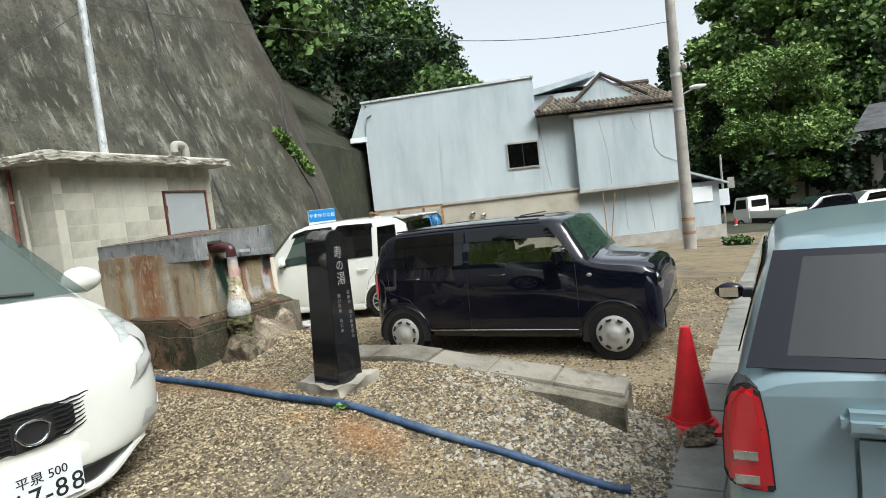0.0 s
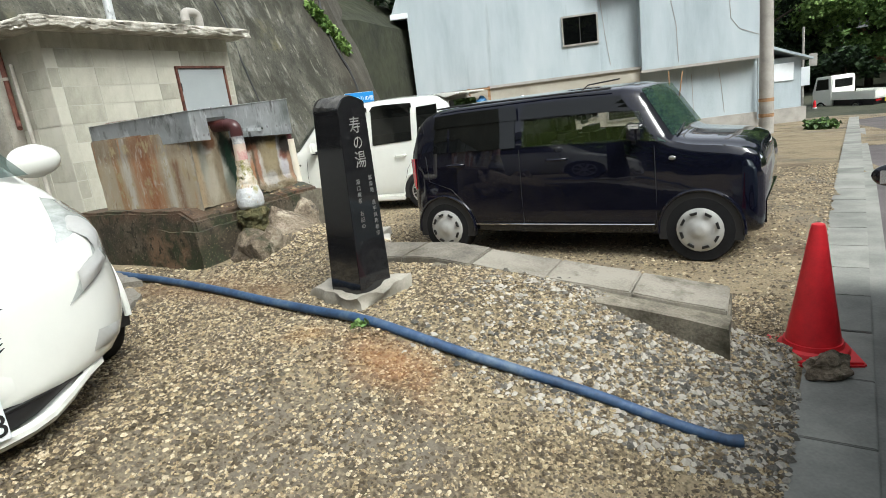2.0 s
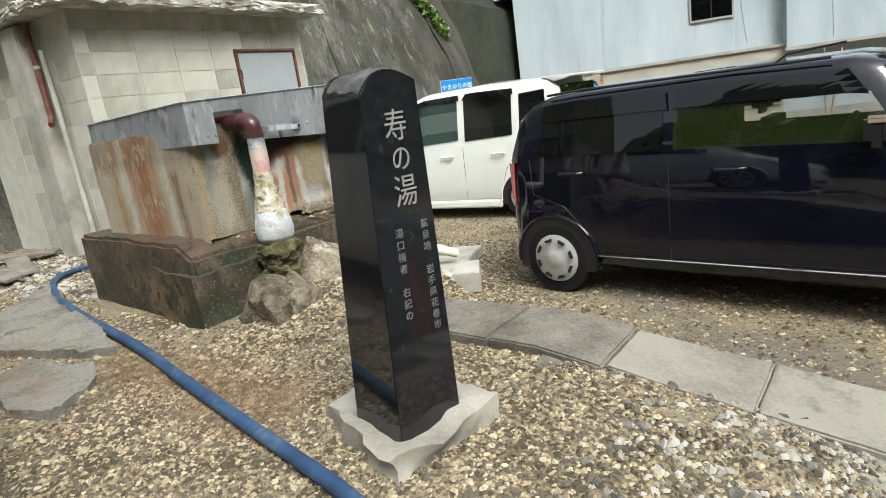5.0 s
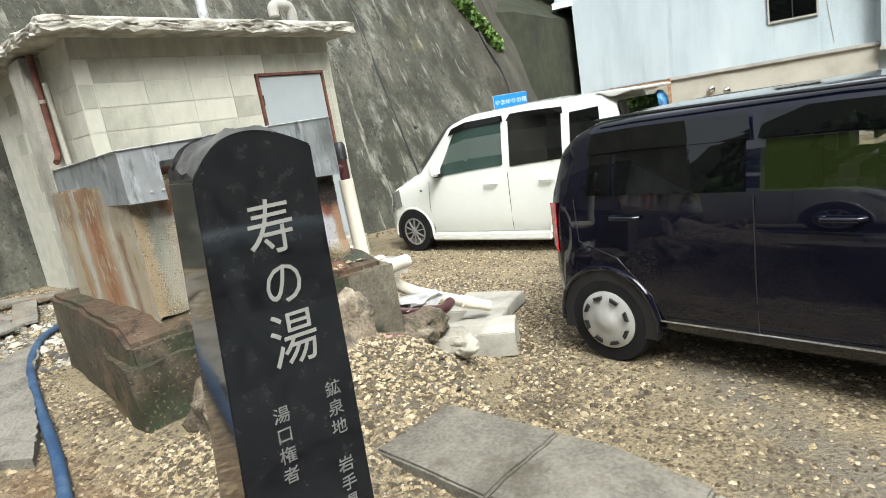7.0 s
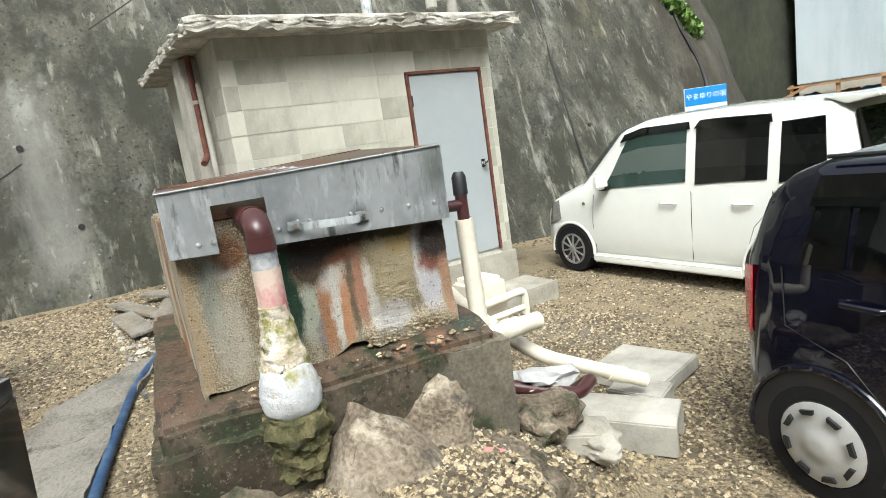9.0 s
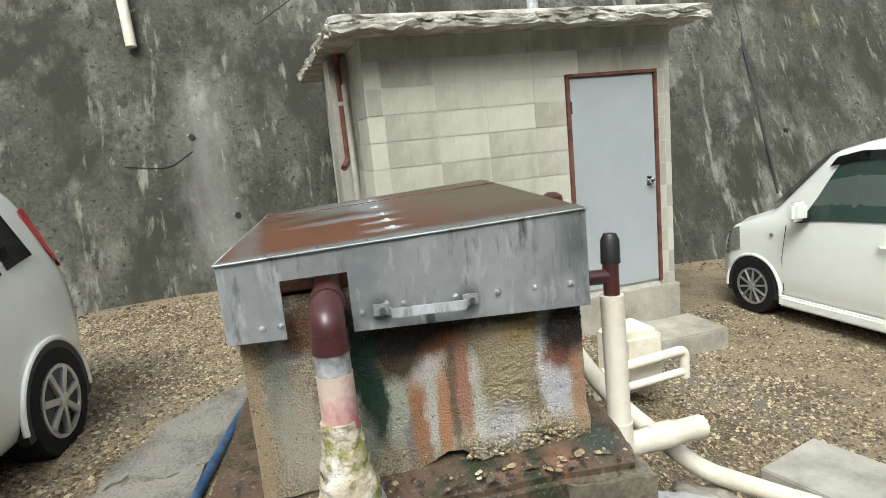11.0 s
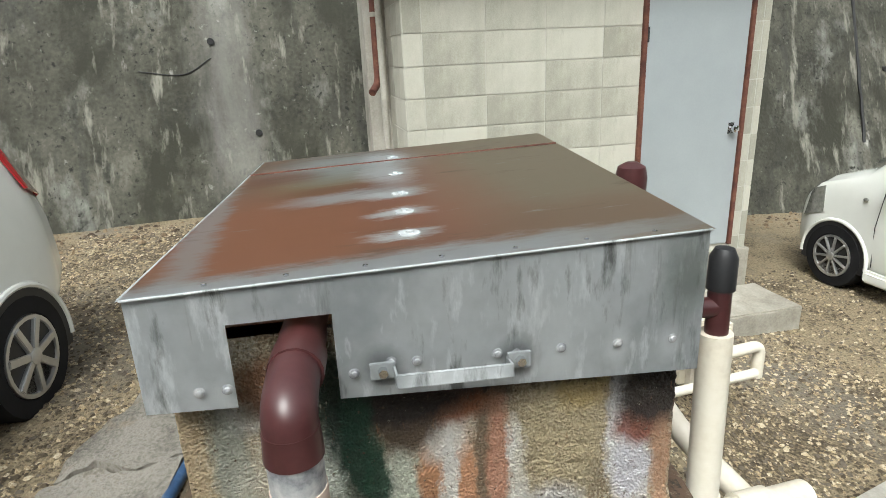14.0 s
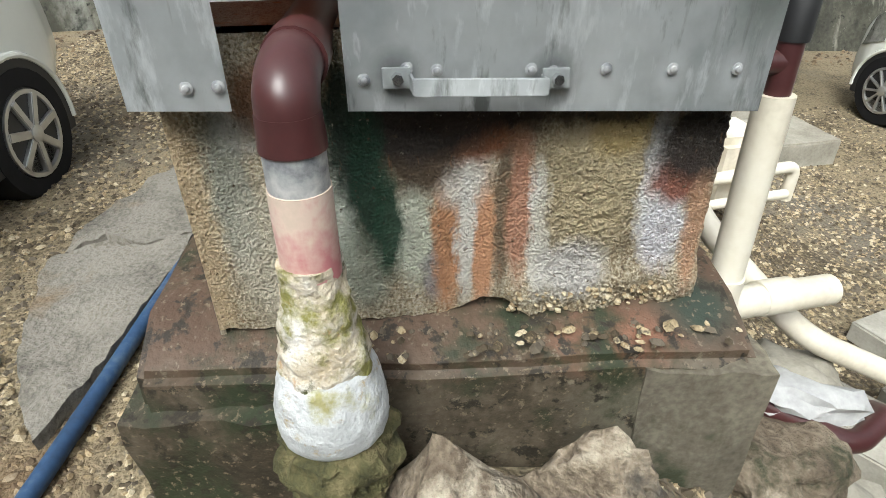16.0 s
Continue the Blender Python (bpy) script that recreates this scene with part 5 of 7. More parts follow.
def white_van():
    car = thing("parked_car", "white tall-bodied kei wagon with dark rear windows", "car", pose(-3.40, 5.95, -0.505, 0, 0, 181))
    t = WAGON
    part("body", car_shell(t, -1.70, 1.695), M_white_paint, car, smooth=True)
    for side in (-1, 1):
        for x in (-1.16, 1.19):
            arch(car, t, x, side, 0.315, M_white_paint, 0.265)
            wheel(car, x, side * 0.742, 0.272, "alloy10", M_rim)
        for a, c, mat in ((-0.30, 0.72, M_glass_green), (-1.06, -0.40, M_glass), (-1.52, -1.16, M_glass)):
            x2 = 0.40 if c > 0.5 else c
            part("side_window", side_patch(t, [(a, 0.10), (c, 0.06), (x2, 0.84), (a + (0.04 if a < -1.4 else 0), 0.88)], side), mat, car, "dark side glass")
        for a, c in ((-0.34, 0.48), (-1.09, -0.38)):
            part("wind_deflector", side_patch(t, [(a, 0.84), (c, 0.84), (c - 0.06, 0.95), (a + 0.01, 0.95)], side, 0.016), M_glass, car)
        seam_line(car, t, [(-0.36, 0.93), (-0.36, 0.6), (-0.35, 0.28)], side, M_black)
        seam_line(car, t, [(-1.11, 0.93), (-1.10, 0.8), (-0.95, 0.62), (-0.88, 0.4)], side, M_black)
        seam_line(car, t, [(0.84, 0.9), (0.86, 0.6), (0.84, 0.28)], side, M_black)
        for x in (-0.12, -0.86):
            part("door_handle", tube([(x - 0.09, side * 0.728, 0.82), (x - 0.07, side * 0.752, 0.82), (x + 0.07, side * 0.752, 0.82), (x + 0.09, side * 0.728, 0.82)], 0.012, 8), M_white_paint, car, smooth=True)
        part("side_skirt", box(-0.85, 0.88, min(side * 0.70, side * 0.762), max(side * 0.70, side * 0.762), 0.15, 0.25, 0.02), M_white_paint, car, smooth=True)
        mir = part("door_mirror", box(0.58, 0.68, min(side * 0.73, side * 0.90), max(side * 0.73, side * 0.90), 0.97, 1.14, 0.03), M_white_paint, car, smooth=True)
        part("mirror_foot", box(0.60, 0.72, min(side * 0.68, side * 0.79), max(side * 0.68, side * 0.79), 0.95, 1.03, 0.015), M_black, mir, "black mirror foot")
        part("headlamp", side_patch(t, [(1.36, 0.25), (1.58, 0.1), (1.55, 0.9), (1.40, 0.95)], side, 0.008, seg=(3, 4)), M_clear_lens, car, "clear headlamp")
        part("side_marker", lump((0.022, 0.01, 0.018), 2, 0.02, 2, at=(0.98, side * 0.725, 0.80)), M_clear_lens, car)
    part("windscreen", screen_patch(t, 0.50, 1.03, 0.03, -0.02), M_glass_green, car, "greenish windscreen")
    part("rear_spoiler", prism([(-1.42, 1.635), (-1.82, 1.62), (-1.83, 1.595), (-1.60, 1.56)], -0.56, 0.56, "y", 0.01), M_white_paint, car, "white roof spoiler", smooth=True)
    part("rear_window", prism([(-1.648, 1.50), (-1.70, 1.14), (-1.712, 1.14), (-1.665, 1.52)], -0.53, 0.53, "y"), M_glass, car, "dark rear window")
    return car


FIT = [
    (-1.95, 0.46, 0.64, 0.86, 1.00, 0.60, 0.60, 0.52), (-1.88, 0.38, 0.62, 0.92, 1.20, 0.74, 0.71, 0.58), (-1.70, 0.32, 0.58, 0.96, 1.42, 0.81, 0.78, 0.62), (-1.52, 0.24, 0.58, 0.96, 1.47, 0.83, 0.79, 0.625), (-1.3, 0.18, 0.57, 0.96, 1.51, 0.845, 0.80, 0.63),
    (-0.4, 0.17, 0.56, 0.94, 1.525, 0.848, 0.80, 0.64), (0.40, 0.17, 0.56, 0.92, 1.47, 0.848, 0.80, 0.63), (1.24, 0.17, 0.56, 0.86, 0.935, 0.845, 0.79, 0.70), (1.38, 0.18, 0.56, 0.82, 0.885, 0.84, 0.78, 0.68),
    (1.55, 0.19, 0.54, 0.765, 0.83, 0.825, 0.76, 0.64), (1.70, 0.19, 0.52, 0.715, 0.775, 0.765, 0.70, 0.58), (1.80, 0.19, 0.50, 0.675, 0.73, 0.69, 0.63, 0.50), (1.87, 0.19, 0.48, 0.64, 0.69, 0.60, 0.54, 0.42), (1.92, 0.19, 0.44, 0.60, 0.645, 0.48, 0.43, 0.33), (1.95, 0.20, 0.42, 0.56, 0.605, 0.36, 0.32, 0.25), (1.96, 0.22, 0.40, 0.52, 0.57, 0.27, 0.24, 0.18)]


def bowed(points, depth=0.012, back=0.05, bulge=0.0, n=14):
    """A trim piece bent round the bonnet's nose: the upper and lower edge are functions of y between y0 and y1."""
    y0, y1, low, high = points
    b = bmesh.new()
    rows = []
    for i in range(n + 1):
        y = y0 + (y1 - y0) * i / n
        x = nose_x(y) + depth
        rows.append([b.verts.new((x + bulge * math.sin(math.pi * k / 4) - back * (k in (0, 4)) * 0.2, y, low(y) + (high(y) - low(y)) * k / 4)) for k in range(5)])
    for r, q in zip(rows, rows[1:]):
        for k in range(4):
            b.faces.new((r[k], q[k], q[k + 1], r[k + 1]))
    bmesh.ops.recalc_face_normals(b, faces=b.faces[:])
    bmesh.ops.solidify(b, geom=b.faces[:], thickness=back)
    return b


def nose_x(y):
    return 1.968 - 0.36 * y * y - 0.5 * max(0.0, abs(y) - 0.35) ** 2


def white_hatch():
    car = thing("parked_car", "white compact hatchback with a mesh grille and silver alloy wheels", "car", pose(-2.36, -1.44, 0.0, 0, 0, -9.5))
    t = FIT
    shell = car_shell(t, -1.95, 1.96)
    skin = BVHTree.FromBMesh(shell)
    part("body", shell, M_white_paint, car, smooth=True)
    for side in (-1, 1):
        for x in (-1.30, 1.20):
            arch(car, t, x, side, 0.335, M_white_paint, 0.29)
            wheel(car, x, side * 0.855, 0.293, "alloy7", M_rim, 0.18)
        for a, c in ((-0.30, 0.80), (-1.16, -0.36)):
            part("side_window", side_patch(t, [(a, 0.10), (c, 0.08), (c - (0.40 if c > 0.5 else 0), 0.84), (a, 0.86)], side), M_glass, car, "dark side glass")
        part("quarter_window", side_patch(t, [(-1.50, 0.2), (-1.22, 0.12), (-1.22, 0.84), (-1.42, 0.8)], side), M_glass, car)
        seam_line(car, t, [(-0.33, 0.9), (-0.33, 0.6), (-0.33, 0.28)], side, M_black)
        seam_line(car, t, [(0.80, 0.88), (0.82, 0.6), (0.80, 0.28)], side, M_black)
        mir = part("door_mirror", lump((0.075, 0.125, 0.085), 7, 0.05, 3, at=(0.82, side * 0.93, 0.99)), M_white_paint, car, "white door mirror", smooth=True)
        corners = [(1.86, side * 0.45, 0.47), (1.63, side * 0.745, 0.60), (1.40, side * 0.775, 0.755), (1.37, side * 0.675, 0.815)]
        lampo = part("headlamp", on_shell(skin, corners, 0.006), M_headlamp, car, "swept-back clear headlamp", smooth=True)
        part("lamp_bowl", on_shell(skin, [(1.74, side * 0.60, 0.585), (1.64, side * 0.70, 0.63), (1.56, side * 0.73, 0.70), (1.60, side * 0.62, 0.72)], 0.012), M_cap, lampo, smooth=True)
        part("indicator", on_shell(skin, [(1.82, side * 0.50, 0.50), (1.72, side * 0.65, 0.565), (1.72, side * 0.63, 0.60), (1.80, side * 0.50, 0.56)], 0.014), M_cap, lampo, smooth=True)
        part("fog_panel", on_shell(skin, [(1.86, side * 0.50, 0.275), (1.76, side * 0.67, 0.28), (1.77, side * 0.66, 0.33), (1.85, side * 0.54, 0.345)], 0.004), M_cap, car, "grey bumper corner inset", smooth=True)
        part("tail_lamp", side_patch(t, [(-1.90, 0.05), (-1.68, 0.1), (-1.62, 0.75), (-1.80, 0.9)], side, 0.012), M_red_lens, car, "red tail lamp")
    part("windscreen", screen_patch(t, 0.42, 1.24, 0.03, -0.02), M_glass_green, car, "sloping windscreen with wipers")
    for y in (-0.45, 0.15):
        part("wiper", tube([(1.22, y + 0.3, 0.975), (1.14, y - 0.25, 1.015)], 0.01, 8), M_black, car)
    # grille, badge, plate
    top = lambda y: 0.545 + 0.05 * y * y
    low = lambda y: 0.375 + 0.10 * step(0.12, 0.42, abs(y))
    gr = part("grille", bowed((-0.43, 0.43, low, top), 0.004), M_black, car, "dark mesh grille", smooth=True)
    for k in range(8):
        f = (k + 0.5) / 8
        bar = [(nose_x(y) + 0.008, y, low(y) + (top(y) - low(y)) * f + 0.004 * (j % 2)) for j, y in enumerate([-0.42 + 0.035 * j for j in range(25)])]
        part("grille_bar", tube(bar, 0.0035, 6), M_tyre, gr)
    part("badge_plate", box(1.965, 1.982, -0.085, 0.085, 0.385, 0.51, 0.012), M_black, gr, smooth=True)
    bd = tube([(1.985, 0.07 * math.cos(a) * (1.0 if math.sin(a) > 0 else 0.85), 0.447 + 0.05 * math.sin(a)) for a in [2 * math.pi * k / 20 for k in range(21)]], 0.006, 8)
    part("badge", bd, M_chrome, car, "chrome outline badge", smooth=True)
    part("lower_intake", bowed((-0.47, 0.47, lambda y: 0.135 + 0.07 * step(0.2, 0.47, abs(y)), lambda y: 0.235 + 0.03 * step(0.2, 0.5, abs(y))), 0.004), M_black, car, "black lower air intake", smooth=True)
    part("intake_bar", bowed((-0.46, 0.46, lambda y: 0.195 + 0.02 * abs(y), lambda y: 0.207 + 0.02 * abs(y)), 0.010, 0.02), M_black, car)
    part("plate_panel", bowed((-0.26, 0.26, lambda y: 0.24, lambda y: 0.335), 0.010, 0.03), M_white_paint, car, smooth=True)
    part("bumper_lip", bowed((-0.56, 0.56, lambda y: 0.09 + 0.10 * step(0.25, 0.56, abs(y)), lambda y: 0.13 + 0.10 * step(0.25, 0.56, abs(y))), 0.016, 0.08), M_white_paint, car, "white lower bumper lip", smooth=True)
    pl = part("number_plate", box(1.984, 1.992, -0.165, 0.165, 0.125, 0.29, 0.003), M_sign_white, car, "white number plate with dark green characters")
    face = Matrix(((0, 0, 1, 1.993), (1, 0, 0, 0), (0, 1, 0, -0.08), (0, 0, 0, 1)))
    for ch, u in zip("67-88", (-0.104, -0.036, 0.016, 0.068, 0.136)):
        lettering("plate_digit", ch, 0.115, M_black, face @ pose(u, 0.257, 0), pl, 0.001)
    lettering("plate_heading", "平泉 500", 0.055, M_black, face @ pose(0.0, 0.335, 0), pl, 0.001)
    return car


MIRA = [
    (-1.72, 0.24, 0.68, 1.10, 1.17, 0.685, 0.685, 0.63), (-1.70, 0.20, 0.68, 1.10, 1.20, 0.715, 0.705, 0.64), (-1.66, 0.18, 0.66, 1.09, 1.23, 0.73, 0.71, 0.635), (-1.55, 0.18, 0.64, 1.08, 1.375, 0.737, 0.71, 0.605), (-1.41, 0.17, 0.62, 1.07, 1.535, 0.738, 0.71, 0.575), (-1.25, 0.17, 0.60, 1.06, 1.56, 0.738, 0.71, 0.575),
    (-0.3, 0.17, 0.58, 1.04, 1.575, 0.738, 0.71, 0.58), (0.3, 0.17, 0.57, 1.02, 1.53, 0.738, 0.71, 0.58), (0.98, 0.17, 0.56, 0.98, 1.04, 0.735, 0.70, 0.62), (1.45, 0.19, 0.55, 0.86, 0.92, 0.71, 0.66, 0.56), (1.69, 0.24, 0.48, 0.58, 0.62, 0.54, 0.52, 0.45)]


def blue_car():
    car = thing("parked_car", "pale blue metallic hatchback seen from behind with tall red tail lamps", "car", pose(3.25, 0.10, -0.60, 0, 0, 80.5))
    t = MIRA
    part("body", car_shell(t, -1.72, 1.69), M_blue_paint, car, smooth=True)
    for side in (-1, 1):
        for x in (-1.14, 1.15):
            arch(car, t, x, side, 0.31, M_blue_paint, 0.265)
            wheel(car, x, side * 0.742, 0.27, "alloy7", M_rim)
        for a, c in ((-0.26, 0.66), (-1.14, -0.34)):
            part("side_window", side_patch(t, [(a, 0.08), (c, 0.06), (c - (0.32 if c > 0.5 else 0), 0.84), (a, 0.86)], side), M_glass, car, "dark side glass")
        mir = part("door_mirror", lump((0.05, 0.088, 0.058), 7, 0.05, 3, at=(0.55, side * 0.845, 1.03)), M_black_paint, car, smooth=True)
        part("mirror_glass", box(0.497, 0.502, min(side * 0.79, side * 0.90), max(side * 0.79, side * 0.90), 1.0, 1.062, 0.002), M_chrome, mir)
        edge = [(0.678, 1.148), (0.645, 1.158), (0.615, 1.135), (0.600, 1.02), (0.592, 0.828), (0.66, 0.826), (0.705, 0.842), (0.722, 0.875), (0.720, 1.00), (0.705, 1.10)]
        part("lamp_gasket", prism([(side * (0.657 + (y - 0.657) * 1.07), 0.99 + (z - 0.99) * 1.03) for y, z in edge], -1.732, -1.58, "x", 0.006), M_black, car, smooth=True)
        tail = part("tail_lamp", prism([(side * y, z) for y, z in edge], -1.752, -1.60, "x", 0.018), M_red_lens, car, "tall red tail lamp", smooth=True)
        for z in (0.945, 0.87):
            part("lamp_window", box(-1.757, -1.745, min(side * 0.622, side * 0.70), max(side * 0.622, side * 0.70), z - 0.022, z + 0.016, 0.006), M_clear_lens, tail, "clear reversing lamp", smooth=True)
        part("mirror_arm", box(0.52, 0.62, min(side * 0.68, side * 0.78), max(side * 0.68, side * 0.78), 0.99, 1.04, 0.01), M_black, mir)
    # tailgate glass and trim
    def gate(y, f, off):
        x = -1.685 + 0.27 * f
        return (x - off, y * (0.645 - 0.092 * f), 1.20 + 0.32 * f)
    def gate_sheet(w, f0, f1, off, thick):
        b = bmesh.new()
        rows = [[b.verts.new(gate(w * (k / 6 - 1), f0 + (f1 - f0) * i / 8, off + 0.02 * (1 - (k / 6 - 1) ** 2))) for k in range(13)] for i in range(9)]
        for r, s in zip(rows, rows[1:]):
            for k in range(12):
                b.faces.new((r[k], r[k + 1], s[k + 1], s[k]))
        bmesh.ops.recalc_face_normals(b, faces=b.faces[:])
        bmesh.ops.solidify(b, geom=b.faces[:], thickness=thick)
        return b
    part("window_border", gate_sheet(1.0, 0.0, 1.0, 0.012, 0.006), M_black_paint, car, "black window border")
    part("rear_window", gate_sheet(0.84, 0.10, 0.93, 0.018, 0.004), M_glass_back, car, "dark glossy rear window")
    part("rear_wiper", tube([(-1.73, 0.30, 1.225), (-1.735, -0.45, 1.23)], 0.009, 8), M_black, car)
    part("tailgate_handle", box(-1.775, -1.68, -0.415, 0.415, 1.025, 1.095, 0.022), M_blue_paint, car, "body-coloured handle moulding", smooth=True)
    part("number_plate_recess", box(-1.732, -1.70, -0.385, 0.385, 0.66, 1.02, 0.012), M_blue_paint, car, smooth=True)
    part("badge", lump((0.010, 0.33, 0.018), 5, 0.02, 3, at=(-1.776, 0.0, 1.066)), M_chrome, car, "long oval chrome garnish", smooth=True)
    part("rear_bumper", box(-1.76, -1.60, -0.68, 0.68, 0.24, 0.50, 0.05), M_blue_paint, car, smooth=True)
    for y in (-0.33, 0.33):
        part("headrest", lump((0.06, 0.13, 0.10), 4, 0.05, 2, at=(-0.35, y, 1.28)), M_black, car, smooth=True)
    return car


black_car()
white_van()
white_hatch()
blue_car()

# ---- fittings of the tank ----
M_crust = material("mineral_crust", [(0.42, 0.34, 0.22), (0.56, 0.50, 0.40), (0.66, 0.64, 0.60)], 0.95, scale=14, fine=120, bump=1.0, depth=0.02)
layer(M_crust, (0.20, 0.19, 0.055), 11, 0.47, 0.58, seed=3.0)
layer(M_crust, (0.06, 0.06, 0.02), 16, 0.58, 0.66, seed=8.0)
layer(M_crust, (0.40, 0.19, 0.04), 9, 0.60, 0.68, seed=6.0)
M_crust_white = material("white_mineral_crust", [(0.34, 0.35, 0.35), (0.47, 0.485, 0.49), (0.58, 0.595, 0.60)], 0.95, scale=14, fine=140, bump=0.9, depth=0.015)
layer(M_crust_white, (0.30, 0.28, 0.13), 10, 0.56, 0.70, seed=3.0)
layer(M_crust_white, (0.34, 0.27, 0.16), 24, 0.58, 0.68, seed=5.0)
M_pink = material("pink_stained_pvc", [(0.42, 0.36, 0.28), (0.55, 0.43, 0.36), (0.42, 0.16, 0.17)], 0.7, scale=7, fine=60, bump=0.2, depth=0.004, stretch=(1, 1, 0.5))
M_band = material("grey_tape_band", [(0.16, 0.17, 0.19), (0.40, 0.41, 0.42), (0.60, 0.60, 0.59)], 0.5, 0.4, scale=22, fine=90, bump=0.3, depth=0.004)
M_moss_foot = material("dark_moss", [(0.025, 0.026, 0.010), (0.07, 0.065, 0.024), (0.17, 0.14, 0.07)], 0.9, scale=14, fine=120, bump=1.0, depth=0.02)
pipe = thing("spring_outlet_pipe", "maroon elbow pipe with a mineral-crusted downpipe", "pipe")
PX, PY = -1.47, 0.872
part("elbow", tube(bend([(-1.95, 0.93, 1.052), (PX, PY, 1.052), (PX, PY, 0.96)], 0.085, 8), 0.043, 20), M_pipe_brown, pipe, "maroon plastic elbow", smooth=True)
part("socket", tube([(PX - 0.085, PY + 0.012, 1.052), (PX - 0.15, PY + 0.02, 1.052)], 0.047, 20), M_pipe_brown, pipe, smooth=True)
part("socket", tube([(PX, PY, 1.012), (PX, PY, 0.962)], [0.044, 0.047], 20), M_pipe_brown, pipe, smooth=True)
part("band", tube([(PX, PY, 0.966), (PX, PY, 0.903)], 0.0435, 20), M_band, pipe, "torn silver tape band", smooth=True)
part("downpipe", tube([(PX, PY, 0.905), (PX, PY, 0.76)], 0.0455, 20), M_pink, pipe, "pink and cream stained pipe", smooth=True)


def crust(profile, seed, amount, seg=44):
    dense = []
    for (r0, z0), (r1, z1) in zip(profile, profile[1:]):
        n = max(2, int(abs(z1 - z0) / 0.008))
        dense += [(r0 + (r1 - r0) * k / n, z0 + (z1 - z0) * k / n) for k in range(n)]
    b = lathe(dense + [profile[-1]], seg)
    for v in b.verts:
        d = Vector((v.co.x, v.co.y, 0))
        v.co += d.normalized() * amount * (noise.noise(v.co * 25 + Vector((seed, 0, 0))) + 0.8 * noise.noise(v.co * 60)) + Vector((0, 0, amount * 0.5 * noise.noise(v.co * 40)))
    bmesh.ops.translate(b, vec=(PX, PY, 0), verts=b.verts[:])
    return b


part("crusted_sleeve", crust([(0.046, 0.785), (0.050, 0.73), (0.062, 0.67), (0.074, 0.62), (0.076, 0.575)], 1, 0.008), M_crust, pipe, "yellow-green mineral crust", smooth=True)
part("crust_bulb", crust([(0.06, 0.60), (0.080, 0.575), (0.094, 0.53), (0.101, 0.48), (0.096, 0.44), (0.075, 0.415), (0.05, 0.41)], 4, 0.004), M_crust_white, pipe, "white rounded mineral bulb", smooth=True)
part("mossy_foot", crust([(0.07, 0.43), (0.10, 0.41), (0.115, 0.37), (0.10, 0.32), (0.08, 0.2)], 8, 0.022), M_moss_foot, pipe, "mossy mineral foot", smooth=True)

# handle, bolts and washers on the cover
hb = prism([(1.05, 0.985), (1.262, 0.972), (1.262, 1.000), (1.05, 1.013)], -1.572, -1.568, "x", 0.0012)
prism([(-1.612, 0.988), (-1.570, 0.988), (-1.570, 1.010), (-1.612, 1.010)], 1.049, 1.053, "y", bm=hb)
prism([(-1.602, 0.975), (-1.570, 0.975), (-1.570, 0.997), (-1.602, 0.997)], 1.259, 1.263, "y", bm=hb)
handle = part("handle", hb, M_galv, lid, "flat bent steel strip handle")
for y, z in ((1.030, 1.004), (1.282, 0.992)):
    part("handle_foot", prism([(y - 0.022, z - 0.016), (y + 0.022, z - 0.018), (y + 0.022, z + 0.014), (y - 0.022, z + 0.016)], -1.614 + 0.058 * (y - 1.03), -1.606 + 0.058 * (y - 1.03), "x", 0.001), M_galv, handle)
    part("handle_bolt", tube([(-1.61 + 0.058 * (y - 1.03), y, z), (-1.594 + 0.058 * (y - 1.03), y, z)], [0.010, 0.009], 6), M_chrome, handle)


def on_front(v, z, out=0.0):
    p = lid_corner(1, v)
    return Vector((p.x + out, p.y, z))


for v, z in ((0.09, 1.0), (0.135, 1.0), (0.345, 1.0), (0.41, 1.015), (0.455, 1.01), (0.60, 1.005), (0.635, 1.0), (0.72, 1.0), (0.83, 0.995), (0.94, 0.99)):
    p = on_front(v, z, 0.004)
    w = ring_disc([(0.010, 0), (0.010, 0.0012), (0.006, 0.002), (0.005, 0.005), (0.001, 0.006)], 12)
    bmesh.ops.transform(w, matrix=Matrix.Translation(p) @ pose(0, 0, 0, 0, 0, 90), verts=w.verts[:])
    part("bolt", w, M_band, lid, "weathered bolt on a dark washer")
for k in range(7):
    p = lid_corner(0.985, 0.12 + 0.13 * k)
    part("screw", lathe([(0.005, 0), (0.005, 0.003), (0.002, 0.004)], 8, centre=(p.x, p.y, lid_top(1, 0.12 + 0.13 * k) + 0.004)), M_chrome, lid)
for u in (0.865, 0.73, 0.59, 0.385, 0.16):
    p = lid_corner(u, 0.455 + 0.01 * u)
    part("washer", lathe([(0.022, 0), (0.022, 0.003), (0.008, 0.004), (0.008, 0.008), (0.002, 0.009)], 14, centre=(p.x, p.y, lid_top(u, 0.43) + 0.007)), M_galv, lid, "corroded bolt washer")
# bent-over rim
rim = [(*lid_corner(1.004, k / 10), lid_top(1, k / 10) + 0.003) for k in range(11)]
part("folded_rim", tube(rim, 0.0025, 8), M_galv, lid)
part("folded_rim", tube([(*lid_corner(k / 10, -0.004), lid_top(k / 10, 0) + 0.003) for k in range(11)], 0.0025, 8), M_galv, lid)

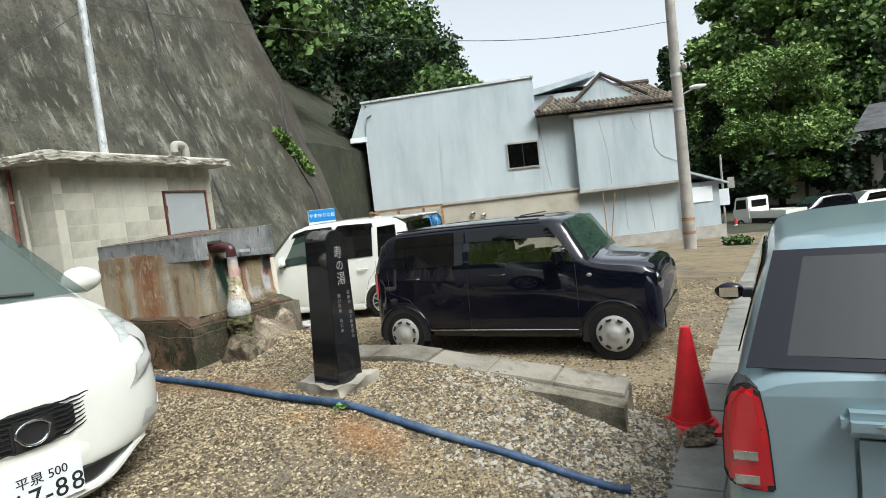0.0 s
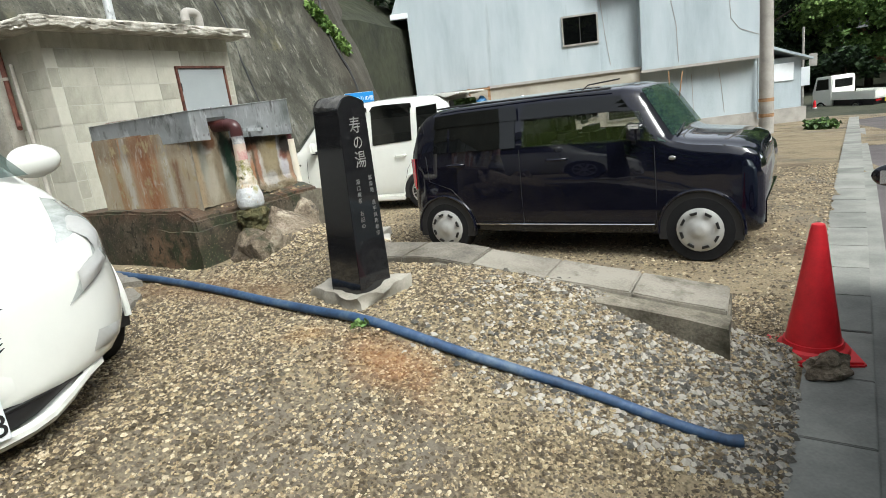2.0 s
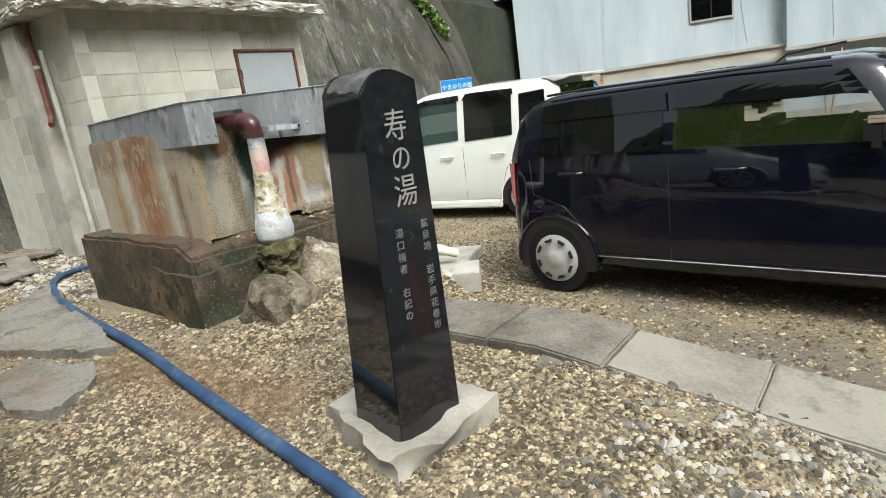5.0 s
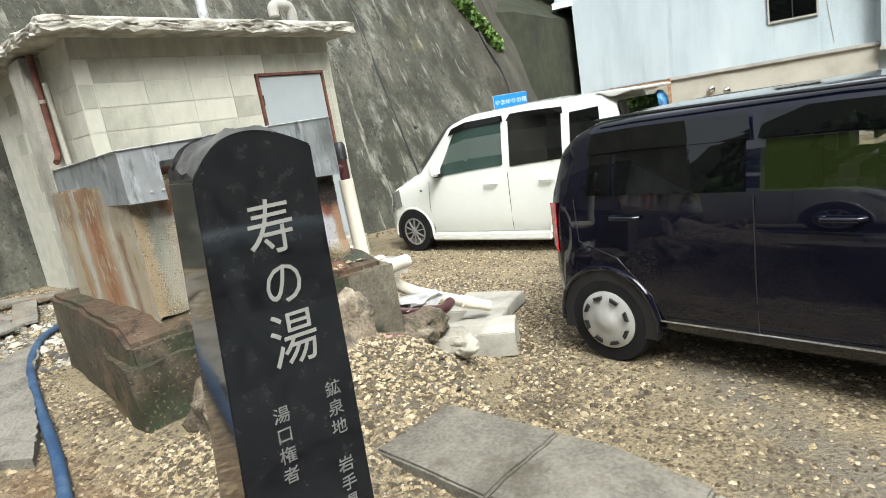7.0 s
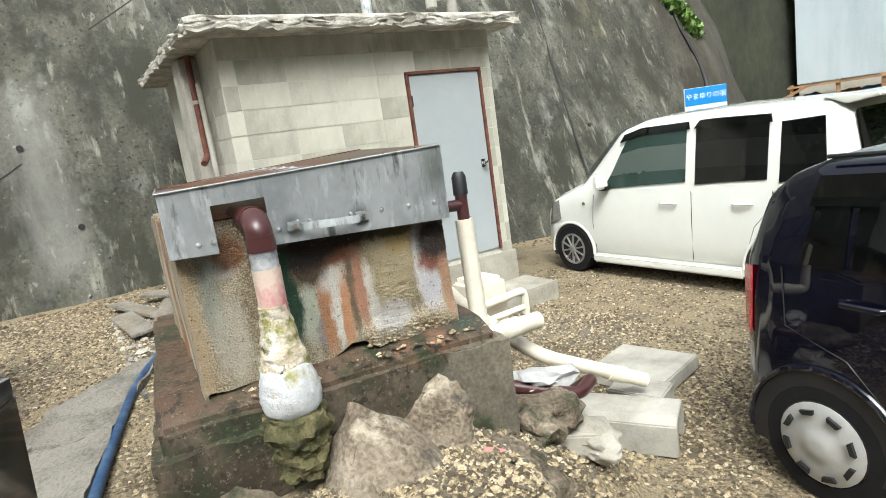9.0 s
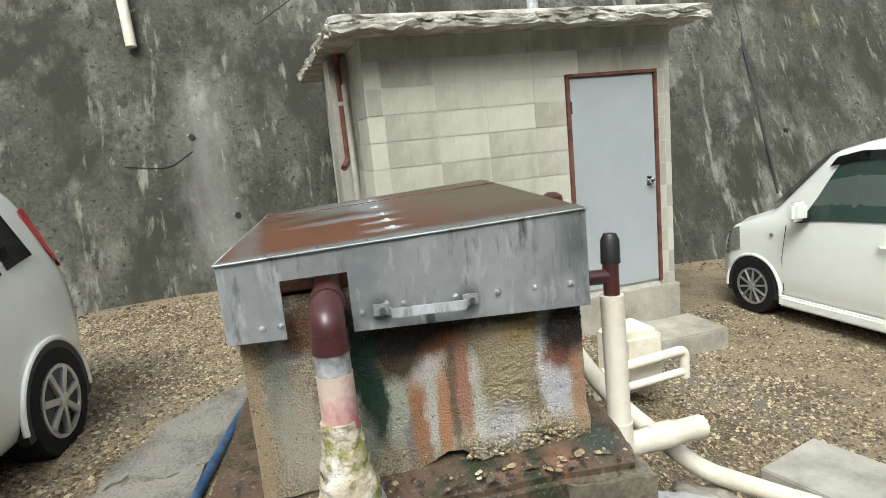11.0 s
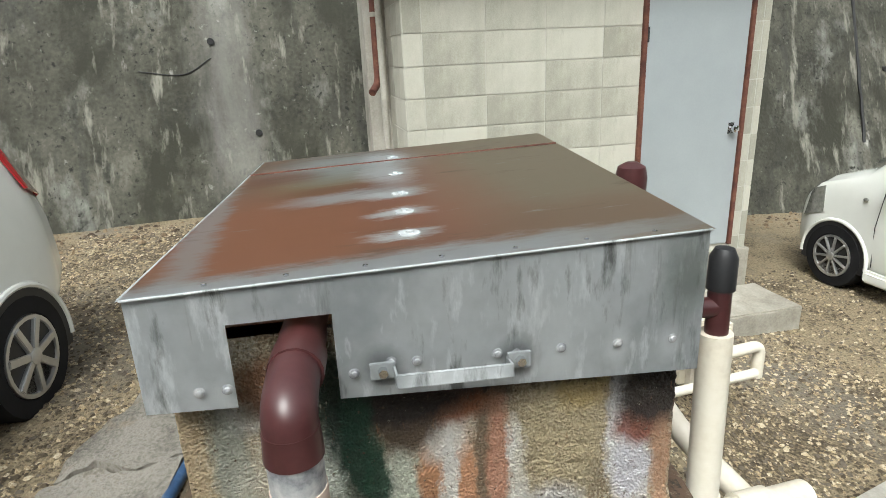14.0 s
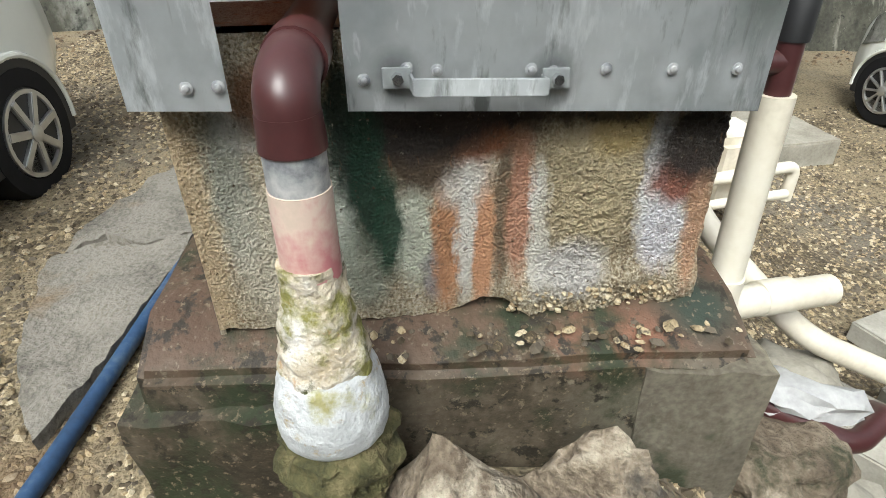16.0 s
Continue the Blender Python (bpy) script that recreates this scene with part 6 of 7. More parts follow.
# cream pipework beside the tank
riser = thing("riser_pipe", "cream plastic riser with a dark brown capped tee", "pipe")
part("pipe", tube([(-1.80, 1.865, 0.86), (-1.78, 1.862, 0.30)], 0.041, 20), M_pipe_white, riser, smooth=True)
part("elbow", tube(bend([(-1.78, 1.862, 0.40), (-1.78, 1.862, 0.30), (-1.80, 2.04, 0.285), (-1.82, 2.24, 0.27)], 0.05), 0.044, 20), M_pipe_white, riser, smooth=True)
part("collar", tube([(-1.80, 1.995, 0.288), (-1.81, 2.10, 0.281)], 0.050, 20), M_pipe_white, riser, smooth=True)
part("tee", tube([(-1.80, 1.866, 0.84), (-1.81, 1.872, 1.0)], 0.028, 16), M_pipe_brown, riser, "dark brown tee", smooth=True)
part("tee_branch", tube([(-1.805, 1.87, 0.925), (-1.83, 1.70, 0.93)], 0.026, 16), M_pipe_brown, riser, smooth=True)
part("cap", tube([(-1.81, 1.873, 0.97), (-1.812, 1.875, 1.05), (-1.812, 1.876, 1.072)], [0.034, 0.033, 0.022], 16), M_black, riser, "black cap", smooth=True)
drain = thing("waste_pipe", "long cream plastic pipe lying over the rubble", "pipe")
part("pipe", tube(bend([(-2.55, 2.0, 0.55), (-2.1, 2.02, 0.33), (-1.86, 2.26, 0.06), (-1.78, 2.72, -0.17), (-1.70, 2.86, -0.24)], 0.12), 0.038, 18), M_pipe_white, drain, smooth=True)
part("collar", tube([(-1.785, 2.66, -0.145), (-1.76, 2.76, -0.19)], 0.045, 18), M_pipe_white, drain, smooth=True)
stub = thing("capped_pipe", "dark brown domed vent cap behind the tank", "pipe")
part("pipe", tube([(-2.42, 1.98, 0.2), (-2.42, 1.98, 1.12)], 0.032, 16), M_pipe_brown, stub, smooth=True)
part("cap", lathe([(0.05, 0), (0.052, 0.05), (0.045, 0.085), (0.02, 0.10)], 18, centre=(-2.42, 1.98, 1.07)), M_pipe_brown, stub, smooth=True)
brown = thing("old_pipe", "dark purple-brown discarded pipe wrapped in pale sheet", "pipe")
part("pipe", tube(bend([(-1.75, 1.86, 0.08), (-1.52, 2.18, -0.02), (-1.60, 2.36, -0.02), (-1.78, 2.34, -0.16)], 0.06), 0.032, 14), M_pipe_brown, brown, smooth=True)
rag = lump((0.10, 0.16, 0.05), 11, 0.5, 3, at=(-1.66, 2.06, 0.06), turn=-30)
whole("plastic_sheet", rag, M_rag, "crumpled grey-white plastic sheet caught on the pipe", "plastic sheet", smooth=True)

jug = thing("plastic_container", "cream square plastic tank with pipe fittings", "container")
part("body", box(-3.38, -3.05, 2.72, 3.02, -0.22, 0.17, 0.04), M_pipe_white, jug, smooth=True)
part("pipe", tube(bend([(-2.95, 2.5, 0.02), (-3.0, 3.12, 0.03), (-3.0, 3.12, -0.15)], 0.05), 0.03, 14), M_pipe_white, jug, smooth=True)
part("pipe", tube(bend([(-2.85, 2.4, -0.06), (-2.9, 3.02, -0.06)], 0.05), 0.024, 14), M_pipe_white, jug, smooth=True)

# ---- loose concrete and rocks ----
m = pose(-2.13, 3.34, -0.445, 1, -1, 12)
b = box(-0.27, 0.27, -0.24, 0.24, -0.05, 0.05, 0.008)
whole("paving_block", b, M_concrete_pale, "square pale granular concrete slab lying on gravel", "concrete slab", m=m)
u = [(-0.15, -0.12), (-0.15, 0.08), (-0.10, 0.12), (0.10, 0.12), (0.15, 0.08), (0.15, -0.12), (0.09, -0.12), (0.09, 0.03), (0.05, 0.06), (-0.05, 0.06), (-0.09, 0.03), (-0.09, -0.12)]
b = prism([(q[0], 0.85 * q[1]) for q in u], -0.32, 0.32, "y", 0.006)
whole("gutter_channel", b, M_concrete_pale, "upturned U-shaped concrete gutter channel", "concrete channel", m=pose(-1.72, 2.63, -0.395, 0, 0, -60))
whole("concrete_block", box(-0.16, 0.16, -0.10, 0.10, -0.07, 0.07, 0.008), M_concrete_pale, "small pale concrete block beside the channel", "concrete block", m=pose(-1.80, 2.92, -0.39, 3, 0, 18))
whole("concrete_block", box(-0.22, 0.22, -0.09, 0.09, -0.05, 0.05, 0.008), M_concrete, "grey concrete block in the rubble", "concrete block", m=pose(-1.52, 2.06, -0.18, 4, 8, 60))
whole("door_step", box(-4.45, -3.95, 3.35, 4.34, -0.6, -0.32, 0.012, cuts=6, rough=0.008), M_concrete, "flat concrete doorstep slab before the hut", "doorstep")


def rock(size, seed, at, turn, mat, label, rough=0.3, sub=4):
    b = lump(size, seed, rough, sub)
    for v in b.verts:
        q = v.co * 7 + Vector((seed, 0, 0))
        ridge = abs(noise.noise(q)) + 0.5 * abs(noise.noise(q * 2.3))
        v.co *= 1 - 0.22 * ridge
        v.co += 0.010 * noise.noise_vector(v.co * 22) + 0.006 * noise.noise_vector(v.co * 55)
    return whole("rock", b, mat, label, "rock", smooth=True, m=Matrix.Translation(at) @ pose(0, 0, 0, *turn), group="rocks before the tank")




def hull_rock(points, mat, label, seed, cuts=6):
    """A broken block: the hull of its corners, with worn edges and a rough skin."""
    b = bmesh.new()
    for q in points:
        b.verts.new(q)
    bmesh.ops.convex_hull(b, input=b.verts[:])
    bmesh.ops.delete(b, geom=[v for v in b.verts if not v.link_faces], context="VERTS")
    bmesh.ops.subdivide_edges(b, edges=b.edges[:], cuts=cuts, use_grid_fill=True)
    bmesh.ops.triangulate(b, faces=b.faces[:])
    bmesh.ops.smooth_vert(b, verts=b.verts[:], factor=0.5, use_axis_x=True, use_axis_y=True, use_axis_z=True)
    for v in b.verts:
        q = v.co + Vector((seed, 0, 0))
        v.co += 0.030 * noise.noise_vector(q * 5) + 0.014 * noise.noise_vector(q * 13) + 0.007 * noise.noise_vector(q * 34)
    return whole("rock", b, mat, label, "rock", smooth=True, group="rocks before the tank")


hull_rock([(-1.47, 1.05, 0.40), (-1.38, 1.14, 0.36), (-1.24, 1.00, 0.27), (-1.48, 0.90, 0.12), (-1.36, 0.80, 0.02), (-1.02, 0.74, -0.03), (-0.74, 0.94, -0.05), (-0.72, 1.20, -0.06), (-1.02, 1.40, -0.05), (-1.33, 1.38, 0.06), (-0.98, 1.04, 0.12), (-1.4, 0.9, -0.3), (-0.8, 1.0, -0.3), (-1.3, 1.3, -0.3)], M_rock_pale, "large pointed brown rock with a pale worn crust", 2.0, 8)
rock((0.20, 0.15, 0.22), 5, (-1.22, 0.66, 0.10), (10, -20, 30), M_rock, "brown angular rock below the outlet pipe")
rock((0.16, 0.045, 0.20), 9, (-1.36, 1.33, 0.18), (-8, 10, 60), M_rock_pale, "leaning thin grey rock slab", 0.2)
rock((0.20, 0.15, 0.10), 13, (-1.20, 1.52, 0.0), (0, 12, 40), M_rock, "flat reddish rock by the plinth corner")
rock((0.13, 0.10, 0.08), 17, (-0.92, 1.42, 0.0), (0, 0, 10), M_rock, "small brown rock in the gravel")
rock((0.15, 0.2, 0.10), 21, (-1.55, 1.98, -0.06), (0, 0, 10), M_rock, "pale broken rock beside the plinth")
rock((0.12, 0.16, 0.08), 23, (-1.42, 2.16, -0.2), (0, 0, 70), M_concrete, "broken concrete lump in the rubble")
rock((0.16, 0.12, 0.09), 24, (-1.85, 2.30, -0.12), (0, 0, 20), M_concrete, "broken concrete lump in the rubble")
rock((0.12, 0.08, 0.055), 31, (2.25, 0.60, -0.47), (8, -10, 25), M_rock, "grey-brown stone weighing down the cone")
part("front_block", weathered([(-1.63, 0.44), (-1.56, 0.84), (-2.05, 0.92), (-2.1, 0.50)], -0.15, 0.34, 0.015), M_base, base, "rust-brown side block", smooth=True)
part("corner_post", weathered([(-1.50, 1.50), (-1.44, 1.76), (-1.70, 1.80), (-1.74, 1.54)], -0.35, 0.405, 0.014), M_damp, base, "paler concrete corner", smooth=True)

# broken concrete paving beside the hose
paving = thing("broken_paving", "cracked worn concrete paving set in the gravel beside the hose", "paving slab")
for pts, dz in (([(-3.95, 0.66), (-3.55, 0.60), (-3.20, 0.47), (-2.86, 0.36), (-2.80, 0.18), (-2.88, 0.02), (-2.80, -0.12), (-3.05, -0.07), (-3.40, 0.06), (-3.70, 0.33)], 0.035),
                ([(-2.83, 0.355), (-2.45, 0.275), (-2.10, 0.20), (-1.88, 0.10), (-2.02, 0.02), (-2.22, -0.05), (-2.45, -0.10), (-2.76, -0.15), (-2.84, 0.02), (-2.77, 0.18)], 0.042),
                ([(-2.20, -0.30), (-2.26, -0.12), (-2.02, -0.09), (-1.83, -0.03), (-1.66, -0.08), (-1.55, -0.17), (-1.43, -0.36), (-1.65, -0.43), (-1.95, -0.38)], 0.03)):
    cx, cy = sum(q[0] for q in pts) / len(pts), sum(q[1] for q in pts) / len(pts)
    b = weathered(pts, ground_z(cx, cy) - 0.06, ground_z(cx, cy) + dz, 0.020, 0.12)
    part("paving_piece", b, M_paving, paving, smooth=True)

# flat concrete-coloured pieces standing in for grey rubble at the wall foot
for k, (x, y, a) in enumerate(((-5.6, 0.75, 20), (-5.2, 0.95, -15), (-5.9, 1.1, 50), (-5.0, 0.62, 8))):
    whole("rubble_piece", box(-0.45 + 0.06 * k, 0.45, -0.09, 0.09, -0.012, 0.012, 0.004), M_paving, "flat piece standing in for grey rubble by the wall foot", "board", group="boards by the wall", m=pose(x, y, ground_z(x, y) + 0.05 + 0.012 * k, 3 * k - 4, 3, a))

# granular crust along the foot of the tank front
b = bmesh.new()
for k in range(150):
    v = 0.60 + 0.38 * random.random()
    p = tank.matrix_basis @ Vector((0.012 + 0.022 * random.random(), v, 0.475 + 0.02 * noise.noise((v * 9, 0, 0)) + 0.05 * random.random()))
    s = 0.003 + 0.005 * random.random()
    lump((s, s, s * 0.8), k, 0.3, 1, b, p, 20 * k)
M_tan_grain = material("tan_mineral_grains", [(0.22, 0.16, 0.09), (0.36, 0.29, 0.18), (0.46, 0.40, 0.28)], 0.95, scale=30, bump=0.4, depth=0.004, island=0.5)
crust_ob = part("crust_edge", b, M_tan_grain, None, "tan granular crust at the tank foot", smooth=True)
crust_ob.parent = tank
crust_ob.matrix_parent_inverse = tank.matrix_basis.inverted()
crust_ob["kind"] = "stuff"

# ---- hose ----
hp = [(-4.35, 1.25), (-4.22, 0.85), (-3.55, 0.55), (-2.76, 0.36), (-1.75, 0.16), (-1.05, -0.01), (-0.55, -0.11), (-0.13, -0.20), (0.24, -0.30), (0.69, -0.28), (0.90, -0.25), (1.27, -0.20), (1.58, -0.18), (1.80, -0.15)]
b = tube(smooth_path([(x, y, ground_z(x, y) + 0.027) for x, y in hp], 8), 0.024, 14)
hose = thing("hose", "faded blue flat-laid plastic hose across the gravel", "hose")
part("hose_line", b, M_hose, hose, smooth=True)
part("hose_end", tube([(1.79, -0.151, ground_z(1.79, -0.151) + 0.027), (1.85, -0.144, ground_z(1.85, -0.144) + 0.03)], [0.025, 0.029], 14), M_hose, hose, "cut open hose end", smooth=True)
whole("rag", lump((0.035, 0.018, 0.010), 41, 0.5, 3, at=(-1.20, 1.45, 0.13), turn=40), plain("pink_rag", (0.42, 0.16, 0.15), 0.9, wear=0.3), "small pink scrap of cloth between the rocks", "rag", smooth=True)

# ---- cone ----
cone = thing("traffic_cone", "red plastic traffic cone on a square base", "traffic cone", pose(2.21, 0.86, -0.53, 0, 1, 10))
part("base", box(-0.19, 0.19, -0.19, 0.19, 0.0, 0.035, 0.012), M_red, cone, smooth=True)
part("skirt", lathe([(0.175, 0.03), (0.165, 0.055), (0.145, 0.065), (0.14, 0.09)], 28), M_red, cone, smooth=True)
part("shaft", lathe([(0.135, 0.07), (0.09, 0.34), (0.038, 0.68), (0.030, 0.715), (0.018, 0.72)], 28), M_red, cone, smooth=True)
part("second_base", box(-0.20, 0.20, -0.18, 0.2, -0.03, 0.0, 0.01), M_red, cone)

# ---- hut extras ----
goose = thing("vent_pipe", "grey plastic gooseneck vent on the hut roof", "vent pipe")
part("pipe", tube(bend([(-4.62, 3.95, 2.3), (-4.62, 3.95, 2.58), (-4.62, 3.72, 2.58), (-4.62, 3.72, 2.46)], 0.09), 0.055, 16), M_pole, goose, smooth=True)
mast = thing("steel_mast", "slim galvanised pole standing on the hut roof", "pole")
part("pole", tube([(-6.1, 3.8, 2.3), (-6.1, 3.8, 5.15)], 0.06, 16), M_galv, mast, smooth=True)
part("cap", lathe([(0.068, 0), (0.068, 0.02), (0.02, 0.04)], 14, centre=(-6.1, 3.8, 5.15)), M_galv, mast)
whole("cable", tube([Vector((-6.1, 3.8, 4.9)).lerp(Vector((-7.2, 1.0, 2.9)), k / 10) - Vector((0, 0, 0.15 * math.sin(math.pi * k / 10))) for k in range(11)], 0.008, 6), M_black, "thin grey stay wire from the mast", "cable")
whole("cable", tube([Vector((-6.1, 3.8, 5.0)).lerp(Vector((2.98, 17.5, 6.2)), k / 24) - Vector((0, 0, 0.6 * math.sin(math.pi * k / 24))) for k in range(25)], 0.009, 6), M_black, "thin overhead wire to the utility pole", "cable")
dp = thing("downpipe", "dull brown roof drain pipe on the hut side", "downpipe")
part("pipe", tube(bend([(-5.05, 1.50, 2.2), (-5.05, 1.50, 1.36), (-4.95, 1.44, 1.30)], 0.05), 0.026, 14), M_rust, dp, smooth=True)
part("lower_pipe", tube([(-4.93, 1.52, 1.95), (-4.90, 1.52, -0.3)], 0.024, 14), M_concrete_pale, dp, "pale grey lower pipe", smooth=True)
part("bracket", tube([(-5.05, 1.50, 1.80), (-5.05, 1.50, 1.83)], 0.034, 14), M_concrete_pale, dp)
part("pilaster", box(-5.5, -5.15, 1.44, 1.62, -0.3, 2.2, 0.01), M_concrete_pale, hut, "pale grey plastered pilaster")
stubp = tube([wall_point(-0.40, 2.85), Vector(wall_point(-0.42, 3.3)) + Vector((0.08, 0, 0)), Vector(wall_point(-0.45, 3.7)) + Vector((0.1, 0, 0))], 0.06, 12)
bmesh.ops.translate(stubp, vec=(0.08, 0, 0), verts=stubp.verts[:])
whole("wall_pipe", stubp, M_pipe_white, "white plastic drain stub hanging on the slope wall", "pipe", smooth=True)
for y, z in ((0.11, 1.77), (0.49, 0.84), (8.6, 1.1)):
    p = Vector(wall_point(y, z))
    whole("weep_hole", tube([p + Vector((-0.05, 0, 0)), p + Vector((0.035, 0, -0.005))], 0.035, 14), M_dark, "dark round weep-hole pipe in the wall", "drain hole", group="weep holes in the wall")

# cracks in the slope wall: open joints with dark beds
def crack(points, r, label):
    path = [Vector(wall_point(y, z)) + Vector((0.01, 0.05 * noise.noise((z * 3, y, 0)), 0)) for y, z in points]
    path = smooth_path(path, 6)
    path = [p + Vector((0, 0.03 * noise.noise(p * 4), 0)) for p in path]
    whole("wall_crack", tube(path, [r * (0.6 + 0.6 * abs(noise.noise(p * 3))) for p in path], 6), M_dark, label, "crack", kind="structure")


crack([(8.1, 0.2), (8.15, 1.3), (8.2, 2.4), (8.35, 3.6), (8.2, 5.1), (8.4, 6.3), (8.45, 7.4), (8.6, 9.5)], 0.028, "long dark upright crack in the slope wall")
crack([(12.3, 1.0), (12.4, 2.0), (12.2, 3.2), (12.6, 4.4), (12.9, 5.2)], 0.05, "rough dark joint across the slope wall")
crack([(-0.6, 1.5), (-0.2, 1.45), (0.1, 1.6)], 0.008, "fine crack in the slope wall")

# concrete blocks of the hut: bond of whole and half blocks
course, length = 0.197, 0.41
shared = {}


def block_mesh(w, face):
    key = (round(w, 3), face)
    if key not in shared:
        bm = box(-0.02, 0.006, 0.003, w - 0.003, 0.003, course - 0.003, 0.003) if face == "front" else box(0.003, w - 0.003, -0.006, 0.02, 0.003, course - 0.003, 0.003)
        shared[key] = mesh_of("block", bm, M_block)
    return shared[key]


def lay(face, lo, hi, z0, rows, start, gaps=()):
    for r in range(rows):
        z = z0 + course * r
        p = start
        while p < hi - 0.01:
            a, e = max(p, lo), min(p + length, hi)
            p += length
            pieces = [(a, e)]
            for g0, g1, top in gaps:
                if z + course / 2 < top:
                    pieces = [q for s, t in pieces for q in ((s, min(t, g0)), (max(s, g1), t)) if q[1] - q[0] > 0.03]
            for s, t in pieces:
                if t - s > 0.03:
                    ob = new("block", block_mesh(t - s, face))
                    ob.parent = hut
                    ob.location = (HX, s, z) if face == "front" else (s, HY0, z)


lay("front", HY0, HY1, -0.113, 11, 1.31, [(DY0, DY1, 1.88)])
lay("side", -6.4, HX, -0.113, 11, -6.55)

# ---- blue-grey house across the yard ----
HOUSE = pose(-6.55, 20.0, 0, 0, 0, 20.3)
house = thing("house", "two-storey pale blue-grey stucco house with beige ground floor", "house", HOUSE)
GZ = -1.75
# main block: sloping flat top, upper storey
b = prism([(-2.66, 1.30), (4.48, 1.30), (4.48, 6.04), (-2.66, 5.76)], 0.0, 7.0, "y")
part("wall", b, M_siding, house, "pale blue-grey stucco with dark streaks")
part("wall", prism([(-2.62, GZ), (5.93, GZ), (5.93, 1.30), (-2.62, 1.30)], 0.03, 7.0, "y"), M_beige, house, "beige ground-floor wall")
part("roof_edge", prism([(-2.72, 5.76), (4.52, 6.04), (4.52, 6.12), (-2.72, 5.84)], -0.06, 7.1, "y"), M_galv, house)
part("string_course", box(0.2, 5.96, -0.05, 0.03, 1.22, 1.32), M_pole, house)
part("eave", prism([(-2.66, 5.70), (-3.26, 4.36), (-3.26, 4.26), (-2.60, 4.45)], 0.0, 7.0, "y"), M_siding, house, "sloping side eave")
part("eave_board", box(-3.30, -2.62, -0.06, 0.0, 4.20, 4.40), M_sign_white, house, "white eave board")
# right wing
part("wall", box(4.48, 10.35, 0.25, 7.0, GZ, 4.45), M_siding, house)
bay = part("bay", box(5.96, 10.25, -0.20, 0.25, 1.16, 4.22, 0.01), M_siding, house, "projecting upper bay")
part("bay_sill", box(5.92, 10.29, -0.24, 0.25, 1.06, 1.16), M_pole, house)
part("bay_roof", prism([(5.8, 4.22), (10.5, 4.22), (10.5, 4.34), (5.8, 4.34)], -0.30, 0.3, "y"), M_pole, house)
part("plinth", box(4.6, 12.1, 0.18, 0.30, GZ, -0.92), M_pole, house)
# upper shed roof with white fascia
b = prism([(4.40, 5.45), (7.45, 6.05), (7.45, 6.25), (4.40, 5.72)], 1.2, 6.0, "y")
part("shed_roof", b, M_siding, house, "white fascia shed roof")
part("wall", box(4.5, 7.3, 1.4, 6.0, 4.3, 5.5), M_siding, house)
# gabled tile roof
RE, RR, RY = 4.50, 5.72, 2.6
slope = RR - RE
bm = prism([(4.45, RE - 0.08), (10.55, RE - 0.08), (10.55, RE), (4.45, RE)], -0.45, 4.2, "y")
part("roof_board", bm, M_dark, house)
tiles = part("tile_roof", prism([(-0.45, RE - 0.04), (RY, RR - 0.04), (4.2, RE - 0.04)], 5.6, 10.2, "x"), M_tile_roof, house, "brown weathered tile roof")
tile = mesh_of("roof_tile", tube([(0, 0, 0), (0, 0.34, 0.135)], 0.075, 6), M_tile_roof)
for r in range(9):
    y = -0.5 + 0.32 * r
    z = RE + (y + 0.45) / (RY + 0.45) * slope
    k0, k1 = 4.45 + 0.16 * r, 10.55 - 0.04 * r
    n = int((k1 - k0) / 0.19)
    for k in range(n):
        ob = new("roof_tile", tile)
        ob.parent = tiles
        ob.location = (k0 + 0.19 * k + 0.02 * noise.noise((k, r, 0)), y, z + 0.015 * noise.noise((k * 3.1, r, 2)))
        if len(tiles.children) > 290:
            break
part("roof_ridge", tube([(5.7, RY, RR + 0.05), (10.2, RY, RR + 0.05)], 0.12, 8), M_tile_roof, house)
part("gable_ridge", tube([(4.5, -0.45, RE + 0.06), (5.9, RY - 0.4, RR - 0.05)], 0.10, 8), M_tile_roof, house)
# cut-in gable over the front
part("gable", prism([(6.2, RE + 0.35), (8.9, RE + 0.30), (7.4, RR + 0.15)], 0.4, 2.4, "y"), M_siding, house)
part("gable_edge", tube([(6.1, 0.35, RE + 0.32), (7.4, 0.35, RR + 0.22), (9.3, 0.35, RE + 0.42)], 0.09, 8), M_tile_roof, house)


def house_window(u0, u1, z0, z1, panes, y=0.0, parent=house):
    w = part("window", box(u0, u1, y - 0.02, y + 0.12, z0, z1), M_dark, parent, "dark aluminium window")
    fr = box(u0 - 0.05, u1 + 0.05, y - 0.06, y + 0.02, z0 - 0.06, z0)
    box(u0 - 0.05, u1 + 0.05, y - 0.06, y + 0.02, z1, z1 + 0.06, bm=fr)
    box(u0 - 0.05, u0, y - 0.06, y + 0.02, z0, z1, bm=fr)
    box(u1, u1 + 0.05, y - 0.06, y + 0.02, z0, z1, bm=fr)
    part("window_frame", fr, M_pole, w)
    for k in range(panes):
        a = u0 + (u1 - u0) * k / panes
        part("pane", box(a + 0.02, a + (u1 - u0) / panes - 0.02, y - 0.035, y - 0.025, z0 + 0.02, z1 - 0.02), M_glass, w)


house_window(3.16, 4.47 - 0.06, 2.44, 3.41, 2)
house_window(1.34, 4.25, -0.35, 0.32, 3, 0.03)
house_window(4.67, 5.85, -0.55, 0.28, 2, 0.03)
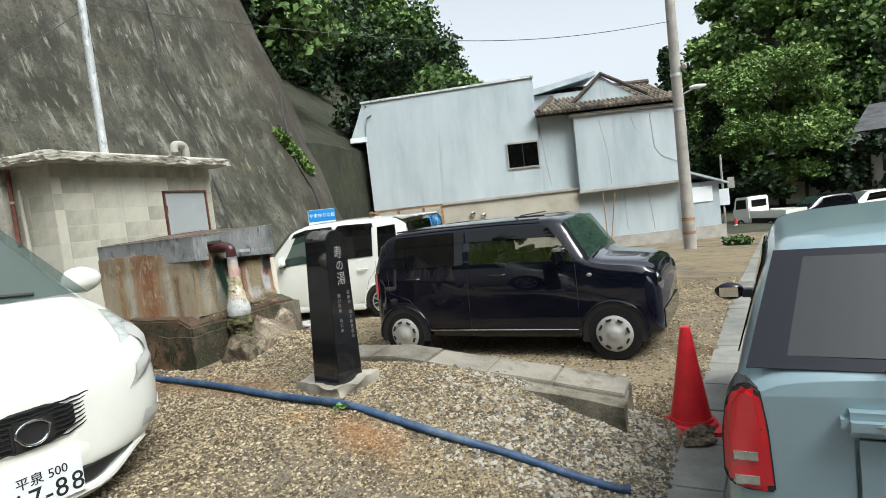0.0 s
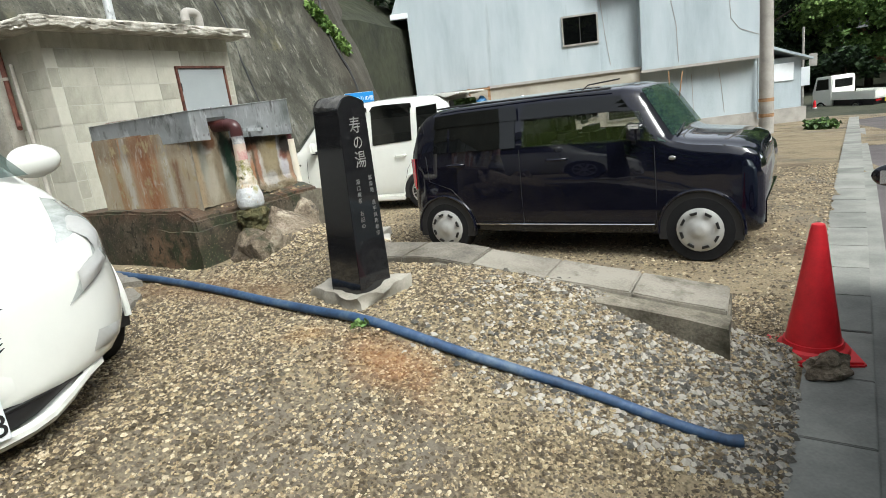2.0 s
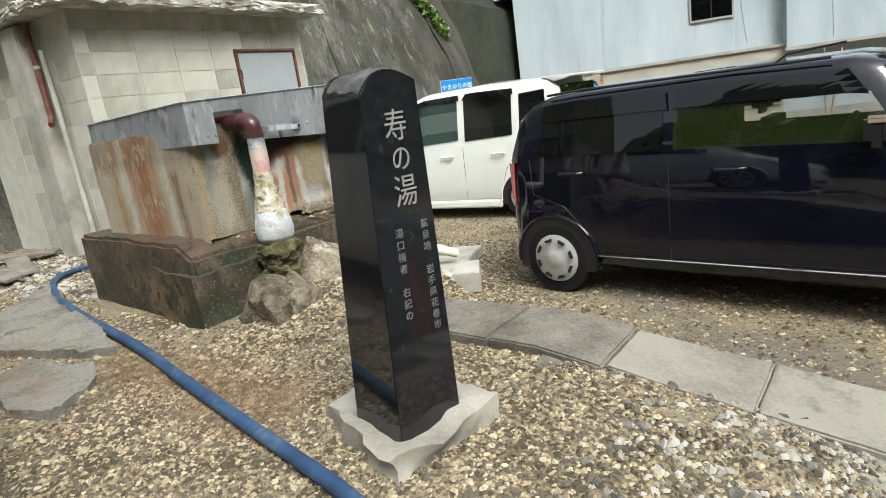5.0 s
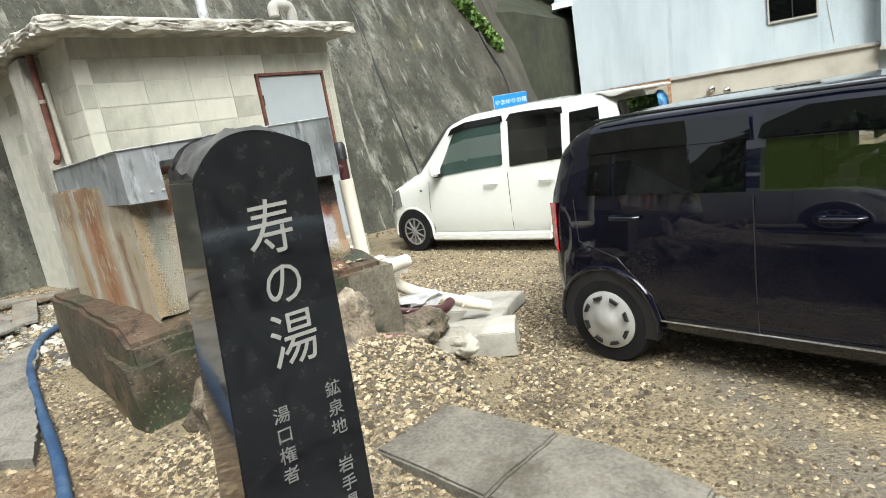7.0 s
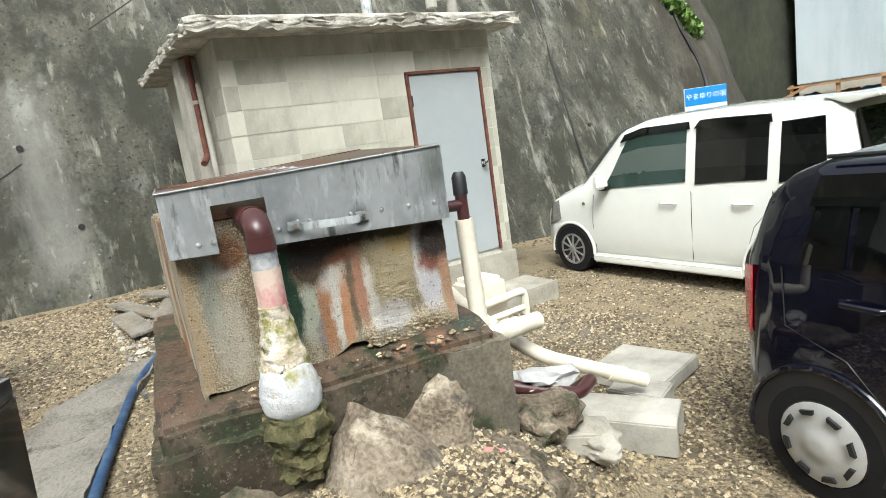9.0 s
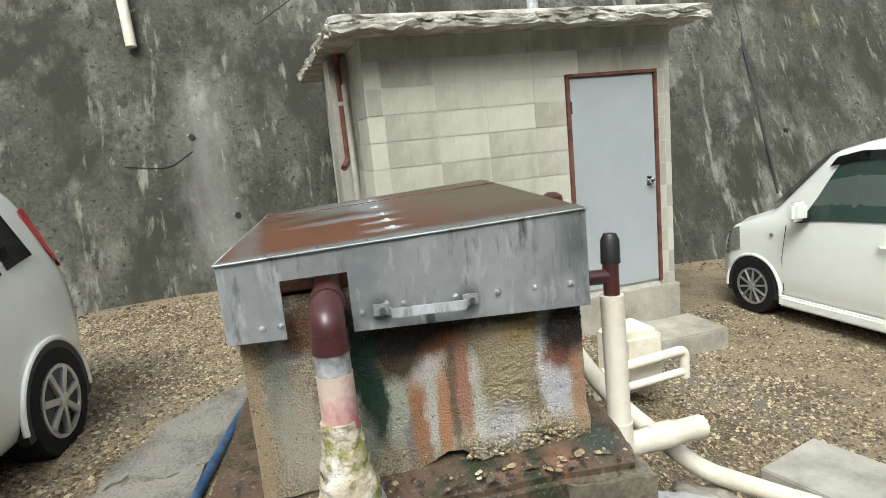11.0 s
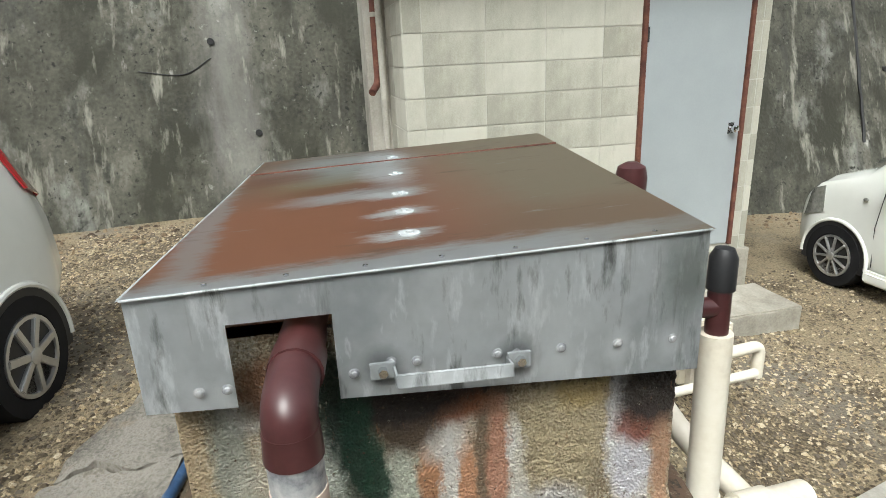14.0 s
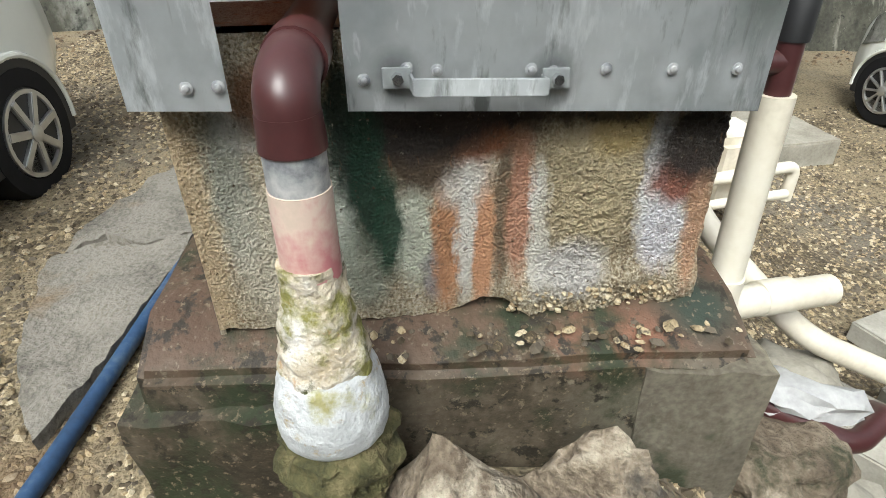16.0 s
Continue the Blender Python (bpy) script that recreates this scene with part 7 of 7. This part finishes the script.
for u in (1.42, 1.86):
    v = lathe([(0.11, 0), (0.13, 0.05), (0.10, 0.14), (0.03, 0.17)], 16)
    bmesh.ops.transform(v, matrix=pose(u, 0.03, 0.72 - 0.12 * (u > 1.5), 90, 0, 0), verts=v.verts[:])
    part("vent_hood", v, M_chrome, house, "round steel vent hood", smooth=True)
# rendered cracks and downpipe
for pts in ([(7.0, 4.0), (7.1, 3.4), (7.25, 2.6), (7.3, 1.3)], [(9.1, 4.1), (9.2, 2.6), (9.5, 2.2), (10.2, 1.9)], [(8.3, 4.0), (8.5, 3.4)]):
    part("crack", tube([(u, -0.205, z) for u, z in pts], 0.012, 6), M_pole, house)
for pts in ([(8.9, 0.9), (9.0, 0.2), (9.1, -0.8)], [(7.9, 0.8), (7.95, -0.7)], [(4.6, 4.2), (4.75, 2.6), (4.9, 1.5)]):
    part("crack", tube([(u, 0.245, z) for u, z in pts], 0.012, 6), M_pole, house)
part("downpipe", tube([(10.3, 0.1, 4.2), (10.3, 0.1, -1.2)], 0.05, 10), M_siding, house)
# annex
part("annex_wall", box(10.35, 12.0, 0.4, 5.0, GZ, 0.95), M_siding, house)
part("annex_roof", prism([(10.3, 1.62), (12.3, 0.85), (12.3, 0.78), (10.3, 1.50)], 0.1, 5.2, "y"), M_siding, house)
part("annex_panel", box(10.6, 11.7, 0.36, 0.4, 0.1, 0.75), M_sign_white, house)

# shelf of blue tarps and boards before the house
rack = thing("storage_rack", "wooden rack stacked with blue tarpaulins and boxes", "rack", HOUSE)
for u in (-2.7, -1.6, -0.6, 0.15):
    part("post", box(u - 0.05, u + 0.05, -0.9, -0.8, GZ, 1.30), M_wood, rack)
for z in (0.1, 1.20):
    part("shelf", box(-2.8, 0.2, -0.95, -0.2, z, z + 0.06), M_wood, rack)
for k, (u, s) in enumerate(((-2.2, 0.42), (-1.3, 0.36), (-0.75, 0.42), (-0.2, 0.36))):
    part("tarp_bundle", lump((s, 0.3, 0.36), 40 + k, 0.4, 3, at=(u, -0.6, 0.62)), M_tarp if k != 1 else M_wood, rack, smooth=True)
part("board", prism([(-2.9, 0.9), (-2.2, 1.25), (-2.25, 1.3), (-2.95, 0.97)], -1.0, -0.9, "y"), M_wood, rack)

# ---- utility pole ----
pole = thing("utility_pole", "grey concrete utility pole with a lamp bracket", "utility pole", pose(2.98, 17.5, -1.15))
part("shaft", tube([(0, 0, -0.2), (0, 0, 9.5)], [0.20, 0.14], 20), M_pole, pole, smooth=True)
part("lamp_arm", tube(bend([(0, 0, 4.95), (0.25, -0.05, 5.05), (0.45, -0.05, 5.12)], 0.1), 0.025, 8), M_galv, pole)
part("lamp_head", lump((0.26, 0.09, 0.07), 2, 0.05, 2, at=(0.60, -0.05, 5.18)), M_sign_white, pole, "white street lamp head", smooth=True)
part("collar", tube([(0, 0, 4.5), (0, 0, 4.6)], 0.185, 16), M_galv, pole)
part("collar", tube([(0, 0, 5.6), (0, 0, 5.7)], 0.18, 16), M_galv, pole)
for k in range(4):
    part("warning_band", tube([(0, 0, 0.3 + 0.22 * k), (0, 0, 0.4 + 0.22 * k)], 0.205, 16), M_wood if k % 2 else M_pole, pole)
part("insulator", lump((0.10, 0.10, 0.14), 3, 0.1, 1, at=(0.25, -0.1, 5.85)), M_pole, pole)
for dx in (0.0, 0.42):
    whole("barrier_pole", tube([(0.35 + dx * 0.1, 18.2, lot_z(0, 18.2)), (0.25 + dx, 18.9, 1.0 - 0.1 * dx)], 0.02, 8), M_wood, "slim striped bamboo pole leaning on the house", "pole", group="leaning poles")

# ---- parking sign ----
sign = thing("parking_sign", "blue and white parking sign board on a post", "sign", pose(-6.95, 11.45, -0.12, 0, 0, 58))
part("post", tube([(0, 0.03, -1.0), (0, 0.03, 1.55)], 0.03, 10), M_galv, sign)
part("board", box(-0.42, 0.42, -0.02, 0.02, 0.45, 1.62, 0.004), M_sign_white, sign)
part("header", box(-0.415, 0.415, -0.026, -0.018, 1.28, 1.615), M_sign_blue, sign, "blue header panel")
lettering("sign_text", "やまゆりの宿", 0.135, M_sign_white, pose(0, -0.028, 1.445, 90, 0, 0), sign, 0.001)
lettering("sign_text", "P 駐車場", 0.21, M_sign_blue, pose(0, -0.024, 1.10, 90, 0, 0), sign, 0.001)


# ---- far vehicles ----
def kei_truck(m):
    t = thing("pickup_truck", "small white flatbed kei truck", "truck", m)
    part("cab", prism([(0.55, 0.35), (1.65, 0.35), (1.68, 0.95), (1.45, 1.70), (0.62, 1.74), (0.55, 1.6)], -0.68, 0.68, "y", 0.04), M_white_paint, t, smooth=True)
    part("bed", box(-1.68, 0.52, -0.70, 0.70, 0.62, 0.70, 0.01), M_white_paint, t)
    for y in (-0.70, 0.66):
        part("bed_side", box(-1.68, 0.50, y, y + 0.04, 0.70, 1.0, 0.008), M_white_paint, t)
    part("tailgate", box(-1.70, -1.66, -0.70, 0.70, 0.68, 1.0, 0.008), M_white_paint, t)
    part("rear_window", box(0.535, 0.56, -0.5, 0.5, 1.18, 1.55, 0.01), M_glass, t)
    for y in (-0.685, 0.655):
        part("side_window", prism([(0.72, 1.12), (1.45, 1.08), (1.36, 1.58), (0.74, 1.60)], y, y + 0.03, "y"), M_glass, t)
    part("chassis", box(-1.5, 1.4, -0.55, 0.55, 0.35, 0.6), M_black, t)
    part("number_plate", box(-1.715, -1.70, -0.16, 0.16, 0.46, 0.62), plain("yellow_plate", (0.65, 0.5, 0.03), 0.5), t, "yellow number plate")
    for y in (-0.5, 0.5):
        part("tail_lamp", box(-1.71, -1.68, y - 0.14, y + 0.14, 0.52, 0.60), M_red_lens, t)
    for x in (-0.75, 1.15):
        for y in (-0.69, 0.69):
            wheel(t, x, y, 0.27, "far", M_rim)
    return t


kei_truck(pose(7.4, 31.4, lot_z(0, 31.4) - 0.055, 0, 0, 128))


def far_car(m, mat, label):
    c = thing("parked_car", label, "car", m)
    part("body", car_shell(FIT, -1.95, 1.945, 40), mat, c, smooth=True)
    part("windscreen", screen_patch(FIT, 0.22, 1.06, 0.03, -0.02), M_glass_green, c)
    for side in (-1, 1):
        part("side_window", side_patch(FIT, [(-1.4, 0.1), (0.62, 0.08), (0.26, 0.84), (-1.3, 0.84)], side), M_glass, c)
        part("headlamp", side_patch(FIT, [(1.40, 0.12), (1.84, 0.0), (1.72, 1.0), (1.30, 1.0)], side, 0.010, seg=(3, 4)), M_clear_lens, c)
        for x in (-1.3, 1.2):
            arch(c, FIT, x, side, 0.335, mat, 0.29)
            wheel(c, x, side * 0.855, 0.293, "alloy7", M_rim)
    return c


far_car(pose(11.2, 38.0, lot_z(0, 38.0) - 0.05, 0, 0, 205), M_black_paint, "black hatchback parked across the road")
far_car(pose(13.9, 39.6, lot_z(0, 39.6) - 0.05, 0, 0, 208), M_white_paint, "white hatchback parked beyond the black car")
far_cone = thing("traffic_cone", "small far red and white traffic cone", "traffic cone", pose(5.8, 31.0, lot_z(0, 31) - 0.055))
part("base", box(-0.19, 0.19, -0.19, 0.19, 0.0, 0.035, 0.01), M_red, far_cone)
part("shaft", lathe([(0.13, 0.03), (0.04, 0.69), (0.02, 0.7)], 16), M_red, far_cone)
part("band", lathe([(0.105, 0.22), (0.085, 0.37)], 16), M_sign_white, far_cone)
post = thing("road_sign_post", "slim pole with small pale notice board", "sign post", pose(5.5, 33, lot_z(0, 33)))
part("post", tube([(0, 0, 0), (0, 0, 4.2)], 0.06, 8), M_pole, post)
part("board", box(-0.3, 0.3, -0.08, -0.05, 1.4, 2.3), M_sign_white, post)
part("board", box(0.25, 0.6, -0.08, -0.05, 2.3, 2.9), M_pole, post)


# far houses under the trees
def far_house(m, w, d, h, label, wallmat):
    hs = thing("house", label, "house", m)
    part("wall", box(-w / 2, w / 2, 0, d, -2.2, h), wallmat, hs)
    part("roof", prism([(-0.9, h - 0.15), (d / 2, h + 1.7), (d + 0.9, h - 0.15)], -w / 2 - 0.7, w / 2 + 0.7, "x"), M_tile_far, hs)
    for k in range(3):
        u = -w / 2 + w * (k + 0.5) / 3
        win = part("window", box(u - 0.7, u + 0.7, -0.06, 0.02, 0.2, 1.4), M_dark, hs)
        part("pane", box(u - 0.62, u - 0.03, -0.08, -0.06, 0.28, 1.32), M_glass, win)
        part("pane", box(u + 0.03, u + 0.62, -0.08, -0.06, 0.28, 1.32), M_glass, win)
    return hs


M_tile_far = material("dark_grey_roof", [(0.035, 0.037, 0.042), (0.075, 0.078, 0.085), (0.11, 0.11, 0.115)], 0.8, scale=1.2, fine=14, bump=0.4, depth=0.05, stretch=(1, 1, 6))
far_house(pose(15.5, 50, 0, 0, 0, -10), 12, 7, 2.4, "low dark-roofed house under trees", M_wood)
far_house(pose(18.5, 40, 0, 0, 0, -30), 8, 6, 3.0, "beige house with a grey roof under trees", M_beige)


# ---- trees and wooded slopes ----
rng = np.random.default_rng(5)


def leaf_cloud(name, blobs, count, size, mat, parent=None):
    """Many small folded leaf sprays filling uneven blobs: (centre, radii)."""
    weights = np.array([r[0] * r[1] + r[1] * r[2] + r[0] * r[2] for _, r in blobs])
    pick = rng.choice(len(blobs), size=count, p=weights / weights.sum())
    c = np.array([blobs[i][0] for i in pick], float)
    r = np.array([blobs[i][1] for i in pick], float)
    d = rng.normal(size=(count, 3))
    d /= np.linalg.norm(d, axis=1)[:, None]
    shell = rng.random(count) ** 0.4
    lump_f = 0.8 + 0.28 * np.sin(d[:, 0] * 7 + pick) * np.cos(d[:, 1] * 6 - pick * 2) + 0.12 * np.sin(d[:, 2] * 13 + pick)
    p = c + d * r * (shell * lump_f)[:, None]
    a = rng.normal(size=(count, 3))
    a[:, 2] *= 0.5
    a /= np.linalg.norm(a, axis=1)[:, None]
    e = np.cross(a, rng.normal(size=(count, 3)))
    e /= np.linalg.norm(e, axis=1)[:, None] + 1e-9
    s = size * (0.5 + rng.random(count))[:, None]
    tip = a * s
    wid = e * s * 0.42
    drop = np.array([0, 0, -0.25]) * s
    v = np.stack([p - tip * 0.5, p + wid, p + tip * 0.6 + drop, p - wid], 1).reshape(-1, 3)
    f = np.arange(count * 4).reshape(-1, 4)
    me = bpy.data.meshes.new(name)
    me.from_pydata(v.tolist(), [], f.tolist())
    me.materials.append(mat)
    ob = new(name, me)
    ob.parent = parent
    return ob


def tree(at, h, blobs, count, size, mat, label, trunk_r=0.2, limbs=5):
    t = thing("tree", label, "tree", pose(*at), group="trees round the yard")
    b = tube(smooth_path([(0, 0, -1), (0.1, 0.05, h * 0.35), (0.0, -0.1, h * 0.75)], 4), [trunk_r * (1 - 0.08 * k) for k in range(9)], 10)
    for k in range(limbs):
        a = 2.4 * k
        z0 = h * (0.3 + 0.08 * k)
        tube(smooth_path([(0.05, 0, z0), (0.5 * math.cos(a) * h * 0.15, 0.5 * math.sin(a) * h * 0.15, z0 + h * 0.1), (h * 0.28 * math.cos(a), h * 0.28 * math.sin(a), z0 + h * 0.22)], 3), [trunk_r * 0.5, trunk_r * 0.42, trunk_r * 0.36, trunk_r * 0.3, trunk_r * 0.2, trunk_r * 0.12, trunk_r * 0.06], 7, b)
    part("trunk", b, M_bark, t, smooth=True)
    leaf_cloud("crown", blobs, count, size, mat, t)
    return t


def crown_blobs(h, r, n, seed, flat=0.7, low=0.5):
    g = np.random.default_rng(seed)
    out = []
    for k in range(n):
        a = 2 * math.pi * k / n + g.random()
        rr = r * (0.25 + 0.55 * g.random())
        s = r * (0.34 + 0.22 * g.random())
        out.append(((rr * math.cos(a), rr * math.sin(a), h * (low + (1 - low) * g.random())), (s, s, s * flat)))
    return out


def wooded_slope(f, xs, ys, label, clumps, size, mats, counts):
    """A steep slope under a wood, with its canopy as leaf sprays."""
    b = bmesh.new()
    rows = [[b.verts.new((x, y, f(x, y) + 0.6 * noise.noise((x * 0.2, y * 0.2, 0)))) for x in xs] for y in ys]
    for r, s in zip(rows, rows[1:]):
        for k in range(len(xs) - 1):
            b.faces.new((r[k], r[k + 1], s[k + 1], s[k]))
    whole("hillside", b, M_hill, label, "hillside", kind="structure", smooth=True)
    for mat, cnt, cl, nm in zip(mats, counts, clumps, ("dark green", "mid green", "bright green")):
        ob = leaf_cloud("woodland", cl, cnt, size, mat)
        tagged(ob, nm + " woodland canopy on the steep hillside", "woodland", kind="stuff")


g = np.random.default_rng(11)


def left_hill(x, y):
    return 3.2 + 0.85 * max(0.0, -8.6 - x) - 5.0 * step(-9, -5, x)


def left_hill_ground(x, y):
    """The slope itself: kept behind the concrete wall and behind the house."""
    if y < 12.5 and x > -14.9:
        return -6.0
    if y < 29.5 and x > -9.3 - (0.0 if y > 14 else 2.0 * (14 - y)):
        return -6.0
    return left_hill(x, y)


xs = [-60, -40, -30, -24, -20, -17, -15, -14.8, -13, -11.5, -10, -9.4, -9.2, -8, -6, -4, -2, 0, 3]
ys = [-30, -15, 0, 8, 12, 12.6, 14, 16, 18, 20, 23, 26, 29.4, 29.6, 35, 42, 55, 80]


def clumps_on(f, n, xr, yr, lift, size, keep):
    out = []
    while len(out) < n:
        x, y = xr[0] + (xr[1] - xr[0]) * g.random(), yr[0] + (yr[1] - yr[0]) * g.random()
        if keep(x, y):
            s = size * (0.7 + 0.7 * g.random())
            out.append(((x, y, f(x, y) + lift[0] + (lift[1] - lift[0]) * g.random()), (s, s, s * 0.75)))
    return out


near_edge = lambda x, y: (y > 27.5 and x < -8.2 - 0.27 * (y - 30)) or (x < -9.6 and y > 11.5 and x < -9.6 - 0.1 * max(0, 16 - y))
# clumps run dark, mid, bright; the brighter ones sit higher
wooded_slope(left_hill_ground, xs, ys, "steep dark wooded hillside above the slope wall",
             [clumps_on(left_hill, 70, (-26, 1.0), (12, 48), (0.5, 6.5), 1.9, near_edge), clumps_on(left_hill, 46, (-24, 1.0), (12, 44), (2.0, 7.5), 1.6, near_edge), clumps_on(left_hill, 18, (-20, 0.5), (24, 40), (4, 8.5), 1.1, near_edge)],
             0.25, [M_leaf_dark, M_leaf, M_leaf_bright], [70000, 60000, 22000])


def right_hill(x, y):
    return -2.5 + 1.6 * max(0.0, min(16.0, y - 49)) * max(0.0, min(1.6, (x - 1) / 14))


xs2 = [-6, -3, 0, 3, 6, 9, 12, 16, 20, 24, 28, 34, 42, 55, 75, 110]
ys2 = [48, 50, 53, 56, 60, 65, 72, 80, 95, 120]
far_keep = lambda x, y: x > 5.0 and right_hill(x, y) < 34
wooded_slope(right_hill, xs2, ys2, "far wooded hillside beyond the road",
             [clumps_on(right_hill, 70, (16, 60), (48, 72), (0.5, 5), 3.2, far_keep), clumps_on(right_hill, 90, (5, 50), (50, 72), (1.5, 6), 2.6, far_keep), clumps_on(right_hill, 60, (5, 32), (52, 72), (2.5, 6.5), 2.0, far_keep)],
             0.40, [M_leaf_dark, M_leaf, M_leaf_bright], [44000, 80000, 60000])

tree((10.2, 44, -2.2), 12.0, crown_blobs(11.0, 5.0, 15, 3, 0.55, 0.42), 52000, 0.20, M_leaf_bright, "broad green maple tree beside the road", 0.28, 6)
tree((11.4, 42.5, -2.2), 6.5, crown_blobs(6.0, 3.2, 8, 5, 0.5, 0.5), 16000, 0.18, M_leaf_bright, "low bright green tree before the house", 0.15, 4)
tree((3.4, 42.0, -2.2), 12.5, [((0, 0, 2 + 1.1 * k), (2.1 - 0.17 * k, 2.1 - 0.17 * k, 0.8)) for k in range(10)], 22000, 0.22, M_leaf_dark, "dark conifer tree behind the house", 0.3, 3)
tree((6.3, 45.0, -2.2), 10.0, [((0, 0, 1.5 + 1.0 * k), (2.0 - 0.17 * k, 2.0 - 0.17 * k, 0.8)) for k in range(9)], 16000, 0.22, M_leaf_dark, "dark conifer tree behind the house", 0.3, 3)
tree((8.4, 40.5, -2.2), 3.2, crown_blobs(2.8, 1.7, 7, 9, 0.7, 0.3), 6000, 0.22, M_leaf_dark, "dense dark shrub by the road", 0.1, 3)
tree((14.2, 42.5, -2.2), 5.0, crown_blobs(4.4, 3.2, 8, 19, 0.7, 0.2), 9000, 0.26, M_leaf_dark, "dense dark shrub by the road", 0.1, 3)
# ivy on the slope wall
blobs = [((wall_point(12.1 + 0.12 * k, 3.6 - 0.16 * k)[0] + 0.06, 12.1 + 0.12 * k, 3.6 - 0.16 * k), (0.14, 0.32, 0.24)) for k in range(-2, 6)]
tagged(leaf_cloud("wall_plant", blobs, 1300, 0.12, M_leaf_bright), "green weeds growing from the wall joint", "plant")
tagged(leaf_cloud("roadside_weed", [((4.4, 17.9, lot_z(0, 17.9) + 0.12), (0.5, 0.4, 0.2))], 900, 0.12, M_leaf), "low green weeds at the house corner", "plant")
tagged(leaf_cloud("weed_tuft", [((0.22, -0.38, ground_z(0.22, -0.38) + 0.05), (0.05, 0.04, 0.02))], 26, 0.03, M_leaf), "small grass tuft beside the hose", "plant")

def near_hill(x, y):
    return -1.5 + 0.75 * max(0.0, -24 - y + 0.2 * x) + 0.8 * max(0.0, x - 22 - 0.1 * y)


behind = lambda x, y: near_hill(x, y) > 0 and near_hill(x, y) < 26
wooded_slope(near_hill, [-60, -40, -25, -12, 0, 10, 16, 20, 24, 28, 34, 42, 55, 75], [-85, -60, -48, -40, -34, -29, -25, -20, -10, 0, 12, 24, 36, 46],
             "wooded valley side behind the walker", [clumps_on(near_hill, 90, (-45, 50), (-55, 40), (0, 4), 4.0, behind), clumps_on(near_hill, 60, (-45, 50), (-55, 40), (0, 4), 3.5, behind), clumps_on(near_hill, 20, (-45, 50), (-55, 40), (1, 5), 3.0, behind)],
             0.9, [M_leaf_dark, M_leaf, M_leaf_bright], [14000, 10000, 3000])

# ---- gravel ----
def gravel(name, n, region, size, mat, label, keep, seed, level=None):
    """Loose stones strewn on the ground, each a squashed uneven octahedron-like lump."""
    q = np.random.default_rng(seed)
    base_v = np.array([(1, 0, 0.1), (0.45, 0.85, 0), (-0.5, 0.8, 0.15), (-1, 0.05, 0), (-0.45, -0.85, 0.1), (0.5, -0.8, 0), (0.4, 0.15, 0.8), (-0.4, -0.1, 0.75)])
    base_f = [(0, 1, 6), (1, 2, 6), (2, 7, 6), (2, 3, 7), (3, 4, 7), (4, 5, 7), (5, 6, 7), (5, 0, 6)]
    verts, faces = [], []
    made = 0
    height = ground_z if level is None else (lambda a, c: level)
    while made < n:
        x = region[0] + (region[1] - region[0]) * q.random()
        y = region[2] + (region[3] - region[2]) * q.random()
        if not keep(x, y, q):
            continue
        s = size * (0.45 + 0.5 * q.random() + 0.8 * q.random() ** 4)
        a = 2 * math.pi * q.random()
        v = base_v * (1 + 0.3 * (q.random((8, 3)) - 0.5)) * s * np.array([1, 0.75, 0.75])
        ca, sa = math.cos(a), math.sin(a)
        z = height(x, y) + 0.012 * noise.noise((x * 2.1, y * 2.1, 0)) + 0.008 * noise.noise((x * 7, y * 7, 3)) + (0.55 * q.random() - 0.35) * s
        k = len(verts)
        verts += [(x + ca * p[0] - sa * p[1], y + sa * p[0] + ca * p[1], z + p[2]) for p in v]
        faces += [tuple(k + i for i in f) for f in base_f]
        made += 1
    me = bpy.data.meshes.new(name)
    me.from_pydata(verts, [], faces)
    me.materials.append(mat)
    return tagged(new(name, me), label, "gravel", kind="stuff")


def outside(x, y):
    return not (-3.1 < x < -1.5 and 0.5 < y < 1.85) and not (x < -4.5 and 1.5 < y < 4.3) and x < gutter_x(y) + 0.02


gravel("gravel", 98000, (-1.4, 2.1, -2.6, 1.7), 0.0112, M_stone, "pale tan and grey crushed gravel", lambda x, y, q: outside(x, y), 3)
gravel("gravel", 36000, (-6.8, -1.0, -1.2, 4.2), 0.0145, M_stone, "pale tan gravel round the tank", lambda x, y, q: outside(x, y), 4)
gravel("gravel", 34000, (-5.0, 3.5, 1.2, 8.0), 0.0155, M_stone, "tan gravel in the parking yard", lambda x, y, q: outside(x, y), 6)
gravel("crushed_stone", 4500, (0.4, 2.1, -0.4, 0.9), 0.018, M_stone_grey, "coarse grey crushed stone on the slope", lambda x, y, q: outside(x, y) and q.random() < (x - 0.3) / 1.8, 5)
gravel("crushed_stone", 1500, (-1.6, -0.4, 0.6, 2.6), 0.019, M_stone, "coarse rubble before the plinth", lambda x, y, q: outside(x, y), 8)
gravel("crushed_stone", 700, (-5.6, -3.2, 0.5, 1.6), 0.035, M_stone_grey, "loose rubble beside the hut", lambda x, y, q: True, 9)
gravel("pebbles", 90, (-1.80, -1.50, 0.75, 1.72), 0.013, M_stone, "small loose pebbles on the plinth ledge", lambda x, y, q: -1.655 + 0.15 * (y - 0.47) - 0.10 < x < -1.66 + 0.15 * (y - 0.47), 12, 0.452)
M_leaf_litter = material("leaf_litter", [(0.05, 0.034, 0.02), (0.12, 0.082, 0.046), (0.20, 0.145, 0.085)], 0.9, scale=6, bump=0, island=0.5)
gravel("dead_leaves", 900, (-7.0, -6.2, -4.0, 9.0), 0.03, M_leaf_litter, "brown dead leaves along the wall foot", lambda x, y, q: q.random() < 0.6, 14)
